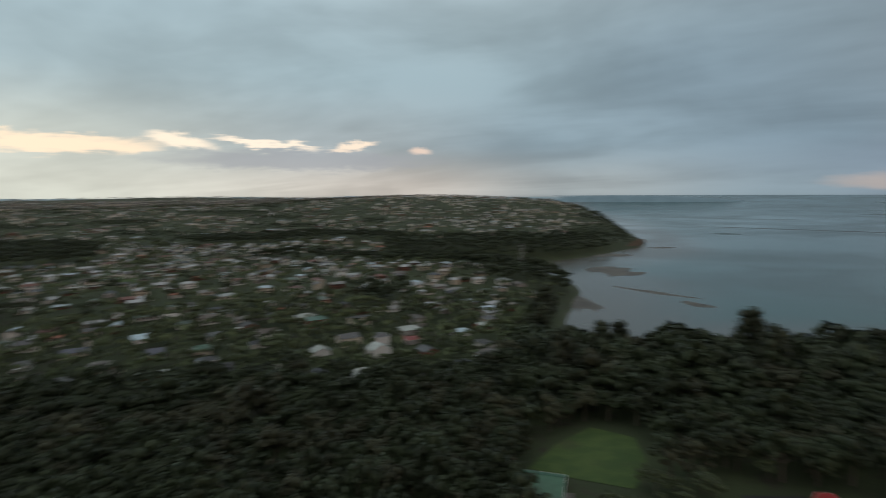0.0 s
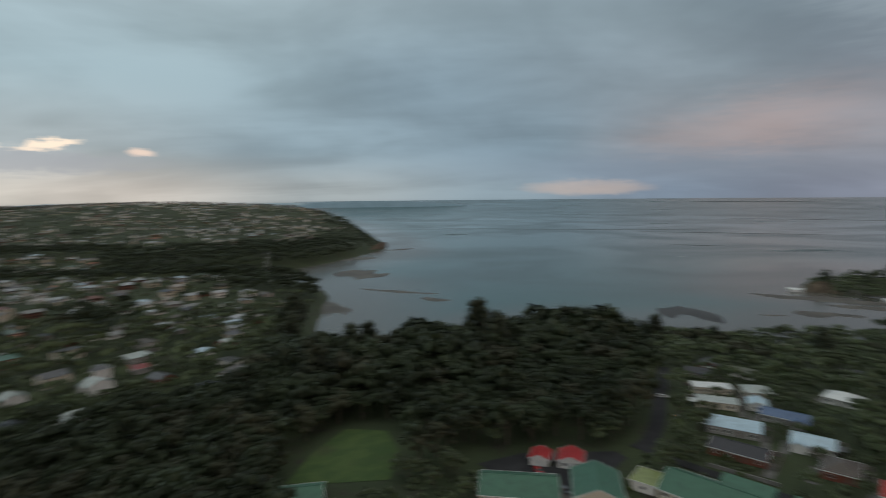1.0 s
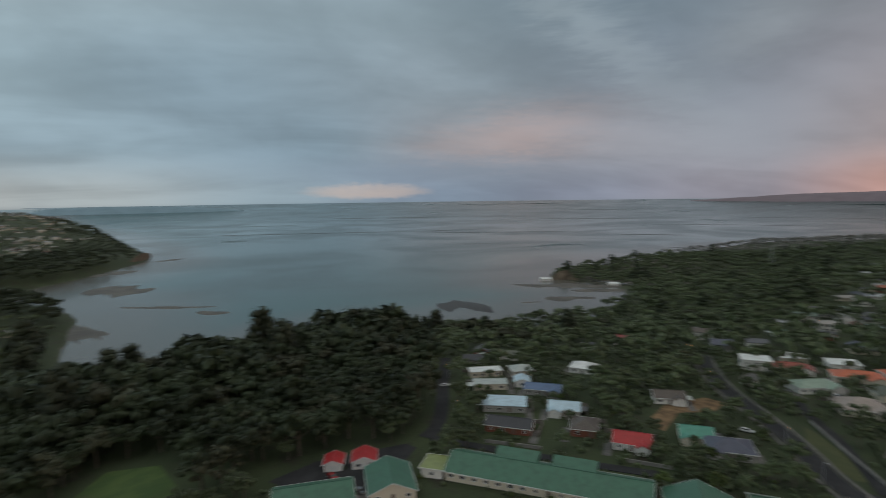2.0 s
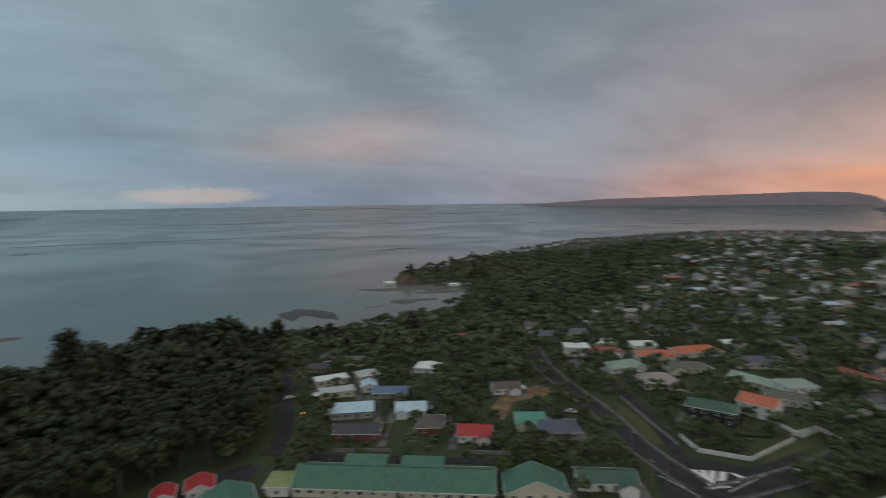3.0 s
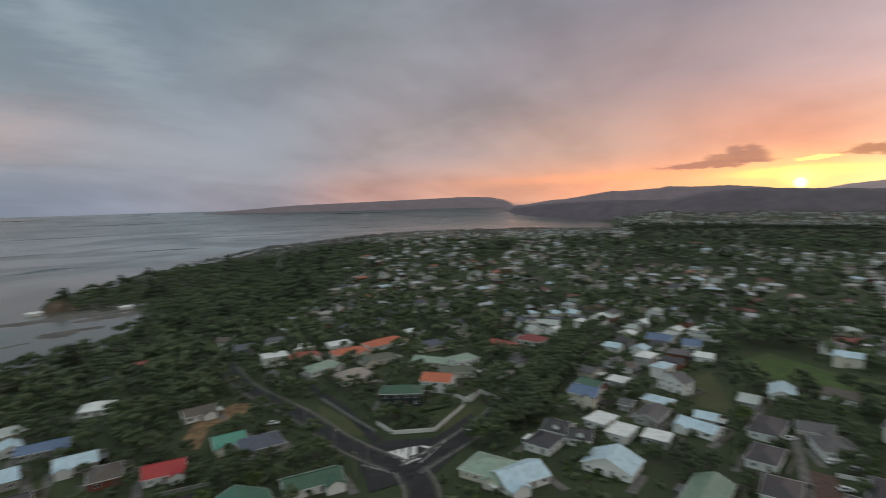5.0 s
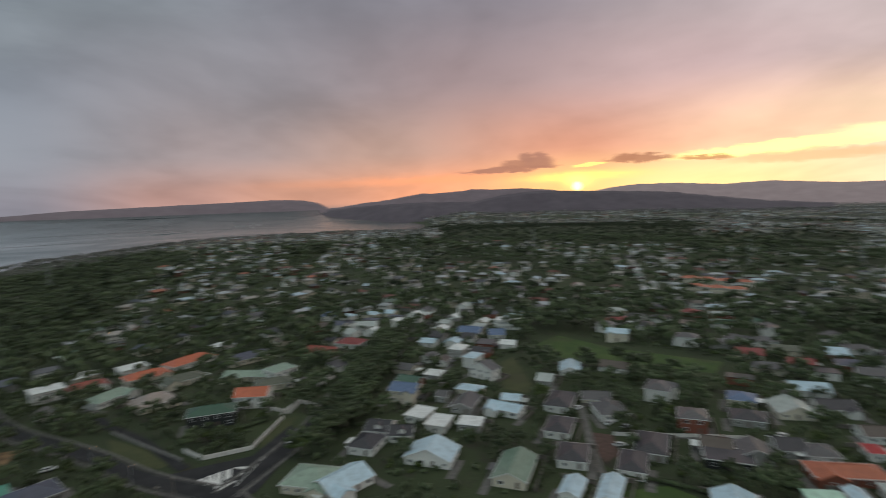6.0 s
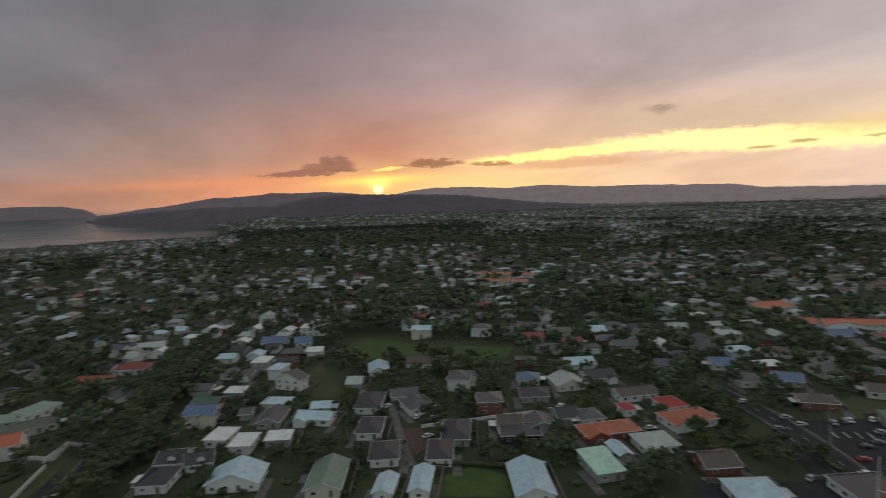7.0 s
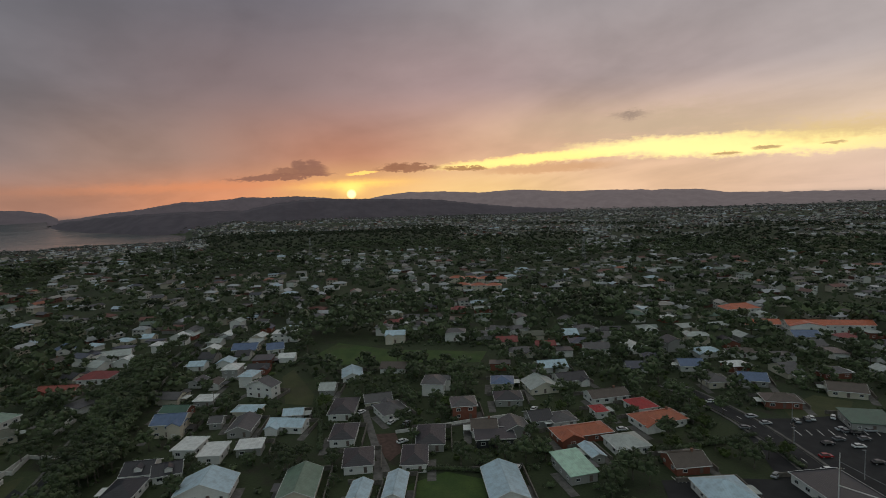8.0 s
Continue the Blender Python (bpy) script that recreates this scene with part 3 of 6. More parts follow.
def along_shore(points, step):
    out = []
    for (ax, ay), (bx, by) in zip(points, points[1:]):
        n = max(1, int(math.hypot(bx - ax, by - ay) / step))
        out += [(ax + (bx - ax) * i / n, ay + (by - ay) * i / n) for i in range(n)]
    return out + [points[-1]]


cliff([polar(60.0, 777), polar(60.6, 773), polar(61.6, 776), polar(62.8, 771)], 13, "yellow-brown sandstone cliff at the point")
cliff([polar(20.4, 1306), polar(19.8, 1232), polar(18.6, 1169)], 15, "pale eroded cliff at the headland's tip")

# ---- building kit ----
def part(name, me, parent, at=None, label="", colour=None):
    ob = new(name, me)
    ob.parent = parent
    if at is not None:
        ob.matrix_basis = at
    if colour:
        ob.color = (*colour, 1.0)
    if label:
        ob["label"] = label
    return ob


class Shape:
    """Vertices and faces collected before they become one mesh."""

    def __init__(self):
        self.v, self.f, self.m = [], [], []

    def add(self, verts, faces, mat=0):
        k = len(self.v)
        self.v += [tuple(p) for p in verts]
        self.f += [tuple(i + k for i in f) for f in faces]
        self.m += [mat] * len(faces)
        return self

    def box(self, x0, y0, z0, x1, y1, z1, mat=0):
        return self.add([(x0, y0, z0), (x1, y0, z0), (x1, y1, z0), (x0, y1, z0), (x0, y0, z1), (x1, y0, z1), (x1, y1, z1), (x0, y1, z1)],
                        [(0, 3, 2, 1), (4, 5, 6, 7), (0, 1, 5, 4), (1, 2, 6, 5), (2, 3, 7, 6), (3, 0, 4, 7)], mat)

    def tube(self, a, b, ra, rb, n=6, mat=0):
        a, b = Vector(a), Vector(b)
        q = (b - a).to_track_quat("Z", "Y")
        ring = [Vector((math.cos(2 * math.pi * i / n), math.sin(2 * math.pi * i / n), 0)) for i in range(n)]
        vs = [a + q @ (p * ra) for p in ring] + [b + q @ (p * rb) for p in ring]
        return self.add(vs, [(i, (i + 1) % n, n + (i + 1) % n, n + i) for i in range(n)] + [tuple(range(n))[::-1], tuple(range(n, 2 * n))], mat)

    def mesh(self, name, *mats, smooth_faces=False):
        me = mesh_of(name, self.v, self.f, None, smooth_faces)
        for m in mats:
            me.materials.append(m)
        if len(mats) > 1:
            me.polygons.foreach_set("material_index", self.m)
        return me


def roof_shape(kind, w, d, rise, over=0.55, thick=0.16):
    """A roof over a w by d plan, eaves at height 0, ridge along x."""
    s = Shape()
    X, Y = w / 2 + over, d / 2 + over
    if kind == "gable":
        drop = over * rise / (d / 2)
        top, low = [(-X, 0, rise), (X, 0, rise)], -drop
        vs = [(-X, -Y, low), (X, -Y, low), (X, 0, rise), (-X, 0, rise), (X, Y, low), (-X, Y, low)]
        under = [(x, y, z - thick) for x, y, z in vs]
        s.add(vs + under, [(0, 1, 2, 3), (3, 2, 4, 5), (7, 6, 9, 8), (8, 9, 11, 10), (0, 6, 7, 1), (1, 7, 8, 2), (2, 8, 10, 4), (4, 10, 11, 5), (5, 11, 9, 3), (3, 9, 6, 0)])
    elif kind == "hip":
        r = max(0.4, w / 2 - d / 2)
        vs = [(-X, -Y, 0), (X, -Y, 0), (X, Y, 0), (-X, Y, 0), (-r, 0, rise), (r, 0, rise)]
        under = [(x, y, -thick) for x, y, z in vs[:4]]
        s.add(vs + under, [(0, 1, 5, 4), (1, 2, 5), (2, 3, 4, 5), (3, 0, 4), (0, 6, 7, 1), (1, 7, 8, 2), (2, 8, 9, 3), (3, 9, 6, 0), (6, 9, 8, 7)])
    elif kind == "mono":
        s.add([(-X, -Y, 0), (X, -Y, 0), (X, Y, rise * 0.5), (-X, Y, rise * 0.5), (-X, -Y, thick), (X, -Y, thick), (X, Y, rise * 0.5 + thick), (-X, Y, rise * 0.5 + thick)],
              [(0, 3, 2, 1), (4, 5, 6, 7), (0, 1, 5, 4), (1, 2, 6, 5), (2, 3, 7, 6), (3, 0, 4, 7)])
    else:
        rings = [[(a * sx_, b * sy_, z) for sx_, sy_ in ((-1, -1), (1, -1), (1, 1), (-1, 1))] for a, b, z in ((X, Y, 0), (X, Y, 0.36), (X - 0.2, Y - 0.2, 0.36), (X - 0.2, Y - 0.2, 0.2))]
        s.add([p for q in rings for p in q], [(3, 2, 1, 0), (12, 13, 14, 15)] + [(4 * k + i, 4 * k + (i + 1) % 4, 4 * k + 4 + (i + 1) % 4, 4 * k + 4 + i) for k in range(3) for i in range(4)])
    return s


def edge_ring(w, d, lo, hi, over=0.55, t=0.11):
    """One band round the eaves of a w by d roof."""
    s = Shape()
    X, Y = w / 2 + over + 0.004, d / 2 + over + 0.004
    sides = ((-1, -1), (1, -1), (1, 1), (-1, 1))
    rings = [[(a * sx_, b * sy_, z) for sx_, sy_ in sides] for a, b, z in ((X + t, Y + t, lo), (X + t, Y + t, hi), (X, Y, hi), (X, Y, lo))]
    return s.add([p for r_ in rings for p in r_], [(4 * k + i, 4 * k + (i + 1) % 4, 4 * ((k + 1) % 4) + (i + 1) % 4, 4 * ((k + 1) % 4) + i) for k in range(4) for i in range(4)])


def barge_board(d, rise, over=0.55):
    """The white boards up one gable, as one bent piece."""
    Y, low = d / 2 + over, -over * rise / (d / 2)
    line = ((-Y, low), (0, rise), (Y, low))
    vs = [(x, y, z + k) for x in (0.004, 0.08) for y, z in line for k in (-0.22, 0.03)]
    fs = []
    for a in (0, 2):
        fs += [(a, a + 1, a + 3, a + 2), (a + 6, a + 8, a + 9, a + 7), (a + 1, a + 7, a + 9, a + 3), (a, a + 2, a + 8, a + 6)]
    return Shape().add(vs, fs + [(0, 6, 7, 1), (4, 5, 11, 10)])


def trims(kind, w, d, rise, body, at, fine, over=0.55):
    """White gutters and barge boards, each a part of the house."""
    X, Y = w / 2 + over, d / 2 + over
    if kind == "hip" or kind == "flat":
        lo, hi = (-0.2, 0.03) if kind == "hip" else (0.05, 0.4)
        part("gutter", edge_ring(w, d, lo, hi).mesh("gutter", M_TRIM), body, at, "white gutter round the eaves")
    elif kind == "gable" and fine:
        low = -over * rise / (d / 2)
        gutter, barge = Shape().box(-X, 0.004, low - 0.2, X, 0.12, low + 0.02).mesh("gutter", M_TRIM), barge_board(d, rise).mesh("barge_board", M_TRIM)
        for turn in (0, 180):
            part("gutter", gutter, body, at @ pose(0, 0, 0, 0, 0, turn) @ pose(0, Y, 0), "white gutter along the eaves")
            part("barge_board", barge, body, at @ pose(0, 0, 0, 0, 0, turn) @ pose(X, 0, 0), "white barge boards up the gable")


def wall_shape(kind, w, d, high, rise, deep=2.2):
    s = Shape().box(-w / 2, -d / 2, -deep, w / 2, d / 2, high)
    if kind == "gable":
        for x in (-w / 2, w / 2):
            k = 0.12 if x < 0 else -0.12
            s.add([(x, -d / 2, high), (x, d / 2, high), (x, 0, high + rise - 0.18), (x + k, -d / 2, high), (x + k, d / 2, high), (x + k, 0, high + rise - 0.18)],
                  [(0, 1, 2), (3, 5, 4), (0, 2, 5, 3), (1, 4, 5, 2)])
    if kind == "mono":
        s.add([(-w / 2, d / 2, high), (w / 2, d / 2, high), (w / 2, d / 2, high + rise * 0.45), (-w / 2, d / 2, high + rise * 0.45), (-w / 2, -d / 2, high), (w / 2, -d / 2, high)],
              [(0, 1, 2, 3), (0, 3, 4), (1, 5, 2)])
    return s


WINDOWS = {}


def window_mesh(w, h):
    """Frame and pane as two meshes, centre at 0, facing -y."""
    key = (w, h)
    if key not in WINDOWS:
        t = 0.14
        xs, zs = (-w / 2, -w / 2 + t, -0.03, 0.03, w / 2 - t, w / 2), (-h / 2, -h / 2 + t, h / 2 - t, h / 2)

        def sash(glazed):
            s = Shape()
            s.add([(x, -0.08, z) for z in zs for x in xs] + [(x, 0.03, z) for z in zs for x in xs], [])
            for j in range(3):
                for i in range(5):
                    a = j * 6 + i
                    if not (j == 1 and i in (1, 3)):
                        s.f.append((a, a + 1, a + 7, a + 6))
                        s.m.append(0)
                        continue
                    for p_, q_ in ((a, a + 1), (a + 1, a + 7), (a + 7, a + 6), (a + 6, a)):
                        s.f.append((p_, q_, q_ + 24, p_ + 24))
                        s.m.append(0)
                    if glazed:
                        s.f.append((a + 24, a + 25, a + 31, a + 30))
                        s.m.append(1)
            rim = [0, 1, 2, 3, 4, 5, 11, 17, 23, 22, 21, 20, 19, 18, 12, 6]
            for p_, q_ in zip(rim, rim[1:] + rim[:1]):
                s.f.append((p_, p_ + 24, q_ + 24, q_))
                s.m.append(0)
            return s

        f, both = sash(False), sash(True)
        p = Shape().box(-w / 2 + t + 0.004, -0.03, -h / 2 + t + 0.004, w / 2 - t - 0.004, -0.005, h / 2 - t - 0.004)
        WINDOWS[key] = f.mesh("window", M_TRIM), p.mesh("pane", M_GLASS), both.mesh("window", M_TRIM, M_GLASS)
    return WINDOWS[key]


DOOR = Shape().box(-0.45, -0.08, 0, 0.45, 0.02, 2.0).box(-0.55, -0.05, 0, -0.45, 0.02, 2.1).box(0.45, -0.05, 0, 0.55, 0.02, 2.1).mesh("door", M_DOOR)
GARAGE = Shape().box(-1.3, -0.08, 0, 1.3, 0.02, 2.1).box(-1.3, -0.1, 0.5, 1.3, -0.08, 0.55).box(-1.3, -0.1, 1.0, 1.3, -0.08, 1.05).box(-1.3, -0.1, 1.5, 1.3, -0.08, 1.55).mesh("garage_door", M_TRIM)
CHIMNEY = Shape().box(-0.35, -0.35, -1.6, 0.35, 0.35, 1.0).box(-0.42, -0.42, 1.0, 0.42, 0.42, 1.12).mesh("chimney", M_BRICK)
rng = random.Random(7)
FOOT = []      # plans of the houses: x, y, turn, half width, half depth


def house(x, y, turn, w, d, kind, storeys, roof, wall, fine=True, extra=""):
    """One house: plan w by d, front towards its own -y."""
    if fine and extra != "plain":      # the plans in the list run to the eaves
        w, d = w * 0.9, d * 0.9
    roof_kind, axis = (kind[:-2], kind[-1]) if kind[-2:] in ("_x", "_y") else (kind, "x")
    colour, words = ROOFS[roof]
    wcolour, wwords = WALLS[wall]
    high = 3.05 + 2.7 * (storeys - 1)
    rw, rd = (w, d) if axis == "x" else (d, w)
    if roof_kind in ("gable", "hip") and axis == "x" and d > w and roof_kind == "hip":
        rw, rd, axis = d, w, "y"
    rise = {"gable": 0.21 * rd, "hip": 0.22 * rd, "mono": 0.16 * rd, "flat": 0.2}[roof_kind]
    body = new("house")
    body.matrix_basis = pose(x, y, float(ground(x, y)[0]) + 0.05, 0, 0, turn)
    tagged(body, "%s %s house with a %s %s roof" % ({1: "single-storey", 2: "two-storey"}[storeys], wwords, words, {"gable": "gabled", "hip": "hipped", "mono": "sloping", "flat": "flat"}[roof_kind]), "house", group="houses of the suburb")
    spin = pose(0, 0, 0, 0, 0, 90 if axis == "y" else 0)
    FOOT.append((x, y, radians(turn), w / 2, d / 2))
    part("wall", wall_shape(roof_kind, rw, rd, high, rise).mesh("wall", M_WALL), body, spin, "", wcolour)
    part("roof", roof_shape(roof_kind, rw, rd, rise).mesh("roof", M_ROOF), body, pose(0, 0, high + 0.02) @ spin, "", colour)
    trims(roof_kind, rw, rd, rise, body, pose(0, 0, high + 0.02) @ spin, fine)
    if fine and roof_kind in ("gable", "hip"):
        half = rw / 2 + 0.5 if roof_kind == "gable" else max(0.4, rw / 2 - rd / 2)
        part("ridge_cap", Shape().box(-half, -0.15, rise - 0.02, half, 0.15, rise + 0.08).mesh("ridge_cap", M_ROOF), body, pose(0, 0, high + 0.02) @ spin, "", tuple(v * 0.85 for v in colour))
    if roof_kind in ("gable", "hip") and axis == "x" and w > 9.5 and rng.random() < 0.7 and extra != "plain":
        # a wing across the front, with a roof of its own
        ww, out, side_ = w * rng.uniform(0.3, 0.42), rng.uniform(1.8, 3.4), rng.choice((-1, 1))
        long_, rise_w = d / 2 + out, min(rise * 0.92, 0.24 * ww)
        at = pose(side_ * (w / 2 - ww / 2 - 0.1), -long_ / 2 - 0.02, 0, 0, 0, 90)
        part("wing_wall", wall_shape("gable", long_, ww, high - 0.03, rise_w).mesh("wing_wall", M_WALL), body, at, "", wcolour)
        part("wing_roof", roof_shape("gable", long_, ww, rise_w, 0.45).mesh("wing_roof", M_ROOF), body, at @ pose(0, 0, high - 0.01), "", colour)
        ww_, wh_ = 1.9, 1.3
        part("window", window_mesh(ww_, wh_)[2], body, pose(side_ * (w / 2 - ww / 2 - 0.1), -long_ - 0.02, 1.55))
    if rng.random() < 0.3 and extra != "plain":
        # lean-to carport beside the house
        s_ = Shape().box(-1.6, -2.6, 2.2, 1.6, 2.6, 2.3)
        for px_ in (-1.45, 1.45):
            for py_ in (-2.4, 2.4):
                s_.tube((px_, py_, -0.6), (px_, py_, 2.2), 0.06, 0.06, 5)
        part("carport", s_.mesh("carport", M_ROOF), body, pose(rng.choice((-1, 1)) * (w / 2 + 1.75), rng.uniform(-1, 1), 0), "open carport with a flat roof", ROOFS[rng.choice(("pale", "grey", "white"))][0])
    for n_side, (length, off, yaw) in enumerate(((w, d / 2, 0), (d, w / 2, 90), (w, d / 2, 180), (d, w / 2, -90))):
        if n_side == 2:
            continue
        count = max(1, int(length / 3.9))
        for st in range(storeys):
            for i in range(count):
                along_ = (i + 0.5) / count * length - length / 2
                base = 0.6 + 2.7 * st
                at = pose(0, 0, 0, 0, 0, yaw) @ pose(along_, -off, base)
                if st == 0 and n_side == 0 and i == count // 2 and count > 1:
                    part("door", DOOR, body, pose(0, 0, 0, 0, 0, yaw) @ pose(along_, -off, 0.3))
                    continue
                ww, wh = rng.choice(((1.6, 1.2), (1.9, 1.3), (1.2, 1.1)))
                at = at @ pose(0, 0, wh / 2 + 0.35)
                frame_, pane_, both_ = window_mesh(ww, wh)
                if fine:
                    part("pane", pane_, part("window", frame_, body, at))
                else:
                    part("window", both_, body, at)
    if roof in ("brown", "terracotta", "maroon") and x % 1 < 0.35 and roof_kind in ("gable", "hip"):
        part("chimney", CHIMNEY, body, pose(w * 0.22, 0, high + rise * 0.9), "brick chimney")
    if extra == "dormer":
        at = pose(0.6, -d * 0.3, high + rise * 0.2, 0, 0, 90)
        dormer = part("dormer", wall_shape("gable", 2.6, 2.4, 1.3, 0.8, 0.6).mesh("dormer", M_WALL), body, at, "white gabled dormer", wcolour)
        part("dormer_roof", roof_shape("gable", 2.6, 2.4, 0.8, 0.3, 0.12).mesh("dormer_roof", M_ROOF), dormer, pose(0, 0, 1.32), "", colour)
        part("window", window_mesh(1.2, 1.1)[2], dormer, pose(-1.32, 0, 0.7, 0, 0, -90))
    if extra == "garage":
        part("garage_door", GARAGE, body, pose(0, -d / 2, 0.1))
    return body


# ---- plants ----
def ico(sub):
    bm = bmesh.new()
    bmesh.ops.create_icosphere(bm, subdivisions=sub, radius=1.0)
    v = np.array([p.co[:] for p in bm.verts])
    f = [tuple(q.index for q in face.verts) for face in bm.faces]
    bm.free()
    return v, f


ICO1 = ico(1)
OCTA = (np.array(((1, 0, 0), (0, 1, 0), (-1, 0, 0), (0, -1, 0), (0, 0, 1), (0, 0, -1)), float), [(0, 1, 4), (1, 2, 4), (2, 3, 4), (3, 0, 4), (1, 0, 5), (2, 1, 5), (3, 2, 5), (0, 3, 5)])


def crown_shape(seed, blobs, leaves, size, core, flat=0.85, lump=(0.45, 0.88)):
    """Leaf clumps round several uneven masses; blobs: (x, y, z, r)."""
    r_ = np.random.RandomState(seed)
    s = Shape()
    for bx, by, bz, br in blobs:
        v, f = core
        n = r_.uniform(*lump, (len(v), 1))
        s.add(v * n * br * (1, 1, flat) + (bx, by, bz), f)
        way_ = r_.normal(size=(leaves, 3))
        way_[:, 2] = np.abs(way_[:, 2]) * 0.9 - 0.25
        way_ /= np.linalg.norm(way_, axis=1)[:, None]
        c = np.array((bx, by, bz)) + way_ * br * (r_.uniform(0.6, 1.0, (leaves, 1)) + 0.35 * r_.uniform(0, 1, (leaves, 1)) ** 3) * (1, 1, flat)
        a = np.cross(way_, r_.normal(size=(leaves, 3)))
        a /= np.linalg.norm(a, axis=1)[:, None] + 1e-6
        b = np.cross(way_, a) + way_ * r_.uniform(-0.8, 0.8, (leaves, 1))
        k = size * r_.uniform(0.5, 1.3, (leaves, 1))
        quads = np.stack([c - a * k, c - b * k * 0.6, c + a * k * 0.9, c + b * k * 0.75 - way_ * k * 0.35], 1).reshape(-1, 3)
        s.add(quads, [(4 * i, 4 * i + 1, 4 * i + 2, 4 * i + 3) for i in range(leaves)])
    return s


def broad_blobs(seed, h, spread, n):
    """A lopsided crown of masses of several sizes."""
    r_ = np.random.RandomState(seed)
    out = [(0, 0, h * 0.62, spread * 0.46)]
    lean_ = r_.uniform(-0.15, 0.15, 2) * spread
    for i in range(n - 1):
        a = i * 2.4 + r_.uniform(-0.6, 0.6)
        k = spread * r_.uniform(0.25, 0.8)
        z = h * (0.9 - 0.5 * (k / spread) ** 1.3 + r_.uniform(-0.14, 0.06))
        out.append((math.cos(a) * k + lean_[0], math.sin(a) * k + lean_[1], z, spread * r_.uniform(0.17, 0.36)))
    return out


def pine_blobs(seed, h, spread, n):
    r_ = np.random.RandomState(seed)
    out = []
    for i in range(n):
        k = i / (n - 1)
        a = i * 2.1 + r_.uniform(-0.4, 0.4)
        rad = spread * (0.62 - 0.4 * k) * r_.uniform(0.4, 1.0)
        out.append((math.cos(a) * rad, math.sin(a) * rad, h * (0.4 + 0.54 * k), spread * (0.34 - 0.12 * k)))
    return out


def trunk_shape(h, r, limbs, seed):
    r_ = np.random.RandomState(seed)
    s = Shape().tube((0, 0, -1.0), (0.1, 0.05, h * 0.45), r, r * 0.7, 7).tube((0.1, 0.05, h * 0.45), (0, 0.1, h * 0.8), r * 0.7, r * 0.3, 6)
    for i in range(limbs):
        a = i * 2.4 + r_.uniform(0, 1)
        z = h * r_.uniform(0.3, 0.6)
        s.tube((0.07, 0.04, z), (math.cos(a) * h * 0.28, math.sin(a) * h * 0.28, z + h * 0.22), r * 0.4, r * 0.14, 5)
    return s


def tree_proto(name, label, seed, h, spread, n, leaves, size, leaf, pine=False):
    blobs = pine_blobs(seed, h, spread, n) if pine else broad_blobs(seed, h, spread, n)
    tree = tagged(new(name), label, "tree", group="trees")
    part("trunk", trunk_shape(h, h * 0.024, 5, seed).mesh("trunk", M_BARK), tree)
    part("crown", crown_shape(seed, blobs, leaves, size, ICO1).mesh("crown", leaf, smooth_faces=True), tree)
    return tree


class Pile:
    """Many alike pieces joined into one mesh with numpy."""

    def __init__(self):
        self.v, self.l, self.n, self.m, self.k = [], [], [], [], 0

    @staticmethod
    def template(s):
        return np.array(s.v, float), np.array([i for f in s.f for i in f], np.int64), np.array([len(f) for f in s.f], np.int64), np.array(s.m, np.int32)

    def put(self, tpl, x, y, z, turn, sx, sy=None, sz=None):
        v, l, n, m = tpl
        c, s_ = math.cos(turn), math.sin(turn)
        w = v * (sx, sy or sx, sz or sx)
        self.v.append(np.stack([w[:, 0] * c - w[:, 1] * s_ + x, w[:, 0] * s_ + w[:, 1] * c + y, w[:, 2] + z], 1))
        self.l.append(l + self.k)
        self.n.append(n)
        self.m.append(m)
        self.k += len(v)

    def mesh(self, name, *mats, rounded=False):
        me = bpy.data.meshes.new(name)
        v, l, n, m = (np.concatenate(a) for a in (self.v, self.l, self.n, self.m))
        me.vertices.add(len(v))
        me.vertices.foreach_set("co", v.ravel())
        me.loops.add(len(l))
        me.loops.foreach_set("vertex_index", l.astype(np.int32))
        me.polygons.add(len(n))
        me.polygons.foreach_set("loop_start", (np.cumsum(n) - n).astype(np.int32))
        for q in mats:
            me.materials.append(q)
        me.polygons.foreach_set("material_index", m)
        me.polygons.foreach_set("use_smooth", np.full(len(n), rounded))
        me.update(calc_edges=True)
        return me


# ---- flat pieces laid on the land ----
def laid(name, corners, material_, label, category, up=0.12, cuts=3, kind="structure"):
    bm = bmesh.new()
    face = bm.faces.new([bm.verts.new((x, y, 0)) for x, y in corners])
    bmesh.ops.triangulate(bm, faces=[face])
    bmesh.ops.subdivide_edges(bm, edges=bm.edges[:], cuts=cuts, use_grid_fill=True)
    co = np.array([v.co[:2] for v in bm.verts])
    for v, z in zip(bm.verts, ground(co[:, 0], co[:, 1])):
        v.co.z = max(z, SEA) + up
    bmesh.ops.recalc_face_normals(bm, faces=bm.faces)
    if sum(f.normal.z for f in bm.faces) < 0:
        bmesh.ops.reverse_faces(bm, faces=bm.faces)
    me = bpy.data.meshes.new(name)
    bm.to_mesh(me)
    bm.free()
    me.materials.append(material_)
    return tagged(new(name, me), label, category, kind=kind)


def along_line(points, step):
    """Evenly spaced points and directions along a rounded line."""
    pts = [np.array(p, float) for p in points]
    for _ in range(2):
        cut = [pts[0]]
        for a, b in zip(pts, pts[1:]):
            cut += [a * 0.75 + b * 0.25, a * 0.25 + b * 0.75]
        pts = cut + [pts[-1]]
    out, left = [], 0.0
    for a, b in zip(pts, pts[1:]):
        L_ = np.hypot(*(b - a))
        s = left
        while s < L_:
            out.append((a + (b - a) * s / L_, (b - a) / L_))
            s += step
        left = s - L_
    return out


ROADS = []


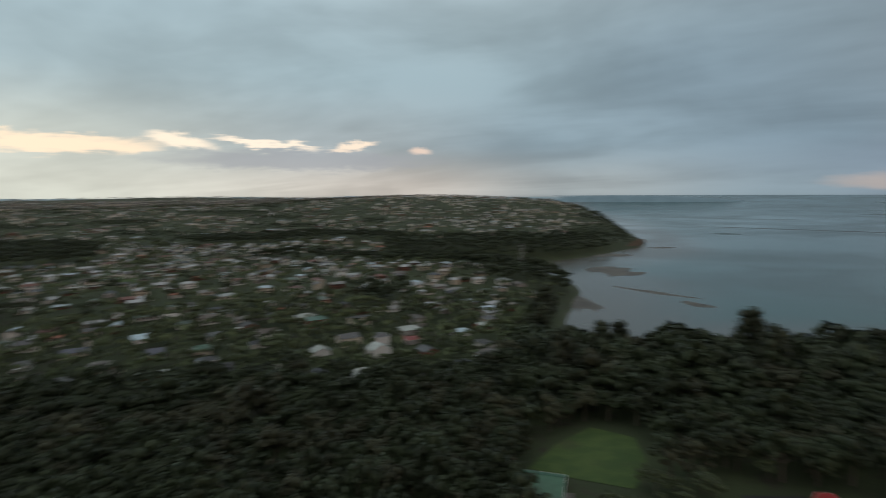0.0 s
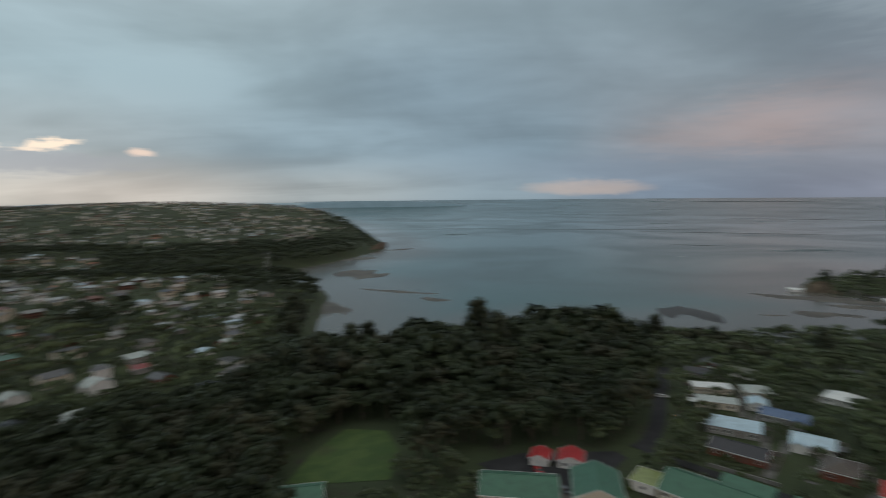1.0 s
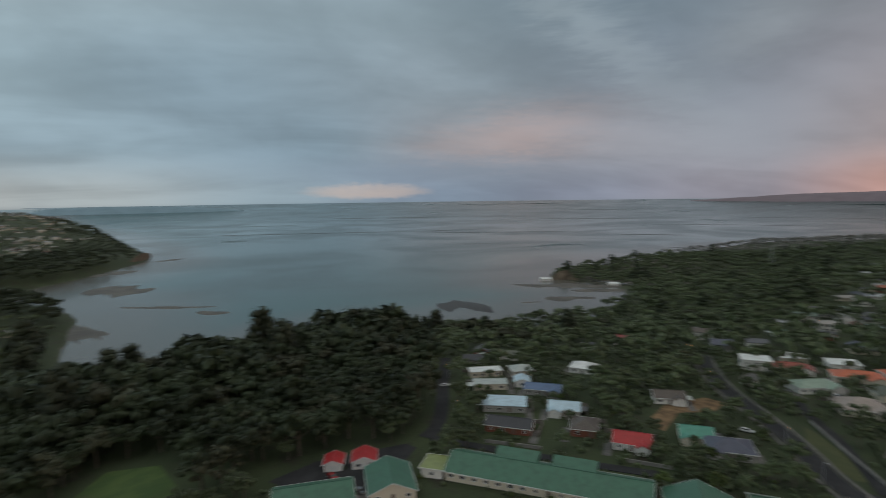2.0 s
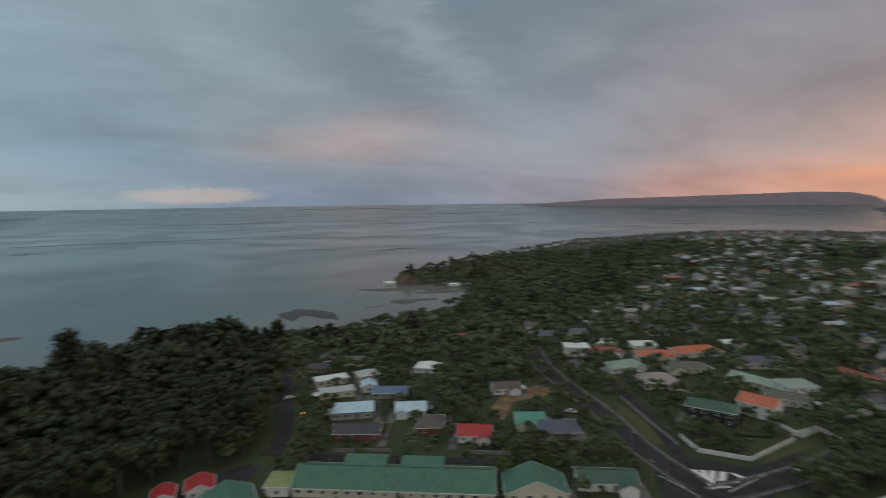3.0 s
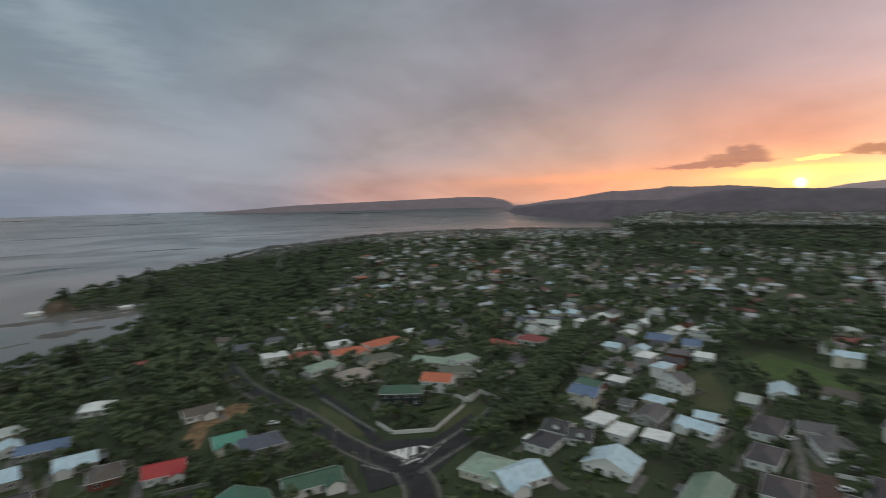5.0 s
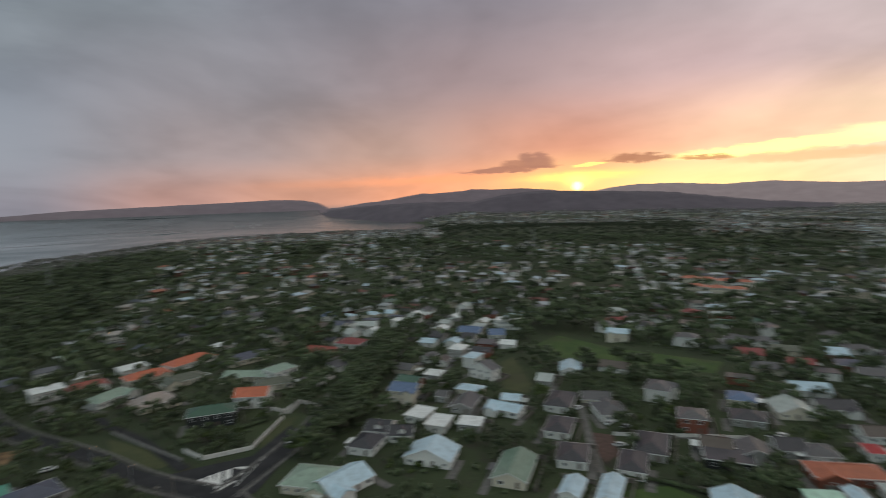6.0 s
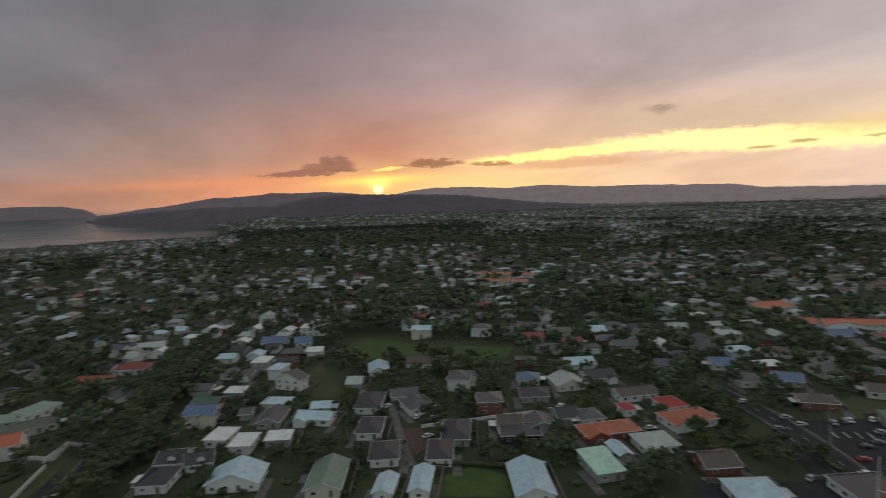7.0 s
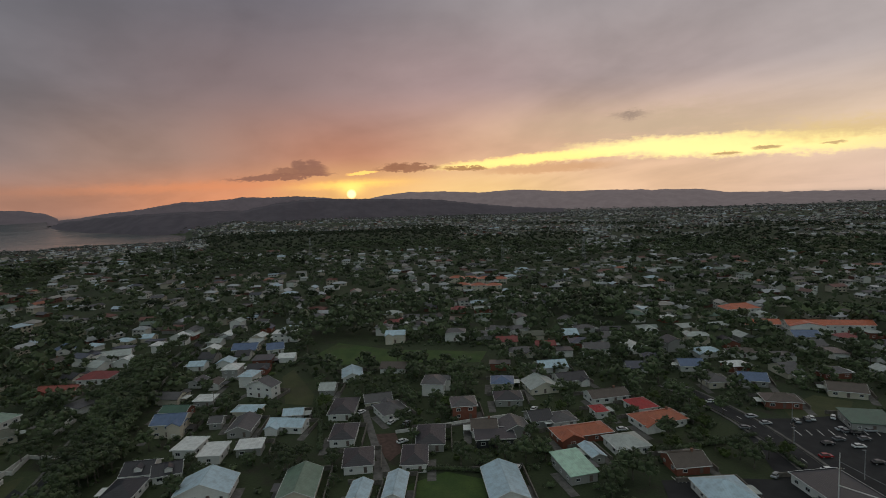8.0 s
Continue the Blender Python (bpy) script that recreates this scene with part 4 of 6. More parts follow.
def strip(line, a, b, up, name, material_):
    """A ribbon between the offsets a and b of a line; up: above the land."""
    s = Shape()
    P = np.array([p for p, _ in line])
    N = np.array([(-t[1], t[0]) for _, t in line])
    A, B = P + N * a, P + N * b
    za, zb = ground(A[:, 0], A[:, 1]) + up, ground(B[:, 0], B[:, 1]) + up
    vs = []
    for i in range(len(P)):
        vs += [(*A[i], za[i]), (*B[i], zb[i]), (*B[i], zb[i] - 0.3), (*A[i], za[i] - 0.3)]
    fs = []
    for i in range(len(P) - 1):
        k = i * 4
        fs += [(k, k + 4, k + 5, k + 1), (k + 1, k + 5, k + 6, k + 2), (k + 3, k + 7, k + 4, k)]
    s.add(vs, fs)
    return s.mesh(name, material_)


def street(points, wide, paths=True, marks=False, surface=None):
    line = along_line(points, 3.0)
    ROADS.append((np.array([p for p, _ in line]), wide / 2 + (2.0 if paths else 0.5)))
    road = tagged(new("road", strip(line, -wide / 2, wide / 2, 0.2, "road", surface or M_ASPHALT)), "grey asphalt suburban street", "road", kind="structure")
    if paths:
        for k in (-1, 1):
            a, b = sorted((k * wide / 2, k * (wide / 2 + 0.18)))
            tagged(new("kerb", strip(line, a, b, 0.34, "kerb", M_FOOTPATH)), "pale concrete kerb along the street", "kerb", kind="structure")
            a, b = sorted((k * (wide / 2 + 0.9), k * (wide / 2 + 2.0)))
            tagged(new("pavement", strip(line, a, b, 0.3, "pavement", M_FOOTPATH)), "pale concrete footpath beside the street", "pavement", kind="structure")
    if marks:
        for i in range(2, len(line) - 2, 3):
            tagged(new("lane_marking", strip(line[i:i + 2], -0.09, 0.09, 0.215, "lane_marking", M_MARK)), "white painted dash on the asphalt", "road marking", kind="structure")
    return road


def wall_line(points, high, material_, label, name="garden_wall", parts=("blockwork", "coping")):
    """A garden wall with a coping along a line on the land."""
    wall = tagged(new(name), label, name.split("_")[-1])
    line = [(x, y, float(ground(x, y)[0])) for x, y in along_shore(points, 3.0)]
    for name_, t, lo, hi in ((parts[0], 0.12, -0.5, high), (parts[1], 0.17, high + 0.004, high + 0.09)):
        sh = Shape()
        for i, (x, y, z) in enumerate(line):
            (ax, ay, _), (bx, by, _) = line[max(0, i - 1)], line[min(len(line) - 1, i + 1)]
            L_ = math.hypot(bx - ax, by - ay)
            nx, ny = -(by - ay) / L_ * t, (bx - ax) / L_ * t
            sh.v += [(x - nx, y - ny, z + lo), (x + nx, y + ny, z + lo), (x + nx, y + ny, z + hi), (x - nx, y - ny, z + hi)]
        n = len(line) - 1
        sh.f = [(4 * i + k, 4 * i + (k + 1) % 4, 4 * i + 4 + (k + 1) % 4, 4 * i + 4 + k) for i in range(n) for k in range(4)] + [(3, 2, 1, 0), (4 * n, 4 * n + 1, 4 * n + 2, 4 * n + 3)]
        part(name_, sh.mesh(name_, material_), wall)
    return wall


LAMP_POLE = Shape().tube((0, 0, -0.5), (0, 0, 7.4), 0.09, 0.06, 8).tube((0, 0, 7.3), (1.3, 0, 7.7), 0.05, 0.04, 6).mesh("pole", M_STEEL)
LAMP_HEAD = Shape().box(1.0, -0.16, 7.62, 1.75, 0.16, 7.8).mesh("head", M_STEEL)
LAMP_BULB = Shape().box(1.1, -0.1, 7.54, 1.6, 0.1, 7.615).mesh("bulb", M_LAMP)


def street_lamp(x, y):
    lamp = tagged(new("street_lamp"), "lit orange street lamp on a steel pole", "street lamp", group="street lamps")
    lamp.matrix_basis = pose(x, y, float(ground(x, y)[0]), 0, 0, rng.uniform(0, 360))
    part("pole", LAMP_POLE, lamp)
    part("bulb", LAMP_BULB, part("head", LAMP_HEAD, lamp), None, "glowing orange bulb")
    return lamp


POLE = Shape().tube((0, 0, -0.8), (0, 0, 9.5), 0.15, 0.1, 8).mesh("pole", M_WOODPOLE)
CROSSARM = Shape().box(-1.1, -0.06, 8.6, 1.1, 0.06, 8.74).mesh("crossarm", M_WOODPOLE)
INSULATOR = Shape().tube((0, 0, 0), (0, 0, 0.2), 0.06, 0.04, 6).mesh("insulator", M_TRIM)


def power_pole(x, y):
    pole = tagged(new("power_pole"), "weathered wooden power pole with a crossarm", "power pole", group="power poles")
    pole.matrix_basis = pose(x, y, float(ground(x, y)[0]), 0, 0, rng.uniform(0, 180))
    part("pole", POLE, pole)
    arm = part("crossarm", CROSSARM, pole)
    for k in (-1.0, -0.4, 0.4, 1.0):
        part("insulator", INSULATOR, arm, pose(k, 0, 8.74))
    return pole


def pylon_meshes():
    tower, arms = Shape(), []
    H_ = 36.0
    for sx_ in (-1, 1):
        for sy_ in (-1, 1):
            tower.tube((sx_ * 2.6, sy_ * 2.6, -1), (sx_ * 0.5, sy_ * 0.5, H_), 0.14, 0.09, 4)
    for i in range(7):
        z0, z1 = H_ * i / 7, H_ * (i + 1) / 7
        a, b = 2.6 - 2.1 * i / 7, 2.6 - 2.1 * (i + 1) / 7
        for q in range(4):
            c = [(-1, -1), (1, -1), (1, 1), (-1, 1)]
            (ax, ay), (bx, by) = c[q], c[(q + 1) % 4]
            tower.tube((ax * a, ay * a, z0), (bx * b, by * b, z1), 0.07, 0.07, 4)
            tower.tube((bx * a, by * a, z0), (ax * b, ay * b, z1), 0.07, 0.07, 4)
    for z, r in ((23.5, 6.4), (28.5, 5.2), (33.4, 4.2)):
        arms.append(Shape())
        for k in (-1, 1):
            arms[-1].tube((0, 0, z), (k * r, 0, z + 0.3), 0.12, 0.08, 4)
            arms[-1].tube((0, 0, z + 1.3), (k * r, 0, z + 0.3), 0.08, 0.06, 4)
    return tower.mesh("tower", M_STEEL), [a.mesh("crossarm", M_STEEL) for a in arms]


PYLON = pylon_meshes()


def pylon(x, y):
    p = tagged(new("pylon"), "steel lattice electricity pylon rising above trees", "pylon", group="pylons")
    p.matrix_basis = pose(x, y, float(ground(x, y)[0]), 0, 0, 35)
    part("tower", PYLON[0], p)
    for arm in PYLON[1]:
        part("crossarm", arm, p)
    return p


def car_meshes():
    body = Shape()
    body.add([(x, y, z) for x, y, z in ((-2.15, -0.85, 0.3), (2.15, -0.85, 0.3), (2.15, 0.85, 0.3), (-2.15, 0.85, 0.3), (-2.2, -0.88, 0.72), (2.2, -0.88, 0.7), (2.2, 0.88, 0.7), (-2.2, 0.88, 0.72),
                                        (-2.05, -0.8, 0.98), (2.0, -0.78, 0.84), (2.0, 0.78, 0.84), (-2.05, 0.8, 0.98))],
             [(0, 3, 2, 1), (0, 1, 5, 4), (1, 2, 6, 5), (2, 3, 7, 6), (3, 0, 4, 7), (4, 5, 9, 8), (5, 6, 10, 9), (6, 7, 11, 10), (7, 4, 8, 11), (8, 9, 10, 11)])
    roof = Shape().add([(-1.3, -0.62, 1.42), (0.5, -0.62, 1.42), (0.5, 0.62, 1.42), (-1.3, 0.62, 1.42), (-1.35, -0.66, 1.36), (0.58, -0.66, 1.36), (0.58, 0.66, 1.36), (-1.35, 0.66, 1.36)],
                       [(0, 1, 2, 3), (4, 7, 6, 5), (0, 4, 5, 1), (1, 5, 6, 2), (2, 6, 7, 3), (3, 7, 4, 0)])
    glass = Shape().add([(-1.9, -0.76, 0.95), (1.15, -0.76, 0.9), (1.15, 0.76, 0.9), (-1.9, 0.76, 0.95), (-1.34, -0.64, 1.37), (0.55, -0.64, 1.37), (0.55, 0.64, 1.37), (-1.34, 0.64, 1.37)],
                        [(0, 1, 5, 4), (1, 2, 6, 5), (2, 3, 7, 6), (3, 0, 4, 7)])
    tyre = Shape().tube((0, -0.1, 0), (0, 0.1, 0), 0.32, 0.32, 12)
    rim = Shape().tube((0, -0.12, 0), (0, 0.12, 0), 0.19, 0.19, 8)
    light = Shape().box(-0.03, -0.2, -0.07, 0.03, 0.2, 0.07)
    return body.mesh("body", M_PAINT), roof.mesh("roof", M_PAINT), glass.mesh("cabin_glass", M_GLASS), tyre.mesh("tyre", M_TYRE), rim.mesh("rim", M_STEEL), light.mesh("headlight", M_TRIM)


CAR = car_meshes()
PAINTS = {"white": lin(225, 226, 226), "silver": lin(170, 174, 178), "grey": lin(92, 96, 100), "black": lin(24, 25, 28), "red": lin(150, 20, 22), "blue": lin(40, 60, 110)}


def car(x, y, paint, turn):
    c = tagged(new("car"), "%s parked car standing on the road surface" % paint, "car", group="parked cars")
    c.matrix_basis = pose(x, y, float(ground(x, y)[0]) + 0.2, 0, 0, turn - 115)
    part("body", CAR[0], c, None, "", PAINTS[paint])
    part("roof", CAR[1], c, None, "", PAINTS[paint])
    part("cabin_glass", CAR[2], c)
    for wx in (-1.35, 1.3):
        for wy in (-0.82, 0.82):
            part("rim", CAR[4], part("wheel", CAR[3], c, pose(wx, wy, 0.32)))
    for wy in (-0.6, 0.6):
        part("headlight", CAR[5], c, pose(2.21, wy, 0.62))
    return c


def boathouse(x, y):
    z = max(float(ground(x, y)[0]), SEA + 0.2)
    b = tagged(new("boat_shed"), "small white boat shed on the shore", "shed", group="boat sheds")
    b.matrix_basis = pose(x, y, z, 0, 0, -62)
    part("wall", wall_shape("gable", 14, 7, 2.9, 1.5, 3.0).mesh("wall", M_WALL), b, None, "", WALLS["white"][0])
    part("roof", roof_shape("gable", 14, 7, 1.5).mesh("roof", M_ROOF), b, pose(0, 0, 2.92), "", ROOFS["white"][0])
    for k in (-4.4, 0, 4.4):
        part("door", GARAGE, b, pose(k, -3.5, 0.1))
    return b


def hedge(points, high, wide, leaf):
    """A clipped but uneven hedge along a line on the land."""
    r_ = np.random.RandomState(int(abs(points[0][0]) * 10) % 9999)
    s = Shape()
    for p_, t_ in along_line(points, wide * 0.55):
        x, y = p_ + r_.uniform(-0.2, 0.2, 2) * wide
        blob = crown_shape(r_.randint(9999), [(0, 0, high * 0.5, wide * r_.uniform(0.55, 0.75))], 36, 0.28, ICO1, high / wide * 0.75)
        z = float(ground(x, y)[0])
        s.add([(a + x, b + y, c + z) for a, b, c in blob.v], blob.f)
    return tagged(new("hedge", s.mesh("hedge", leaf)), "dense dark green hedge along a boundary", "hedge", group="hedges")


PROTOS, WANTED, grow0 = [], [], random.Random(33)


def tree_at(x, y, k, kind=4):
    """Marks a place for a single tree; planted once the kinds are built."""
    WANTED.append((kind, x, y, k))

# ---- houses near the camera ----
TERRACE = ((394.0, -481.4), (379.8, -488.6), (364.6, -496.2), (349.5, -503.8), (350.7, -437.4), (335.5, -445.5), (321.6, -452.9))      # two rows of cream terraces
house(168.8, -76.0, 226, 18.2, 13.2, "gable_y", 1, "ice", "white")
house(145.4, -95.2, 224, 12.0, 20.4, "gable_y", 1, "sage", "cream")
house(126.3, -103.5, 217, 6.3, 12.0, "gable_y", 1, "ice", "white")
house(119.7, -112.7, 218, 6.5, 16.2, "gable_y", 1, "ice", "white")
house(188.5, -58.5, 225, 10.6, 13.4, "hip", 1, "slate", "white")
house(199.1, -67.7, 228, 10.2, 12.0, "gable_x", 1, "slate", "white", extra="dormer")
house(190.8, -73.2, 241, 9.7, 10.6, "gable_x", 1, "slate", "white", extra="dormer")
house(203.2, -86.6, 217, 9.1, 12.0, "flat", 1, "white", "white")
house(191.2, -89.7, 223, 8.5, 12.0, "flat", 1, "white", "white")
house(183.9, -100.1, -134, 9.8, 7.8, "mono", 1, "white", "grey")
house(227.4, -90.3, 224, 13.5, 12.0, "gable_x", 2, "blue", "cream")
house(244.3, -99.7, 216, 12.9, 9.2, "gable_x", 1, "green", "brick")
house(246.0, -113.5, -141, 9.5, 7.8, "mono", 1, "white", "grey")
house(204.4, -109.1, 223, 10.0, 16.2, "gable_y", 1, "grey", "grey")
house(217.9, -104.6, 227, 5.3, 7.8, "gable_x", 1, "grey", "grey")
house(198.2, -128.9, 226, 8.6, 7.8, "gable_x", 1, "ice", "white")
house(190.3, -120.8, 212, 16.0, 9.2, "gable_x", 1, "ice", "white")
house(234.7, -136.5, 202, 15.6, 7.8, "gable_y", 2, "grey", "white")
house(275.9, -124.4, 214, 7.2, 9.2, "gable_y", 1, "grey", "white")
house(265.7, -127.9, 221, 7.2, 9.2, "gable_y", 1, "brown", "white")
house(313.8, -172.9, 222, 16.2, 13.4, "gable_x", 1, "blue", "cream")
house(298.8, -183.9, 238, 10.6, 13.4, "gable_x", 1, "blue", "white")
house(315.7, -204.0, 221, 18.4, 12.0, "flat", 2, "white", "white")
house(218.3, -178.2, 231, 10.9, 16.2, "gable_y", 1, "ice", "white")
house(211.5, -157.6, 220, 7.6, 10.6, "gable_x", 1, "pale", "grey")
house(185.2, -145.7, 221, 11.5, 20.4, "hip", 1, "slate", "white")
house(164.2, -128.6, 222, 10.1, 16.2, "hip", 1, "slate", "white")
house(143.6, -118.1, 227, 10.7, 14.8, "hip", 1, "slate", "white")
house(166.7, -156.2, 248, 12.3, 14.8, "hip", 1, "grey", "white")
house(180.5, -161.2, 233, 12.8, 10.6, "gable_x", 1, "grey", "cream")
house(128.8, -131.0, 221, 9.2, 16.2, "hip", 1, "slate", "white")
house(135.2, -146.6, 220, 10.9, 19.0, "hip", 1, "slate", "grey")
house(330.4, -95.3, 224, 18.5, 13.4, "hip", 1, "maroon", "white")
house(323.5, -75.8, 223, 21.4, 9.2, "gable_x", 1, "brickred", "brick")
house(416.6, -103.2, 256, 11.9, 12.0, "gable_y", 1, "blue", "white")
house(371.3, -117.1, 244, 19.8, 12.0, "gable_x", 1, "pale", "white")
house(81.5, -157.3, -125, 10.3, 16.2, "mono", 1, "mint", "grey")
house(93.6, -134.6, 225, 12.4, 21.8, "gable_y", 1, "ice", "white")
house(91.6, -182.8, 233, 23.3, 10.6, "hip", 1, "terracotta", "brick")
house(73.0, -211.6, 235, 21.1, 12.0, "hip", 1, "terracotta", "white")
house(83.4, -221.3, 234, 10.1, 12.0, "hip", 1, "red", "white")
house(95.0, -206.0, 230, 5.6, 7.8, "hip", 1, "red", "white")
house(100.1, -224.6, 232, 18.9, 10.6, "gable_x", 1, "brown", "white")
house(74.5, -183.9, 231, 13.5, 12.0, "hip", 1, "pale", "white")
house(81.2, -170.3, 234, 4.9, 10.6, "gable_y", 1, "ice", "grey")
house(54.0, -182.4, 226, 12.4, 12.0, "gable_x", 1, "brown", "brick")
house(39.0, -169.7, 223, 14.9, 14.8, "hip", 1, "ice", "white")
house(13.2, -190.1, 226, 16.7, 20.4, "flat", 1, "slate", "white")
house(9.5, -254.9, -154, 16.3, 13.4, "mono", 1, "green", "grey")
house(18.6, -289.6, 196, 15.5, 12.0, "gable_x", 1, "brown", "cream")
house(38.7, -260.2, 208, 14.9, 10.6, "hip", 1, "brown", "brick")
house(53.8, -282.9, 202, 13.0, 12.0, "gable_x", 1, "blue", "grey")
house(67.1, -271.1, 221, 11.5, 12.0, "hip", 1, "grey", "cream")
house(83.7, -289.6, 214, 12.7, 12.0, "gable_x", 1, "blue", "white")
house(147.7, -212.8, 215, 11.3, 12.0, "hip", 1, "blue", "cream")
house(133.8, -196.8, 220, 13.0, 12.0, "hip", 1, "slate", "grey")
house(130.6, -219.3, 232, 14.8, 14.8, "gable_y", 1, "pale", "cream")
house(140.8, -248.2, 226, 16.0, 12.0, "gable_x", 1, "ice", "white")
house(123.6, -235.6, 232, 15.6, 12.0, "gable_x", 1, "slate", "white")
house(141.4, -174.4, 224, 11.0, 12.0, "hip", 2, "grey", "brick")
house(124.2, -165.5, 220, 10.6, 12.0, "gable_x", 1, "brown", "white")
house(114.7, -172.1, 229, 11.6, 12.0, "gable_y", 1, "grey", "grey")
house(111.6, -185.6, 231, 9.6, 12.0, "gable_x", 1, "slate", "grey")
house(103.5, -189.6, 233, 10.2, 10.6, "hip", 1, "grey", "white")
house(115.7, -160.6, 222, 15.6, 10.6, "flat", 1, "slate", "black")
house(36.3, -409.0, 210, 54.0, 11.0, "gable_x", 2, "orange", "white")
house(92.1, -435.3, 225, 27.6, 15.0, "hip", 2, "orange", "white")
house(72.3, -403.7, 211, 23.9, 12.0, "gable_x", 1, "orange", "white")
house(45.8, -383.4, 212, 15.8, 13.4, "gable_x", 1, "blue", "white")
house(222.6, 167.4, -41, 17.4, 7.8, "flat", 1, "white", "cream")
house(208.0, 153.4, -48, 17.1, 7.8, "flat", 1, "pale", "cream")
house(236.5, 154.5, -38, 11.2, 10.6, "hip", 1, "pale", "cream")
house(221.4, 143.8, -54, 7.7, 9.2, "gable_y", 1, "ice", "white")
house(261.5, 130.6, -75, 14.3, 12.0, "hip", 1, "white", "white")
house(217.6, 129.6, -65, 18.0, 9.2, "gable_x", 1, "blue", "grey")
house(190.5, 132.6, -57, 19.8, 10.6, "mono", 1, "ice", "grey")
house(202.7, 110.2, -64, 13.8, 10.6, "gable_x", 1, "ice", "white")
house(174.1, 118.6, -67, 19.6, 10.6, "gable_x", 1, "slate", "brick")
house(190.7, 94.8, -65, 11.0, 13.4, "hip", 1, "brown", "brick")
house(190.0, 75.5, -70, 13.9, 12.0, "gable_x", 1, "red", "white")
house(210.1, 59.5, -66, 12.3, 12.0, "gable_x", 1, "teal", "cream")
house(205.8, 46.9, -66, 16.7, 13.4, "hip", 1, "slateblue", "grey")
house(300.6, 33.6, -48, 22.3, 12.0, "hip", 1, "celadon", "white")
house(327.2, 46.7, -71, 19.9, 10.6, "hip", 1, "brickred", "white")
house(328.9, 19.2, -70, 23.5, 12.0, "hip", 1, "orange", "cream")
house(346.3, -2.2, -57, 30.0, 13.4, "hip", 1, "orange", "white")
house(322.4, 62.5, -70, 14.9, 12.0, "flat", 2, "white", "white")
house(281.5, 15.2, -64, 18.8, 16.2, "hip", 1, "brownpale", "cream")
house(244.6, -8.6, 262, 18.4, 10.4, "hip", 2, "darkgreen", "black", extra="plain")
house(258.6, -27.1, 247, 15.6, 12.8, "gable_x", 2, "orange", "white")
house(309.9, 2.4, -69, 22.4, 12.0, "hip", 1, "olive", "cream")
house(277.2, -39.3, 265, 19.8, 10.6, "hip", 1, "olive", "cream")
house(297.5, -30.1, 239, 27.8, 9.5, "gable_x", 1, "celadon", "cream")
house(288.9, -44.1, -64, 14.2, 12.0, "flat", 2, "celadon", "white")
house(334.0, -33.7, -70, 29.3, 13.4, "hip", 1, "slateblue", "cream")
house(243.7, 80.9, -61, 14.3, 10.6, "gable_x", 1, "brown", "white")
house(172.2, -34.7, 230, 17.6, 14.8, "hip", 1, "celadon", "cream")
house(166.3, -42.6, -70, 17.9, 13.4, "gable_x", 1, "ice", "white")
for x, y in TERRACE:
    house(x, y, 218, 15.5, 10.0, "hip", 2, "terracotta", "cream", extra="plain")
school = house(146.4, 85.7, -70, 63.4, 16.2, "gable_x", 1, "schoolgreen", "cream", extra="plain")
for mx, my, mw in [(-10.6, -0.1, 14.4), (8.3, -0.5, 14.1)]:
    raised = part('roof_monitor', Shape().add([(-mw / 2, 0, 4.2), (mw / 2, 0, 4.2), (mw / 2, 7, 4.4), (-mw / 2, 7, 4.4), (-mw / 2, 0, 4.9), (mw / 2, 0, 4.9), (mw / 2, 7, 7.2), (-mw / 2, 7, 7.2)], [(0, 3, 2, 1), (4, 5, 6, 7), (0, 1, 5, 4), (1, 2, 6, 5), (2, 3, 7, 6), (3, 0, 4, 7)]).mesh('roof_monitor', M_ROOF), school, pose(mx, my, 0), 'raised sloping green roof section', ROOFS['schoolgreen'][0])
    part('fascia', Shape().box(-mw / 2 - 0.1, -0.12, 4.5, mw / 2 + 0.1, -0.005, 4.72).mesh('fascia', M_TRIM), raised, None, 'white fascia board')
house(160.3, 43.6, -67, 20.7, 13.4, "gable_y", 1, "schoolgreen", "cream")
house(173.8, 24.1, -70, 20.3, 10.6, "gable_x", 1, "darkgreen", "white")
house(92.8, 135.8, -34, 26.1, 16.2, "gable_x", 1, "schoolgreen", "cream")
house(130.3, 119.1, -65, 7.2, 9.2, "flat", 1, "canopy", "white", extra='plain')
house(113.9, 124.1, -37, 14.3, 17.6, "gable_y", 1, "schoolgreen", "cream", extra='plain')
house(29.6, 165.5, -16, 18.3, 16.2, "gable_x", 1, "schoolgreen", "cream")
house(111.1, 149.3, -45, 6.8, 7.8, "gable_y", 1, "red", "white", extra='garage')
house(119.2, 142.7, -43, 8.8, 9.2, "gable_y", 1, "red", "white", extra='garage')

# ---- streets, lanes and open ground ----
street([(240.2, 209.8), (200.7, 177.3), (175.7, 155.8), (157.5, 142.3), (145.2, 139.5)], 6, paths=False)
street([(148.9, 137.5), (155.0, 114.2), (166.1, 83.3), (176.4, 56.4)], 4.5, paths=False)
street([(182.8, -4.4), (204.6, 16.3), (229.1, 30.1), (253.2, 48.1), (275.9, 66.0), (302.0, 80.0), (338.3, 94.2)], 6.8)
street([(205.5, 3.1), (243.0, 18.3), (262.6, 30.5), (280.8, 37.0)], 4, paths=False)
street([(179.8, -8.2), (214.8, -43.4), (255.8, -66.9), (285.1, -92.1), (320.3, -125.1), (380.7, -185.8)], 6.2)
street([(179.8, -8.2), (163.3, -12.3), (136.0, -6.0), (104.0, -3.0)], 8)
street([(85.1, -259.4), (67.2, -249.6), (48.7, -236.0), (32.5, -219.6), (19.1, -204.3), (12.2, -190.9)], 7, marks=True)
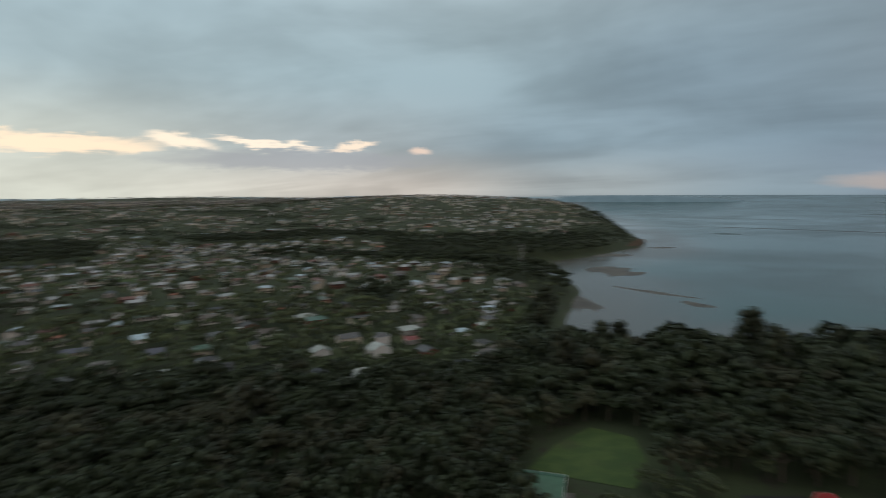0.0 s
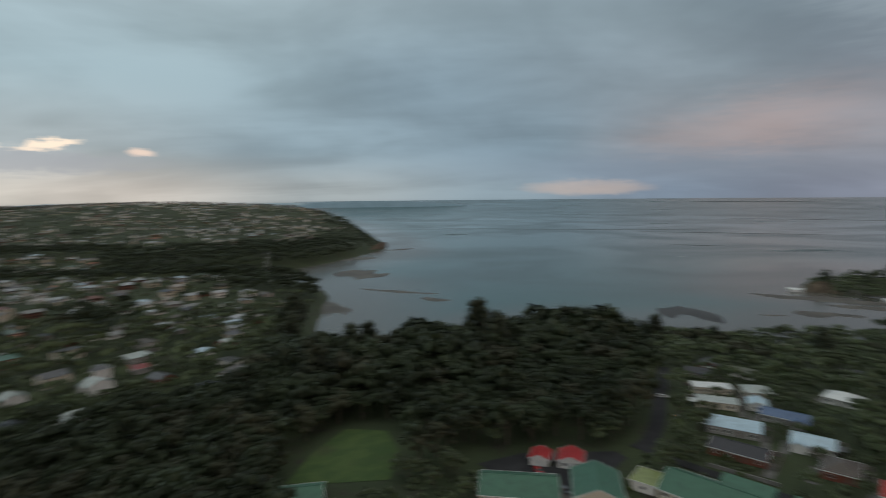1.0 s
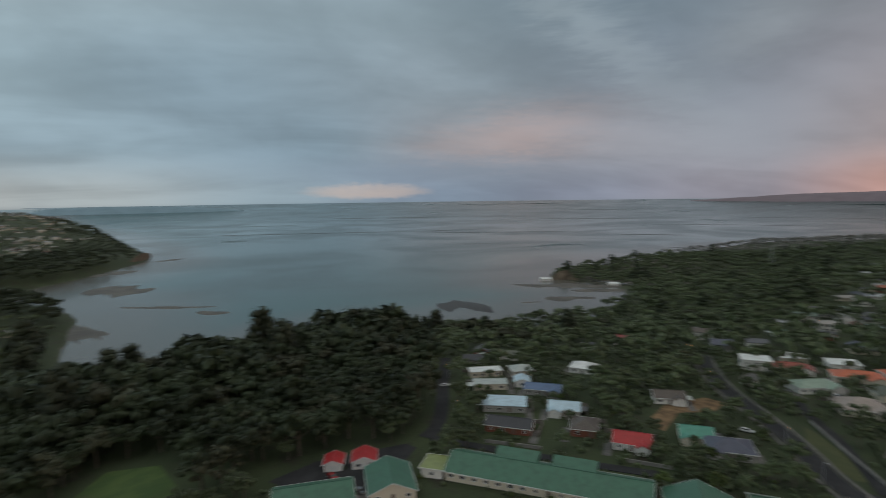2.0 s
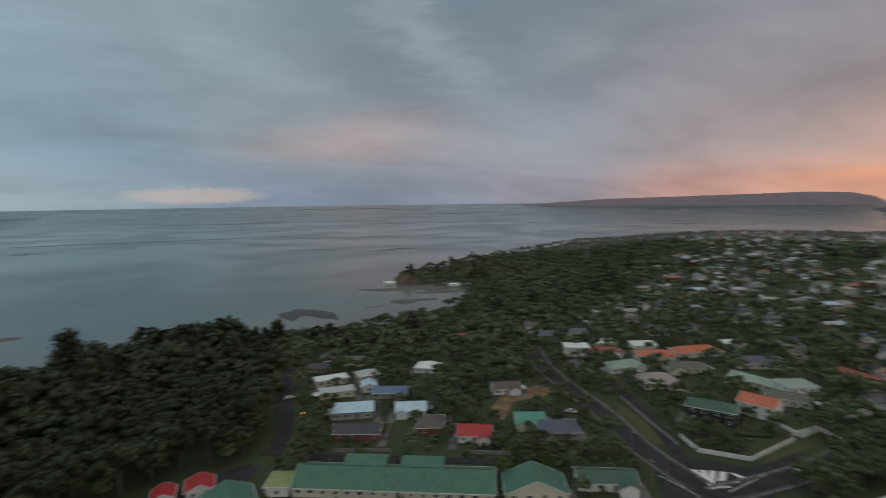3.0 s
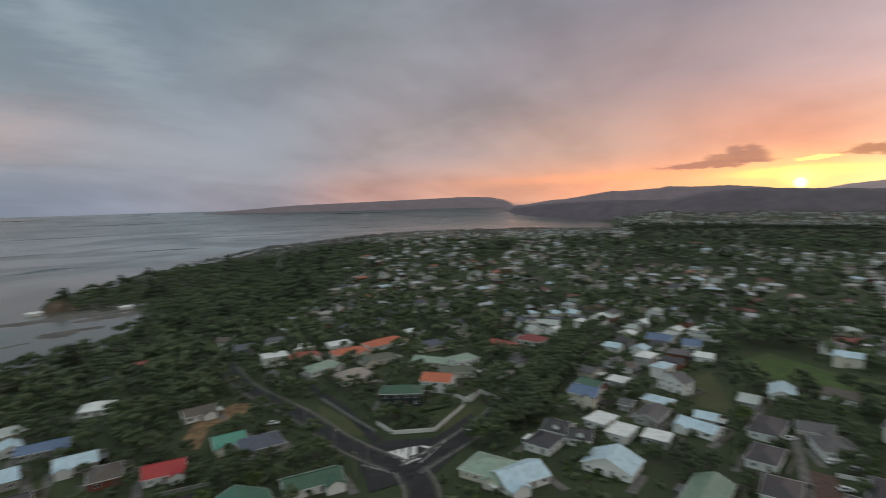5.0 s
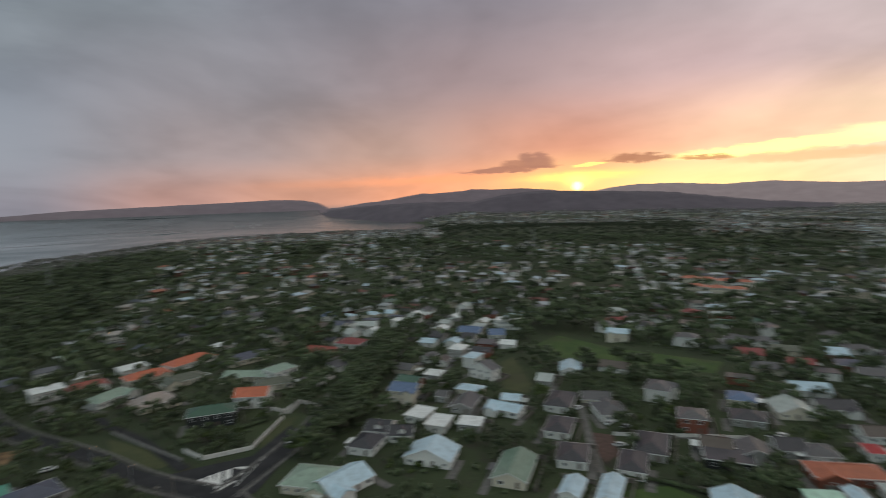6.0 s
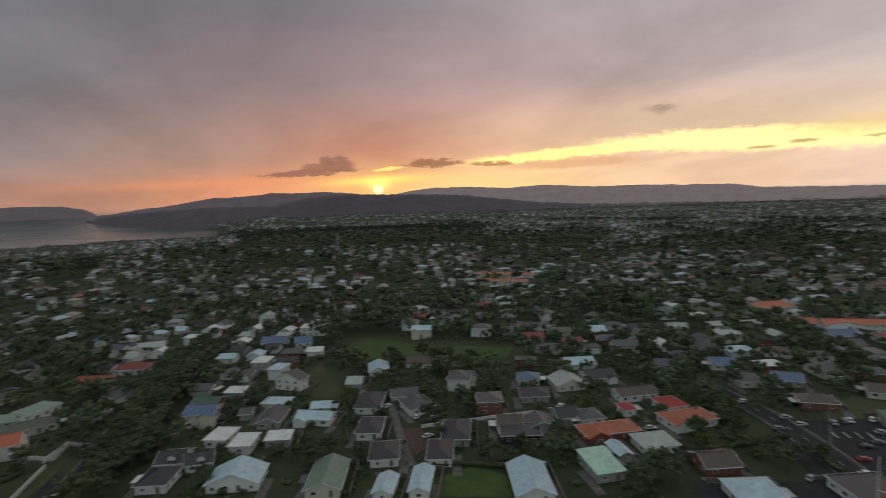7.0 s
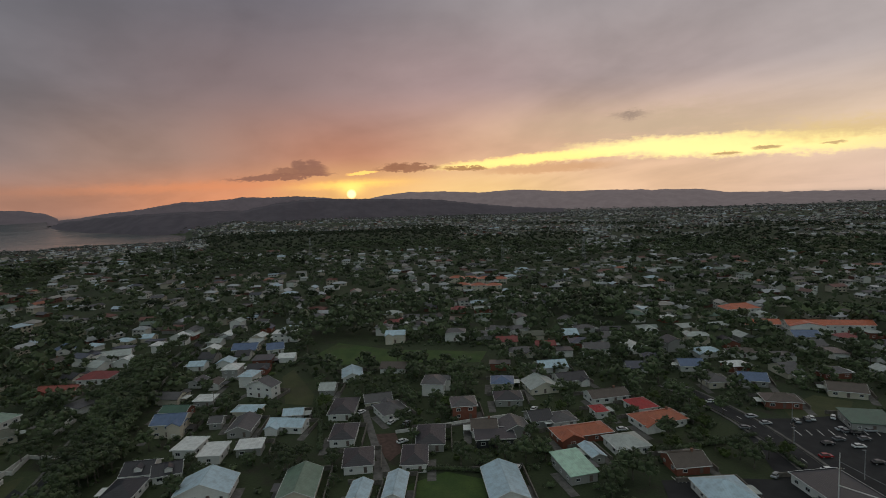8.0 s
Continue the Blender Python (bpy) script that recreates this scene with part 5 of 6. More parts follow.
street([(180.8, -153.4), (163.0, -140.7), (145.7, -128.7), (127.4, -117.3)], 3, paths=False, surface=M_FOOTPATH)
street([(147.2, -150.6), (138.7, -163.4), (128.9, -177.3), (121.6, -187.5)], 3.2, paths=False, surface=M_FOOTPATH)
laid("car_park", [(91.4, 159.4), (109.6, 157.9), (139.1, 142.0), (139.0, 136.3), (108.8, 124.8), (94.2, 143.7)], M_ASPHALT, "dark asphalt yard beside the red garages", "car park", 0.16)
laid("car_park", [(50.2, -233.7), (32.7, -246.2), (14.1, -264.0), (-1.5, -241.7), (-1.8, -195.9), (49.3, -155.6), (57.0, -168.9), (39.2, -183.8), (28.0, -191.1), (36.6, -208.4)], M_ASPHALT, "asphalt car park with white bay lines", "car park", 0.16)
laid("junction", [(203.5, 12.7), (204.2, -2.2), (203.6, -19.5), (224.7, -37.2), (210.2, -39.8), (176.8, -17.4), (167.1, 5.4)], M_ASPHALT, "wide asphalt road junction", "road", 0.2)
laid("lawn", [(29.5, 182.6), (42.9, 203.1), (62.1, 222.2), (75.6, 207.6), (71.3, 182.2), (60.8, 165.1), (45.4, 172.7)], M_LAWN, "bright green school lawn", "lawn", 0.12)
laid("verge", [(249.3, 30.3), (244.3, 25.4), (214.6, 4.5), (210.3, 10.8), (224.2, 25.4)], M_FIELD, "mown grass verge beside the road", "lawn", 0.1)
laid("verge", [(219.0, -23.5), (233.2, -33.1), (233.0, -42.0), (224.7, -37.2), (206.9, -23.2)], M_FIELD, "rough grass verge below a white wall", "lawn", 0.1)
laid("park_lawn", [(270.7, -194.1), (279.8, -218.7), (237.3, -228.4), (189.1, -257.5), (179.1, -237.2), (218.9, -210.2), (249.4, -182.2)], M_LAWN, "green open reserve between houses", "lawn", 0.12)
laid("yard_lawn", [(120.7, -117.2), (115.8, -132.5), (101.7, -136.4), (94.0, -125.8), (113.5, -111.1)], M_LAWN, "green back-garden lawn", "lawn", 0.12)
laid("yard_lawn", [(251.0, -157.5), (257.0, -168.7), (214.4, -151.1), (204.1, -142.2), (215.6, -135.9)], M_FIELD, "worn back-garden grass", "lawn", 0.12)
laid("yard_lawn", [(37.3, -257.1), (29.1, -280.4), (15.2, -280.6), (15.7, -259.7), (32.7, -246.2)], M_FIELD, "mown grass bank by the car park", "lawn", 0.12)
laid("sports_field", [(64.8, -461.9), (9.8, -489.3), (10.6, -518.3), (59.7, -490.5)], M_LAWN, "green school sports field", "field", 0.12)
laid("park_lawn", [(-373.0, 568.3), (-416.8, 652.3), (-376.0, 652.7), (-321.7, 567.2)], M_LAWN, "green park among houses", "lawn", 0.12)
laid("far_field", [(636.3, -818.0), (770.6, -1035.7), (694.1, -1088.4), (571.0, -864.8)], M_FIELD, "pale far field", "field", 0.3)
laid("far_field", [(349.8, -658.9), (380.8, -735.2), (301.2, -761.3), (279.2, -711.4)], M_FIELD, "pale far field", "field", 0.3)
laid("far_field", [(106.3, -915.7), (139.4, -1360.5), (57.5, -1384.1), (38.1, -1015.9)], M_FIELD, "pale far field", "field", 0.3)
laid("bank", [(212.8, 79.3), (238.8, 80.4), (258.3, 69.2), (256.0, 58.8), (242.1, 62.2), (232.1, 72.7), (209.7, 70.6)], M_EARTH, "bare orange clay bank", "bank", 0.12)
laid("driveway", [(147.9, -129.9), (159.0, -137.1), (151.5, -143.8), (138.4, -134.3), (136.5, -126.1)], M_REDPAVE, "red-brown paved driveway", "driveway", 0.14)

# ---- walls and fences ----
hedge([(64.1, -186.8), (52.4, -202.2), (40.8, -221.1)], 2.2, 2.0, M_LEAF_GARDEN)
hedge([(32.1, -211.9), (27.3, -207.8), (23.5, -202.6)], 2.0, 2.4, M_LEAF_GARDEN)
hedge([(106.1, -163.2), (95.6, -165.3), (90.7, -162.5)], 2.0, 1.8, M_LEAF_GARDEN)
hedge([(126.0, -124.0), (116.7, -133.6), (104.6, -139.8)], 1.8, 1.6, M_LEAF_GARDEN)
hedge([(205.9, -146.0), (179.5, -128.8), (163.3, -116.1)], 2.0, 1.6, M_LEAF_GARDEN)
hedge([(217.3, -7.9), (230.3, -14.1), (234.5, -29.6)], 1.8, 1.8, M_LEAF_GARDEN)
hedge([(245.5, 8.9), (227.4, 3.9)], 1.5, 1.5, M_LEAF_GARDEN)
wall_line([(255.2, 29.1), (229.9, 14.6), (212.2, 3.5)], 1.2, M_CONCRETE, "low grey block wall beside the drive")
wall_line([(220.9, 3.1), (209.9, -3.1), (209.6, -20.0), (233.2, -35.8)], 1.5, M_WHITEWALL, "white rendered garden wall at the corner")
wall_line([(246.5, -33.4), (237.7, -39.2), (248.5, -46.4), (240.1, -51.7)], 1.4, M_WHITEWALL, "white rendered garden wall at a gate")
wall_line([(265.4, -58.3), (280.3, -69.5)], 1.4, M_WHITEWALL, "white rendered garden wall")
wall_line([(266.1, -61.0), (276.0, -69.5)], 1.6, M_WHITEWALL, "white rendered garden wall along the street")
wall_line([(231.1, -65.3), (242.2, -73.7)], 1.6, M_WHITEWALL, "white rendered garden wall along the street")
wall_line([(281.6, -103.7), (302.2, -120.0)], 1.6, M_CONCRETE, "grey block wall along the street")
wall_line([(238.2, -35.9), (249.3, -46.4)], 1.6, M_WHITEWALL, "white rendered garden wall along the street")
wall_line([(158.3, 119.1), (166.2, 99.6)], 1.2, M_CONCRETE, "pale block wall along the street")
wall_line([(175.9, 74.4), (181.3, 57.9)], 1.2, M_CONCRETE, "pale block wall along the street")
wall_line([(177.0, 143.4), (166.3, 133.0), (157.9, 123.9)], 1.1, M_WHITEWALL, "pale fence beside the footpath")
wall_line([(151.5, -143.8), (143.3, -154.7), (134.4, -169.1), (123.5, -184.0)], 1.3, M_WHITEWALL, "long pale boundary wall beside a lane")
wall_line([(16.9, -204.5), (11.4, -198.4)], 1.2, M_WHITEWALL, "white parapet wall by the car park")



def clear_of_houses(points, own):
    for x, y in points:
        for k, (hx, hy, turn, hw, hd) in enumerate(FOOT):
            dx, dy = x - hx, y - hy
            c, s_ = math.cos(turn), math.sin(turn)
            if k != own and abs(dx * c + dy * s_) < hw + 1.2 and abs(dy * c - dx * s_) < hd + 1.2:
                return False
    return True


# drives and paling fences of the near plots
plots = random.Random(44)
drives = fences = 0
for k, (hx, hy, turn, hw, hd) in enumerate(list(FOOT)):
    c, s_ = math.cos(turn), math.sin(turn)

    def spot_at(u_, v_):
        return round(hx + u_ * c - v_ * s_, 1), round(hy + u_ * s_ + v_ * c, 1)

    side = plots.choice((-1, 1))
    if math.hypot(hx, hy) > 340 or hw > 20:
        continue
    a, b = sorted((side * (hw + 0.3), side * (hw + 3.3)))
    corners = [spot_at(a, -hd - 6), spot_at(b, -hd - 6), spot_at(b, 1.5), spot_at(a, 1.5)]
    if drives < 70 and clear_of_houses(corners, k):
        drives += 1
        laid("driveway", corners, M_FOOTPATH, "pale concrete drive beside a house", "driveway", 0.13, 2)
    ends = [spot_at(-hw - 3, hd + 3.5), spot_at(hw + 3, hd + 3.5), spot_at(hw + 3, -hd)]
    if fences < 55 and clear_of_houses(ends, k):
        fences += 1
        wall_line(ends, 1.6, M_FENCE, "weathered grey paling fence round a garden", "paling_fence", ("panel", "top_rail"))

# ---- single things ----
street_lamp(168.3, 142.6)
street_lamp(207.1, 179.2)
street_lamp(222.5, 32.3)
street_lamp(201.4, 18.8)
street_lamp(313.3, 94.5)
street_lamp(275.6, 71.1)
street_lamp(325.6, 98.0)
street_lamp(449.2, 47.3)
power_pole(217.5, -47.9)
power_pole(212.1, -56.7)
power_pole(28.2, -217.4)
power_pole(12.8, -190.5)
power_pole(181.6, 6.0)
power_pole(265.0, -85.0)
power_pole(235.3, -112.1)
power_pole(269.3, -88.0)
power_pole(218.0, -47.5)
power_pole(177.9, 10.3)
pylon(946.5, 166.8)
pylon(437.6, -640.0)
pylon(358.3, -731.8)
pylon(765.0, -548.5)
pylon(903.1, -384.1)
pylon(97.4, 671.7)
def light_post(x, y, high):
    """An unlit lamp post of the car park."""
    post = tagged(new("lamp_post"), "tall unlit galvanised lamp post by the car park", "lamp post", group="car park lamp posts")
    post.matrix_basis = pose(x, y, float(ground(x, y)[0]), 0, 0, 40)
    part("pole", Shape().tube((0, 0, -0.5), (0, 0, high), 0.13, 0.08, 8).mesh("pole", M_STEEL), post)
    part("head", Shape().box(-0.1, -0.14, high, 0.9, 0.14, high + 0.14).mesh("head", M_STEEL), post)
    return post


light_post(27.6, -215.1, 8.7)
light_post(7.7, -206.2, 9.6)
light_post(32.0, -243.0, 8.0)
mast = tagged(new("roof_mast"), "white steel mast with a crossbar on a flat roof", "mast")
mast.matrix_basis = pose(12.4, -181.6, float(ground(12.4, -181.6)[0]) + 3.0, 0, 0, 0)
part("pole", Shape().tube((0, 0, 0), (0, 0, 14.2), 0.16, 0.11, 8).mesh("pole", M_TRIM), mast)
part("beam", Shape().tube((0, 0, 4.6), (-16.0, 3.0, 4.6), 0.14, 0.14, 6).mesh("beam", M_TRIM), mast)
part("stay", Shape().tube((0, 0, 11.6), (-13.0, -5.0, 4.7), 0.05, 0.05, 5).mesh("stay", M_STEEL), mast)
car(208.4, -34.8, 'white', 60.0)
car(100.5, -143.8, 'white', 40.0)
car(97.3, -148.3, 'white', 40.0)
car(62.2, -246.3, 'white', -20.0)
car(45.2, -238.6, 'silver', -20.0)
car(39.5, -234.6, 'silver', -20.0)
car(44.9, -225.6, 'grey', -20.0)
car(54.8, -278.4, 'white', 10.0)
car(30.5, -243.7, 'silver', 50.0)
car(27.7, -247.6, 'grey', 50.0)
car(26.4, -249.8, 'white', 50.0)
car(20.0, -255.7, 'white', 30.0)
car(16.3, -244.3, 'silver', -30.0)
car(14.5, -243.2, 'grey', -30.0)
car(12.0, -243.4, 'black', -30.0)
car(19.1, -227.7, 'black', -25.0)
car(16.3, -233.9, 'grey', -25.0)
car(10.5, -231.2, 'white', -25.0)
car(9.3, -239.2, 'grey', -25.0)
car(18.5, -216.3, 'red', -25.0)
car(29.3, -192.4, 'silver', 15.0)
car(16.9, -205.9, 'white', -25.0)
car(4.7, -220.9, 'black', -25.0)
car(8.2, -249.0, 'silver', -30.0)
car(81.5, -197.5, 'white', -20.0)
car(119.6, -195.6, 'white', 30.0)
car(143.4, -139.4, 'white', 10.0)
car(210.0, -47.8, 'white', 60.0)
car(153.9, -152.6, 'silver', 40.0)
car(159.7, -149.6, 'white', 40.0)
car(100.2, 136.5, 'white', 20.0)
car(101.5, 132.8, 'white', 20.0)
car(105.5, 128.9, 'grey', 20.0)
car(93.3, 137.4, 'white', -10.0)
car(105.9, 143.7, 'red', 15.0)
car(294.8, 23.9, 'white', 10.0)
car(196.5, 172.5, 'white', 80.0)
car(229.1, 46.3, 'white', 30.0)
car(178.2, -149.4, 'white', 30.0)
boathouse(662.6, 390.5)
boathouse(679.7, 298.8)

# ---- single trees in the gardens and along the streets ----
tree_at(173.9, 22.7, 1.14, 4)
tree_at(163.8, 29.0, 0.96, 4)
tree_at(173.0, 94.0, 0.96, 4)
tree_at(184.1, 64.1, 1.02, 4)
tree_at(193.1, 29.4, 1.08, 4)
tree_at(187.4, 42.8, 1.08, 4)
tree_at(183.4, 53.0, 1.02, 4)
tree_at(185.0, 62.6, 0.90, 4)
tree_at(198.5, 120.5, 0.96, 4)
tree_at(195.5, -37.8, 1.56, 4)
tree_at(197.6, -33.4, 1.32, 4)
tree_at(204.6, -47.0, 1.56, 4)
tree_at(213.9, -56.7, 1.44, 4)
tree_at(295.0, 57.6, 1.68, 4)
tree_at(292.2, 46.2, 1.80, 4)
tree_at(305.3, 40.3, 1.44, 4)
tree_at(270.9, 48.6, 1.56, 4)
tree_at(235.1, -27.7, 0.72, 5)
tree_at(224.8, -5.0, 0.72, 5)
tree_at(223.6, -9.2, 0.60, 4)
tree_at(347.9, 89.0, 1.32, 4)
tree_at(255.5, 27.1, 0.84, 4)
tree_at(299.1, 93.6, 1.56, 4)
tree_at(274.6, 92.5, 1.44, 4)
tree_at(240.9, 104.8, 1.44, 4)
tree_at(218.1, 100.6, 1.32, 4)
tree_at(215.0, 229.4, 1.38, 5)
tree_at(180.9, 83.8, 0.96, 4)
tree_at(159.0, -98.4, 1.20, 4)
tree_at(160.5, -106.3, 1.08, 4)
tree_at(209.2, -193.1, 1.44, 4)
tree_at(213.0, -206.6, 1.56, 4)
tree_at(215.9, -188.3, 1.32, 4)
tree_at(203.1, -205.3, 1.44, 4)
tree_at(200.0, -213.4, 1.44, 4)
tree_at(189.8, -195.7, 1.32, 4)
tree_at(278.4, -193.4, 1.44, 4)
tree_at(165.0, -84.2, 1.08, 4)
tree_at(170.6, -102.6, 0.96, 4)
tree_at(147.2, -102.6, 0.96, 4)
tree_at(64.3, -164.1, 1.44, 4)
tree_at(65.9, -154.5, 1.32, 4)
tree_at(58.9, -164.0, 1.32, 4)
tree_at(35.7, -194.2, 1.20, 4)
tree_at(40.6, -197.9, 1.20, 4)
tree_at(28.1, -207.3, 0.96, 5)
tree_at(33.2, -203.5, 1.08, 4)
tree_at(70.2, -260.7, 1.44, 4)
tree_at(68.2, -236.8, 1.20, 4)
tree_at(88.3, -257.4, 1.56, 4)
tree_at(103.0, -278.8, 1.56, 4)
tree_at(116.4, -281.9, 1.44, 4)
tree_at(122.3, -266.2, 1.32, 4)
tree_at(78.4, -348.1, 1.68, 4)
tree_at(70.5, -368.4, 1.56, 4)
tree_at(20.5, -346.1, 1.68, 4)
tree_at(12.1, -340.4, 1.44, 4)
tree_at(29.5, -352.8, 1.44, 4)
tree_at(97.3, -164.3, 0.84, 4)
tree_at(102.1, -160.6, 0.72, 4)
tree_at(110.4, -154.7, 0.84, 4)
tree_at(92.1, -173.6, 0.72, 4)
tree_at(206.6, -280.5, 1.56, 4)
tree_at(186.8, -277.1, 1.56, 4)
tree_at(182.2, -296.3, 1.44, 4)
tree_at(54.7, -235.0, 1.08, 4)
tree_at(138.6, -294.1, 1.44, 4)
tree_at(206.9, -55.9, 1.44, 4)
tree_at(208.8, -61.8, 1.32, 4)
tree_at(217.9, -67.6, 1.32, 4)
tree_at(205.1, -50.5, 1.44, 4)
tree_at(258.6, -86.3, 1.44, 4)
tree_at(254.8, -78.2, 1.44, 4)
tree_at(270.1, -94.1, 1.44, 4)
tree_at(286.5, -82.8, 1.32, 4)
tree_at(231.7, -121.1, 0.96, 4)
tree_at(241.0, -132.1, 0.84, 4)
tree_at(207.8, -126.4, 0.96, 4)
tree_at(268.1, -122.8, 0.84, 4)
tree_at(273.4, -176.0, 1.32, 4)
tree_at(169.3, -81.6, 1.20, 4)
tree_at(178.4, -79.3, 0.84, 4)
tree_at(64.6, 166.4, 1.08, 4)
tree_at(65.7, 161.1, 1.20, 4)
tree_at(70.6, 152.4, 1.08, 4)
tree_at(88.8, 178.5, 0.96, 4)
tree_at(105.0, 168.0, 1.08, 4)
tree_at(137.2, 148.6, 1.08, 4)
tree_at(144.9, 149.5, 1.20, 4)
tree_at(76.7, 142.6, 0.96, 4)
tree_at(22.5, 184.3, 0.9, 0)

GROVE = ((214.0, -53.0), (233.0, -64.9), (266.5, -84.4), (295.7, -103.8), (333.1, -123.4))      # a belt of trees between the street and the close-built plots


def in_grove(x, y, wide=11.0):
    for (ax, ay), (bx, by) in zip(GROVE, GROVE[1:]):
        k = max(0.0, min(1.0, ((x - ax) * (bx - ax) + (y - ay) * (by - ay)) / ((bx - ax) ** 2 + (by - ay) ** 2)))
        if math.hypot(x - ax - k * (bx - ax), y - ay - k * (by - ay)) < wide:
            return True
    return False


belt = random.Random(12)
for x, y in along_shore(GROVE, 5.0):
    for side in (-6.5, 0.0, 6.5):
        tree_at(round(x + side * 0.6 + belt.uniform(-1.5, 1.5), 1), round(y + side * 0.8 + belt.uniform(-1.5, 1.5), 1), round(belt.uniform(0.9, 1.5), 2), 4)

# ---- painted road markings ----
laid("hatching", [(194.4, -0.8), (195.3, -2.6), (190.9, -4.9), (189.4, -3.5)], M_MARK, "white painted hatching on the junction", "road marking", 0.235, 1)
laid("hatching", [(195.6, -3.6), (196.1, -5.7), (189.3, -6.5), (188.5, -4.9)], M_MARK, "white painted hatching on the junction", "road marking", 0.235, 1)
laid("hatching", [(196.4, -6.7), (197.0, -8.7), (186.6, -7.8), (185.4, -5.8)], M_MARK, "white painted hatching on the junction", "road marking", 0.235, 1)
laid("hatching", [(196.9, -9.8), (197.5, -11.8), (191.2, -11.2), (189.5, -8.8)], M_MARK, "white painted hatching on the junction", "road marking", 0.235, 1)
laid("hatching", [(197.4, -12.5), (197.6, -14.1), (195.8, -17.3), (194.3, -15.9)], M_MARK, "white painted hatching on the junction", "road marking", 0.235, 1)
laid("hatching", [(184.8, -6.3), (188.1, -12.0), (187.2, -12.6), (183.6, -6.7)], M_MARK, "white painted hatching on the junction", "road marking", 0.235, 1)
laid("hatching", [(188.3, -9.1), (192.9, -14.8), (191.9, -15.4), (187.7, -9.7)], M_MARK, "white painted hatching on the junction", "road marking", 0.235, 1)
laid("lane_line", [(186.1, 8.6), (186.28, 8.5), (177.2, -4.0), (177.02, -3.88)], M_MARK, "worn white line on the asphalt", "road marking", 0.235, 2)
laid("lane_line", [(184.0, -11.8), (183.85, -12.02), (204.5, -26.3), (204.66, -26.1)], M_MARK, "worn white line on the asphalt", "road marking", 0.235, 2)
laid("lane_line", [(166.6, 31.8), (166.3, 27.4), (167.1, 27.0), (167.5, 31.3)], M_MARK, "worn white line on the asphalt", "road marking", 0.235, 2)
laid("bay_line", [(55.3, -173.1), (55.0, -173.2), (52.1, -170.7), (52.4, -170.7)], M_MARK, "white painted parking-bay line", "road marking", 0.2, 1)
laid("bay_line", [(54.2, -173.7), (54.1, -174.1), (51.1, -171.3), (51.3, -171.3)], M_MARK, "white painted parking-bay line", "road marking", 0.2, 1)
laid("bay_line", [(53.3, -174.6), (53.0, -174.7), (50.2, -172.2), (50.3, -171.9)], M_MARK, "white painted parking-bay line", "road marking", 0.2, 1)
laid("bay_line", [(52.3, -175.2), (52.1, -175.6), (49.2, -172.8), (49.4, -172.7)], M_MARK, "white painted parking-bay line", "road marking", 0.2, 1)
laid("bay_line", [(51.3, -176.1), (51.1, -176.2), (48.2, -173.7), (48.4, -173.3)], M_MARK, "white painted parking-bay line", "road marking", 0.2, 1)
laid("bay_line", [(50.3, -176.7), (50.1, -177.1), (47.2, -174.2), (47.5, -174.2)], M_MARK, "white painted parking-bay line", "road marking", 0.2, 1)
laid("bay_line", [(49.3, -177.6), (49.1, -177.7), (46.3, -175.1), (46.5, -174.8)], M_MARK, "white painted parking-bay line", "road marking", 0.2, 1)
laid("bay_line", [(48.3, -178.2), (48.1, -178.6), (45.3, -175.7), (45.5, -175.6)], M_MARK, "white painted parking-bay line", "road marking", 0.2, 1)
laid("bay_line", [(47.4, -179.1), (47.1, -179.1), (44.4, -176.5), (44.6, -176.4)], M_MARK, "white painted parking-bay line", "road marking", 0.2, 1)
laid("bay_line", [(30.2, -234.8), (30.0, -235.2), (27.2, -231.0), (27.5, -230.9)], M_MARK, "white painted parking-bay line", "road marking", 0.2, 1)
laid("bay_line", [(26.9, -237.1), (26.7, -237.5), (24.0, -233.2), (24.3, -233.2)], M_MARK, "white painted parking-bay line", "road marking", 0.2, 1)
laid("bay_line", [(23.7, -239.8), (23.4, -239.8), (20.8, -235.4), (21.1, -235.4)], M_MARK, "white painted parking-bay line", "road marking", 0.2, 1)
laid("bay_line", [(20.4, -242.0), (20.1, -242.0), (17.6, -238.0), (17.9, -237.6)], M_MARK, "white painted parking-bay line", "road marking", 0.2, 1)
laid("bay_line", [(17.1, -244.2), (16.9, -244.6), (14.5, -240.1), (14.7, -240.1)], M_MARK, "white painted parking-bay line", "road marking", 0.2, 1)
laid("bay_line", [(13.9, -246.8), (13.6, -246.8), (11.3, -242.6), (11.5, -242.2)], M_MARK, "white painted parking-bay line", "road marking", 0.2, 1)
laid("bay_line", [(10.7, -249.0), (10.4, -249.0), (8.1, -244.7), (8.4, -244.7)], M_MARK, "white painted parking-bay line", "road marking", 0.2, 1)
laid("bay_line", [(7.4, -251.5), (7.2, -251.5), (5.0, -247.1), (5.2, -246.7)], M_MARK, "white painted parking-bay line", "road marking", 0.2, 1)

# ---- the rest of the suburb, its gardens and woods ----
TAKEN = [(o.matrix_basis.translation.x, o.matrix_basis.translation.y) for o in scene.objects if o.name.startswith("house")]
TAKEN = np.array(TAKEN)
CLEAR = []        # open ground: (x, y, radius)
for o in scene.objects:
    if o.name.split(".")[0] in ("car_park", "lawn", "park_lawn", "yard_lawn", "sports_field", "junction", "bank", "far_field", "verge", "driveway"):
        co = np.array([v.co[:2] for v in o.data.vertices])
        step = co[::max(1, len(co) // 60)]
        r = max(4.0, math.sqrt((np.ptp(co[:, 0]) * np.ptp(co[:, 1])) / 60.0) * 0.8)
        CLEAR += [(x, y, r) for x, y in step]
CLEAR = np.array(CLEAR)
ROAD_PTS = np.concatenate([np.column_stack([p, np.full(len(p), w)]) for p, w in ROADS])


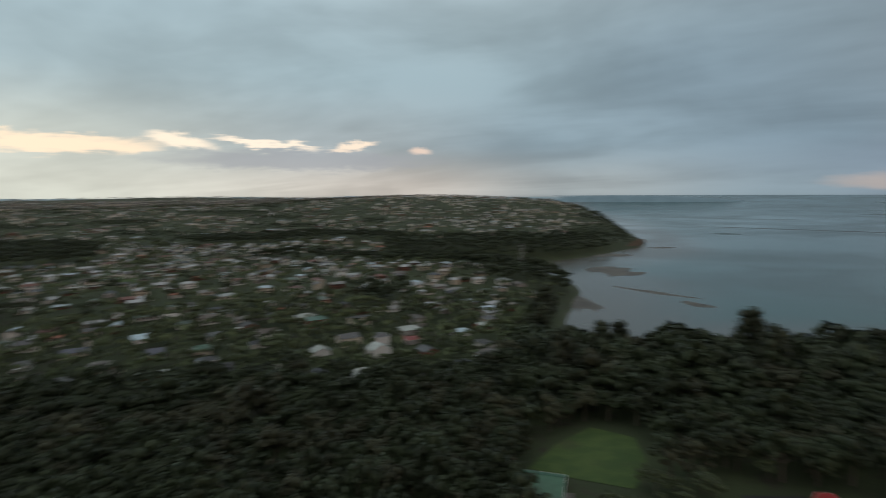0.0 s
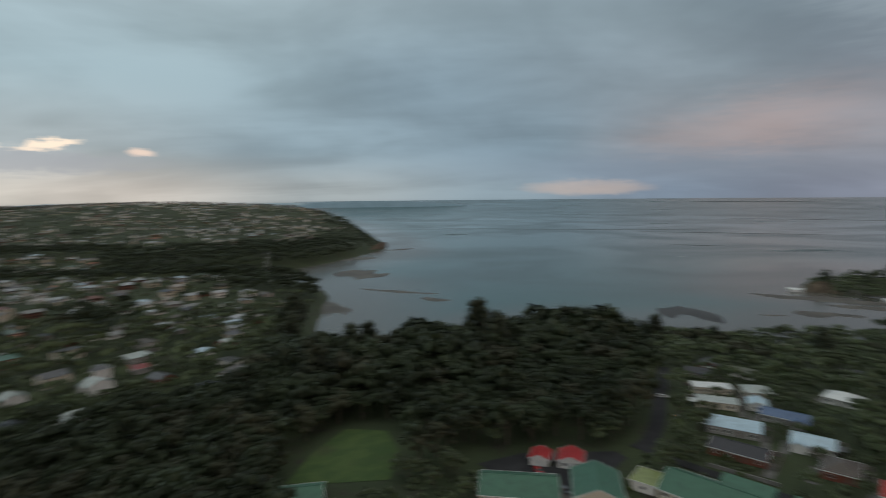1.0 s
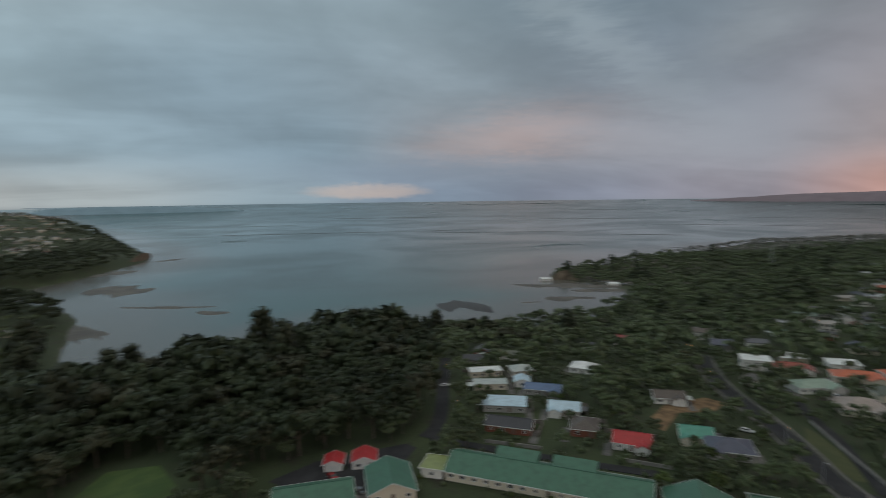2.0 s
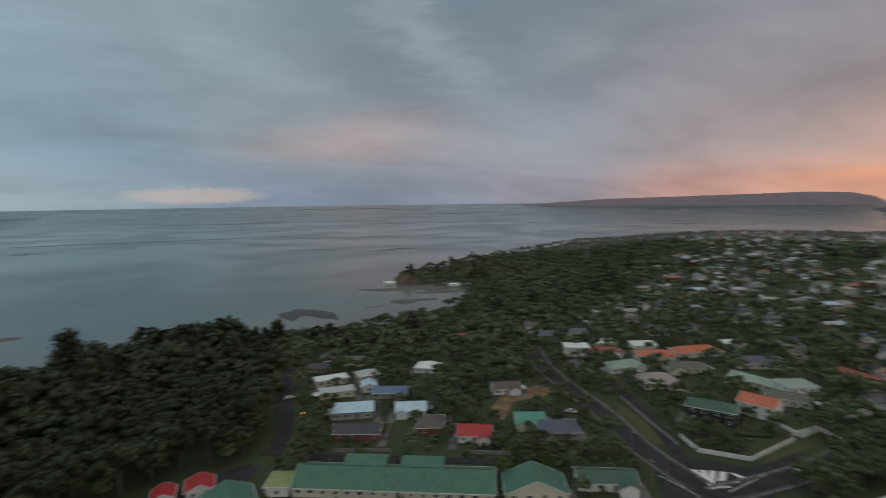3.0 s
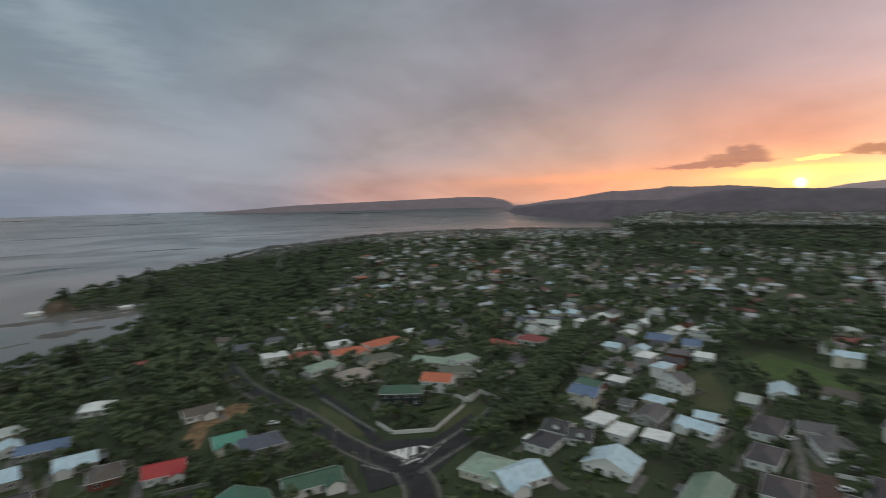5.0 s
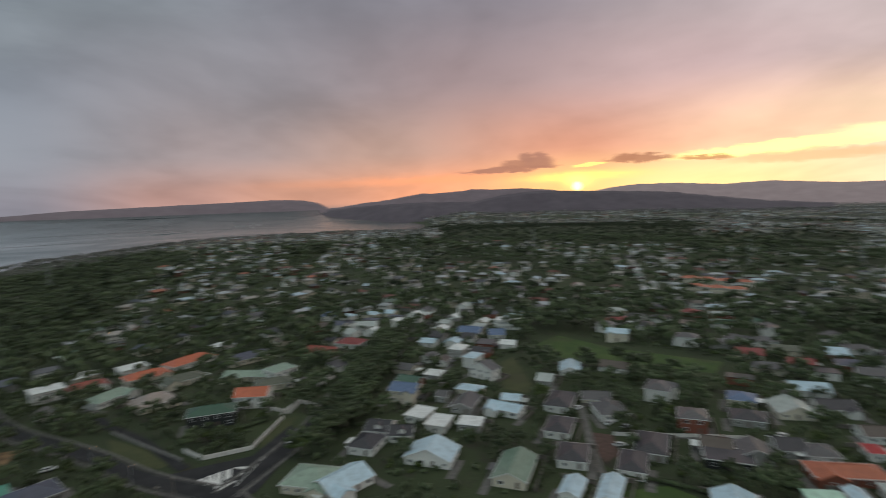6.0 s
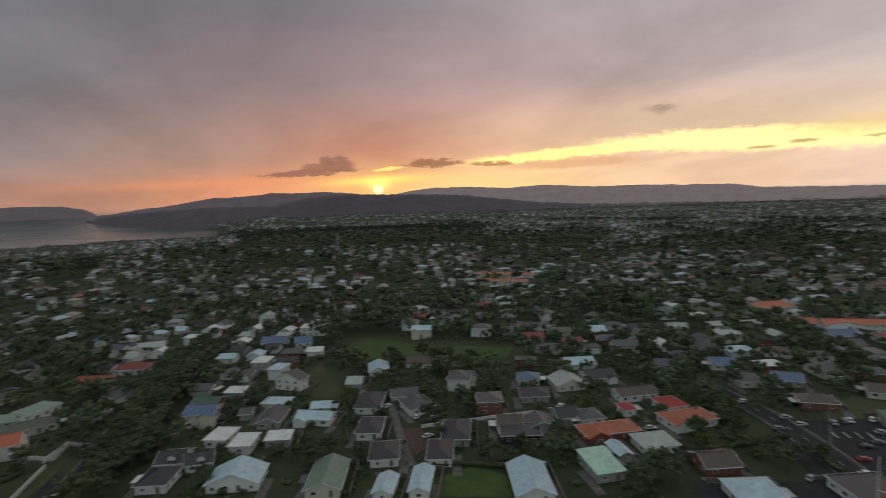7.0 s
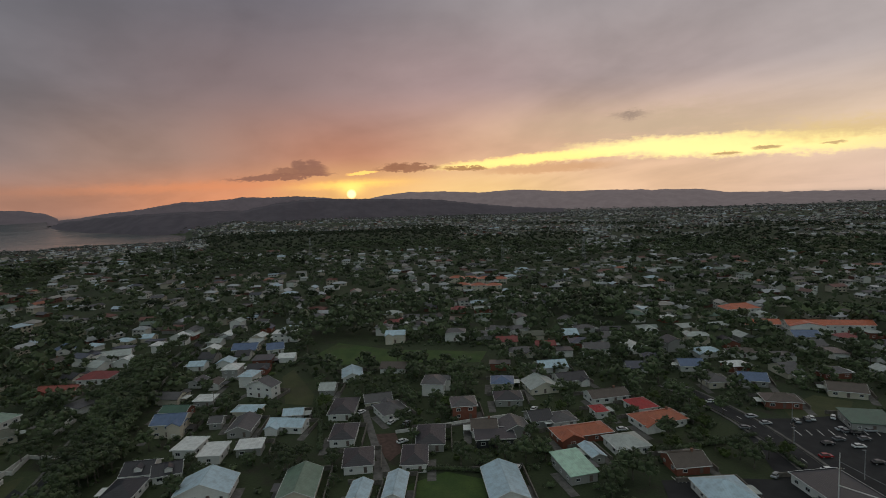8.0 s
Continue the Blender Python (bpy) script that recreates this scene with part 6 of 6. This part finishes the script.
def in_house(x, y, margin):
    """True where a point lies on, or within margin of, a house's plan."""
    F = np.array(FOOT)
    dx, dy = x - F[:, 0], y - F[:, 1]
    c, s_ = np.cos(F[:, 2]), np.sin(F[:, 2])
    return bool(np.any((np.abs(dx * c + dy * s_) < F[:, 3] + margin) & (np.abs(dy * c - dx * s_) < F[:, 4] + margin)))


def bearing_of(x, y):
    return math.degrees(math.atan2(x, y))


def is_wood(x, y, b, d, s):
    """Bush-covered ground: gullies, sea cliffs and the hill in front of the sun."""
    x, y, d, s = x / K, y / K, d / K, s / K
    wob_ = 18 * noise.noise((x / 60, y / 60, 0.5)) + 9 * noise.noise((x / 21, y / 21, 3.5))
    if -75 < b < 46 and d < np.interp(b, [-75, -40, -11, 5, 12, 46], [250, 246, 208, 205, 345, 380]) + wob_:
        return d > (124 if b > 10 else 60)
    if -6 < b < 22 and d > 400:
        return s < np.interp(d, [400, 560, 700, 900, 2000], [55, 60, 120, 80, 40]) + 2 * wob_
    if 45 <= b < 60 and d < 360:
        return s < 95 + wob_ or (b < 47 and d < 200)
    if 56 < b < 100:
        return s < np.interp(d, [300, 480, 700, 950, 1200], [80, 170, 250, 110, 60]) + 2.5 * wob_
    if 116 < b < 141 and 730 < d < 1130:
        return noise.noise((x / 150, y / 150, 8.0)) > -0.42
    if 141 <= b < 190 and 560 < d < 1000:
        return noise.noise((x / 120, y / 70, 4.0)) > 0.0
    if d > 1000:
        return noise.noise((x / 170, y / 110, 2.0)) > 0.24
    if d > 520:
        return noise.noise((x / 170, y / 110, 2.0)) > 0.13
    return noise.noise((x / 80, y / 80, 6.0)) > 0.42


def built_up(x, y):
    """The closely paved plots above the junction."""
    return 228 < x < 350 and -58 < y < 66


def free(x, y, gap):
    if len(TAKEN) and np.min((TAKEN[:, 0] - x) ** 2 + (TAKEN[:, 1] - y) ** 2) < gap * gap:
        return False
    if np.any((ROAD_PTS[:, 0] - x) ** 2 + (ROAD_PTS[:, 1] - y) ** 2 < (ROAD_PTS[:, 2] + gap * 0.42) ** 2):
        return False
    return not np.any((CLEAR[:, 0] - x) ** 2 + (CLEAR[:, 1] - y) ** 2 < (CLEAR[:, 2] + gap * 0.25) ** 2)


def street_turn(x, y):
    b = bearing_of(x, y)
    if 45 < b < 108:
        return -65 + 8 * math.sin(x / 105)
    if b >= 108:
        return -135 + 6 * math.sin(y / 135)
    return 20 + 14 * math.sin(x / 180 + y / 220)


NEAR_ROOFS = ("ice", "white", "pale", "grey", "grey", "slate", "slate", "slateblue", "brown", "brown", "olive", "green", "maroon", "grey", "pale", "grey")
CLOSE_ROOFS = ("ice", "white", "white", "pale", "pale", "ice", "grey", "slate", "slateblue", "grey")
NEAR_WALLS = ("white", "white", "white", "cream", "grey", "brick")
spots_near, spots_far = [], []
fill = random.Random(21)
d = 150.0
while d < 4000:
    gap = 20.0 if d < 490 else 24.5 if d < 1040 else 29.0 if d < 1930 else 42.0
    n = int(math.radians(232) * d / (gap * 0.92))
    for i in range(n):
        b = -47 + 232 * (i + fill.uniform(-0.28, 0.28)) / n
        dd = d + fill.uniform(-0.3, 0.3) * gap
        x, y = polar(b, dd)
        spots_far.append((dd, b, x, y))
    d += gap
for d in range(206, 440, 15):      # closely built streets
    n = int(math.radians(24) * d / 14)
    for i in range(n):
        b, dd = 104 + 24 * (i + fill.uniform(-0.2, 0.2)) / n, d + fill.uniform(-3, 3)
        spots_far.append((dd, b, *polar(b, dd)))
SX = np.array([(p[2], p[3]) for p in spots_far])
SS, SZ = shore(SX[:, 0], SX[:, 1]), ground(SX[:, 0], SX[:, 1])
near_count = 0
HOUSES = Pile()
FAR_T, BARE_T = [], []
for kind_, w_, d_, st_ in (("gable", 13, 8, 1), ("hip", 14, 9, 1), ("gable", 11, 7.5, 1), ("hip", 11, 9, 2), ("gable", 12, 8, 2), ("flat", 11, 8, 1), ("hip", 16, 8, 1), ("gable", 9, 6, 1)):
    hi = 2.75 + 2.6 * (st_ - 1)
    rise_ = 0.2 if kind_ == "flat" else 0.21 * d_
    s = wall_shape(kind_, w_, d_, hi, rise_, 4.0)
    r_ = roof_shape(kind_, w_, d_, rise_)
    s.add([(x, y, z + hi + 0.02) for x, y, z in r_.v], r_.f, 1)
    for side in (-1, 1):
        for st in range(st_):
            for k in range(3):
                xx, yy, zz = (k - 1) * w_ * 0.3, side * (d_ / 2 + 0.03), 0.95 + 2.6 * st
                quad = [(xx - 0.8, yy, zz), (xx + 0.8, yy, zz), (xx + 0.8, yy, zz + 1.15), (xx - 0.8, yy, zz + 1.15)]
                s.add(quad if side < 0 else quad[::-1], [(0, 1, 2, 3)], 2)
    FAR_T.append(Pile.template(s))
    bare = Shape()
    bare.add(s.v, [f for f, q in zip(s.f, s.m) if q < 2])
    bare.m = [q for q in s.m if q < 2]
    BARE_T.append(Pile.template(bare))


def empty_share(b, dd):
    """The share of plots without a house."""
    if dd < 490:
        return 0.2 if b > 106 else 0.2 if b < 8 else 0.55 if 52 < b < 80 else 0.4
    if dd < 1040:
        return 0.2 if b < 40 else 0.6 if 52 < b < 80 else 0.42 if b < 110 else 0.32
    return (0.66 if dd < 2600 else 0.4) if b < 40 else 0.25 if dd < 1700 else 0.15


house_spots = []
for (dd, b, x, y), s, z in zip(spots_far, SS, SZ):
    if s < 30 or is_wood(x, y, b, dd, s) or in_grove(x, y, 16.0) or fill.random() < empty_share(b, dd):
        continue
    if dd < 620 and (dd < (290 if 8 < b < 106 else 207) or not free(x, y, 21.0 if b < 104 else 12.5 if b < 128 and dd < 440 else 16.0)):
        continue
    turn = street_turn(x, y) + fill.choice((0, 0, 90, 90, 180)) + fill.uniform(-7, 7)
    if dd < 445 and near_count < 215:
        near_count += 1
        close_ = 104 < b < 128
        TAKEN = np.vstack([TAKEN, (x, y)])
        house(round(x, 1), round(y, 1), turn, fill.uniform(8.5, 12.0) if close_ else fill.uniform(10.0, 15.0), fill.uniform(7.0, 9.0) if close_ else fill.uniform(8.0, 10.2), fill.choice(("gable_x", "hip", "hip", "gable_x", "gable_y", "mono")),
              fill.choice((1, 1, 1, 2) if close_ else (1, 1, 1, 1, 1, 2)), fill.choice(CLOSE_ROOFS if close_ else NEAR_ROOFS), fill.choice(NEAR_WALLS), fine=False)
    else:
        k = fill.uniform(0.9, 1.2)
        HOUSES.put(fill.choice(FAR_T if dd < 900 else BARE_T), x, y, z + 0.1, radians(turn), k * (1.15 if dd > 1930 else 0.95), k * 0.95, fill.uniform(0.9, 1.1))
    house_spots.append((x, y))
ROOF_MIX = [(p, lin(*c)) for p, c in ((0.0, (78, 76, 80)), (0.09, (120, 120, 118)), (0.18, (92, 86, 80)), (0.26, (166, 170, 174)), (0.48, (60, 64, 74)), (0.56, (104, 62, 52)), (0.62, (146, 152, 154)), (0.72, (92, 108, 98)), (0.78, (150, 146, 140)), (0.86, (92, 62, 54)), (0.91, (168, 186, 198)), (0.975, (150, 88, 64)))]
WALL_MIX = [(p, lin(*c)) for p, c in ((0.0, (214, 211, 203)), (0.3, (190, 180, 162)), (0.55, (224, 222, 216)), (0.75, (150, 146, 140)), (0.88, (106, 68, 54)))]
M_FAR_ROOF = material("mixed_roofs", m_island(ROOF_MIX, 0.5))
M_FAR_WALL = material("mixed_walls", m_island(WALL_MIX, 0.75))
tagged(new("far_houses", HOUSES.mesh("far_houses", M_FAR_WALL, M_FAR_ROOF, M_GLASS)), "rows of suburban houses with tin and tiled roofs", "houses", kind="stuff")
TAKEN_ALL = np.array(house_spots + [tuple(p) for p in TAKEN])

# trees that stand singly
PROTOS[:] = [
    tree_proto("broadleaf_tree", "dark green bushy native tree", 11, 17.5, 8.6, 16, 46, 0.6, M_LEAF),
    tree_proto("broadleaf_tree", "dark green spreading native tree", 12, 20, 9.6, 16, 46, 0.64, M_LEAF),
    tree_proto("broadleaf_tree", "brownish olive bush tree", 13, 16.5, 7.8, 15, 46, 0.58, M_LEAF_BROWN),
    tree_proto("pine_tree", "tall dark pine with layered boughs", 14, 23, 12.4, 15, 48, 0.7, M_LEAF_PINE, True),
    tree_proto("garden_tree", "rounded green garden tree", 15, 7.4, 3.9, 13, 44, 0.34, M_LEAF_GARDEN),
    tree_proto("garden_tree", "light green garden tree", 16, 7.0, 3.5, 12, 44, 0.33, M_LEAF_LIGHT)]
for q, x, y, k in WANTED:
    if in_house(x, y, 1.2):
        continue
    copy_thing(PROTOS[q], pose(x, y, float(ground(x, y)[0]), 0, 0, grow0.uniform(0, 360)) @ Matrix.Diagonal((k, k, k, 1)))
for k, o in enumerate(PROTOS):
    x, y = polar(-100 - 9 * k, 190)
    o.matrix_basis = pose(x, y, float(ground(x, y)[0]))
MID, FAR, GARDEN = [], [], []
for q in range(4):
    MID.append(Pile.template(crown_shape(40 + q, broad_blobs(40 + q, 17, 8.2, 9), 20, 1.0, ICO1).tube((0, 0, -1), (0, 0, 10), 0.3, 0.15, 5)))
    FAR.append(Pile.template(crown_shape(60 + q, broad_blobs(60 + q, 13.5, 8.6, 2), 4, 2.9, OCTA, lump=(0.6, 0.95))))
    GARDEN.append(Pile.template(crown_shape(80 + q, broad_blobs(80 + q, 7.2, 4.0, 7), 13, 0.62, ICO1)))
MID2 = [Pile.template(crown_shape(140 + q, broad_blobs(140 + q, 16.5, 8.6, 5), 10, 1.7, OCTA, lump=(0.6, 0.95))) for q in range(3)]
GARDEN2 = [Pile.template(crown_shape(160 + q, broad_blobs(160 + q, 7.5, 4.4, 3), 8, 1.2, OCTA, lump=(0.6, 0.95))) for q in range(3)]
PINE_MID = Pile.template(crown_shape(95, pine_blobs(95, 23, 12, 8), 15, 1.4, ICO1).tube((0, 0, -1), (0, 0, 22), 0.35, 0.12, 5))
WOODS, WOODS_BROWN, WOODS_GREEN, GARDENS, FARWOODS = Pile(), Pile(), Pile(), Pile(), Pile()
grow = random.Random(5)
single = {"broadleaf": 0, "garden": 0, "pine": 0}


def scatter(d0, d1, gap):
    d = d0
    while d < d1:
        n = int(math.radians(232) * d / gap)
        for i in range(n):
            b = -47 + 232 * (i + grow.uniform(-0.45, 0.45)) / n
            dd = d + grow.uniform(-0.45, 0.45) * gap
            yield (dd, b, *polar(b, dd))
        d += gap


def planted(d0, d1, gap):
    spots = list(scatter(d0, d1, gap))
    P = np.array([(s[2], s[3]) for s in spots])
    return zip(spots, shore(P[:, 0], P[:, 1]), ground(P[:, 0], P[:, 1]))


for (dd, b, x, y), s, z in planted(107, 505, 8.4):
    if s < 4 or 8 < b < 114 and dd < 173 or b >= 114 and dd < 160:
        continue
    if is_wood(x, y, b, dd, s):
        if not free(x, y, 10.0):
            continue
        k = grow.uniform(0.6, 1.0) * (1.3 if grow.random() < 0.22 else 1.0) * (1.0 if s > 119 or b < 8 else 1.36 if 26 < b < 43 else 1.42 if 10 < b < 27 else 1.2 if b < 45 else 0.88)
        if dd < 282 and -46 < b < 48 and single["broadleaf"] < 240 and grow.random() < 0.6:
            single["broadleaf"] += 1
            copy_thing(grow.choice(PROTOS[:3]), pose(x, y, z, 0, 0, grow.uniform(0, 360)) @ Matrix.Diagonal((k, k, k, 1)))
        elif grow.random() < 0.025 and s < 134:
            if single["pine"] < 60:
                single["pine"] += 1
                k *= 0.95
                copy_thing(PROTOS[3], pose(x, y, z, 0, 0, grow.uniform(0, 360)) @ Matrix.Diagonal((k, k, k, 1)))
            else:
                WOODS.put(PINE_MID, x, y, z, grow.uniform(0, 6.28), k)
        else:
            (WOODS_BROWN if noise.noise((x / 40, y / 40, 7.7)) + 0.5 * grow.random() > 0.58 else WOODS_GREEN if b > 48 else WOODS).put(grow.choice(MID if dd < 320 else MID2), x, y, z, grow.uniform(0, 6.28), k, k, k * grow.uniform(0.85, 1.15))
    elif grow.random() < (0.6 if built_up(x, y) else 0.95 if b < 106 else 0.42 if b < 128 and dd < 430 else 0.88):
        k = grow.uniform(0.6, 1.4) if dd < 260 else grow.uniform(0.65, 1.65)
        if k > 0.75 and in_house(x * (1 + 9 / dd), y * (1 + 9 / dd), 1.5):
            k *= 0.6
        if in_house(x, y, 0.3 + 1.3 * k) or np.min((TAKEN_ALL[:, 0] - x) ** 2 + (TAKEN_ALL[:, 1] - y) ** 2) < 36 or not free(x, y, 3.5):
            continue
        if dd < 330 and single["garden"] < 165:
            single["garden"] += 1
            copy_thing(grow.choice((PROTOS[4],) * 8 + (PROTOS[5],)), pose(x, y, z, 0, 0, grow.uniform(0, 360)) @ Matrix.Diagonal((k, k, k, 1)))
        else:
            GARDENS.put(grow.choice(GARDEN if dd < 330 else GARDEN2), x, y, z, grow.uniform(0, 6.28), k * 1.1)
for (dd, b, x, y), s, z in planted(505, 1130, 12.6):
    if s < 3:
        continue
    if is_wood(x, y, b, dd, s):
        if grow.random() < 0.04:
            WOODS.put(PINE_MID, x, y, z, grow.uniform(0, 6.28), grow.uniform(0.6, 0.95))
        else:
            for _ in range(2 if 56 < b < 84 else 0):
                xx, yy = x + grow.uniform(-7, 7), y + grow.uniform(-7, 7)
                WOODS_GREEN.put(grow.choice(GARDEN2), xx, yy, z - 0.5, grow.uniform(0, 6.28), grow.uniform(0.9, 1.5))
            (WOODS_GREEN if b > 48 else WOODS).put(grow.choice(MID2), x, y, z, grow.uniform(0, 6.28), (0.55 + 0.75 * grow.random() ** 1.8) * (0.74 if b < 84 else 1.0) if b > 48 else grow.uniform(0.75, 1.25))
    elif grow.random() < 0.78:
        if np.min((TAKEN_ALL[:, 0] - x) ** 2 + (TAKEN_ALL[:, 1] - y) ** 2) < 80:
            continue
        if grow.random() < 0.14:      # a tall dark tree among the gardens
            WOODS.put(grow.choice(MID2), x, y, z, grow.uniform(0, 6.28), grow.uniform(0.5, 0.95))
        else:
            GARDENS.put(grow.choice(GARDEN2), x, y, z, grow.uniform(0, 6.28), grow.uniform(0.6, 1.75))
for lo, hi_, gap, big in ((1130, 1930, 18, 0.95), (1930, 3500, 36, 1.6), (3500, 4900, 80, 3.0)):
    for (dd, b, x, y), s, z in planted(lo, hi_, gap):
        if s < 4:
            continue
        wood = is_wood(x, y, b, dd, s)
        if not wood and grow.random() < 0.3:
            continue
        k = big * grow.uniform(0.7, 1.2) * (1.0 if wood else 0.62) * (grow.uniform(1.0, 1.9) if s < 110 and 97 < b < 118 else 1.0)
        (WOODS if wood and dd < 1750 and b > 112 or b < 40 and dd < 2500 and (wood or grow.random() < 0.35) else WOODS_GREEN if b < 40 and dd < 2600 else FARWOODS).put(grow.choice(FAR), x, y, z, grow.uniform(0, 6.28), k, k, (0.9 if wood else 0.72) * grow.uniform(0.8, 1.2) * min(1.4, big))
# shrubs, hedges and undergrowth in the gardens
SHRUB = [Pile.template(crown_shape(120 + q, [(0, 0, 0.75, 0.95), (0.65, 0.3, 0.6, 0.75)], 11, 0.38, OCTA, lump=(0.6, 0.95))) for q in range(4)]
SHRUBS, SHRUBS_LIGHT = Pile(), Pile()
for (dd, b, x, y), s, z in planted(150, 370, 4.4):
    if s < 6 or s > 1e8 or is_wood(x, y, b, dd, s) or noise.noise((x / 9, y / 9, 1.5)) < (-0.15 if built_up(x, y) else -0.32) or in_house(x, y, 0.5) or not free(x, y, 1.6):
        continue
    k = grow.uniform(0.6, 1.6)
    (SHRUBS_LIGHT if grow.random() < 0.15 else SHRUBS).put(grow.choice(SHRUB), x, y, z - 0.1, grow.uniform(0, 6.28), k * grow.uniform(0.8, 1.5), k, k * grow.uniform(0.8, 1.5))
tagged(new("garden_shrubs", SHRUBS.mesh("garden_shrubs", M_LEAF_GARDEN, rounded=True)), "dark green shrubs and hedges filling the gardens", "shrubs", kind="stuff")
tagged(new("flowering_shrubs", SHRUBS_LIGHT.mesh("flowering_shrubs", M_LEAF_LIGHT, rounded=True)), "lighter green garden shrubs", "shrubs", kind="stuff")
# street trees over the road past the junction
for n_, (p_, t_) in [(4, q) for q in along_line([tuple(q) for q in ROADS[4][0][::6]], 8.0)[6:]] + [(2, q) for q in along_line([tuple(q) for q in ROADS[2][0][::6]], 9.5)[6:]]:
    for side in (-1, 1):
        if n_ == 4 and side == 1 and p_[0] < 290:      # an open verge below the white walls
            continue
        if grow.random() < (0.85 if n_ == 4 else 0.5) and not in_house(*(p_ + np.array((-t_[1], t_[0])) * side * 7.5), 1.0):
            x, y = p_ + np.array((-t_[1], t_[0])) * side * grow.uniform(6.0, 9.0)
            k = grow.uniform(0.8, 1.4)
            copy_thing(PROTOS[4], pose(x, y, float(ground(x, y)[0]), 0, 0, grow.uniform(0, 360)) @ Matrix.Diagonal((k, k, k, 1)))
tagged(new("woodland", WOODS.mesh("woodland", M_LEAF, rounded=True)), "dense dark green coastal bush on slopes", "woodland", kind="stuff")
tagged(new("woodland_green", WOODS_GREEN.mesh("woodland_green", M_LEAF_GARDEN, rounded=True)), "green bush covering the headland and gullies", "woodland", kind="stuff")
tagged(new("woodland_olive", WOODS_BROWN.mesh("woodland_olive", M_LEAF_BROWN, rounded=True)), "olive-brown scrub trees among the bush", "woodland", kind="stuff")
tagged(new("garden_trees", GARDENS.mesh("garden_trees", M_LEAF_GARDEN, rounded=True)), "green trees and hedges between the houses", "trees", kind="stuff")
tagged(new("far_woods", FARWOODS.mesh("far_woods", M_LEAF_FAR, rounded=True)), "far trees spread among the suburbs, paled as if by haze", "woodland", kind="stuff")
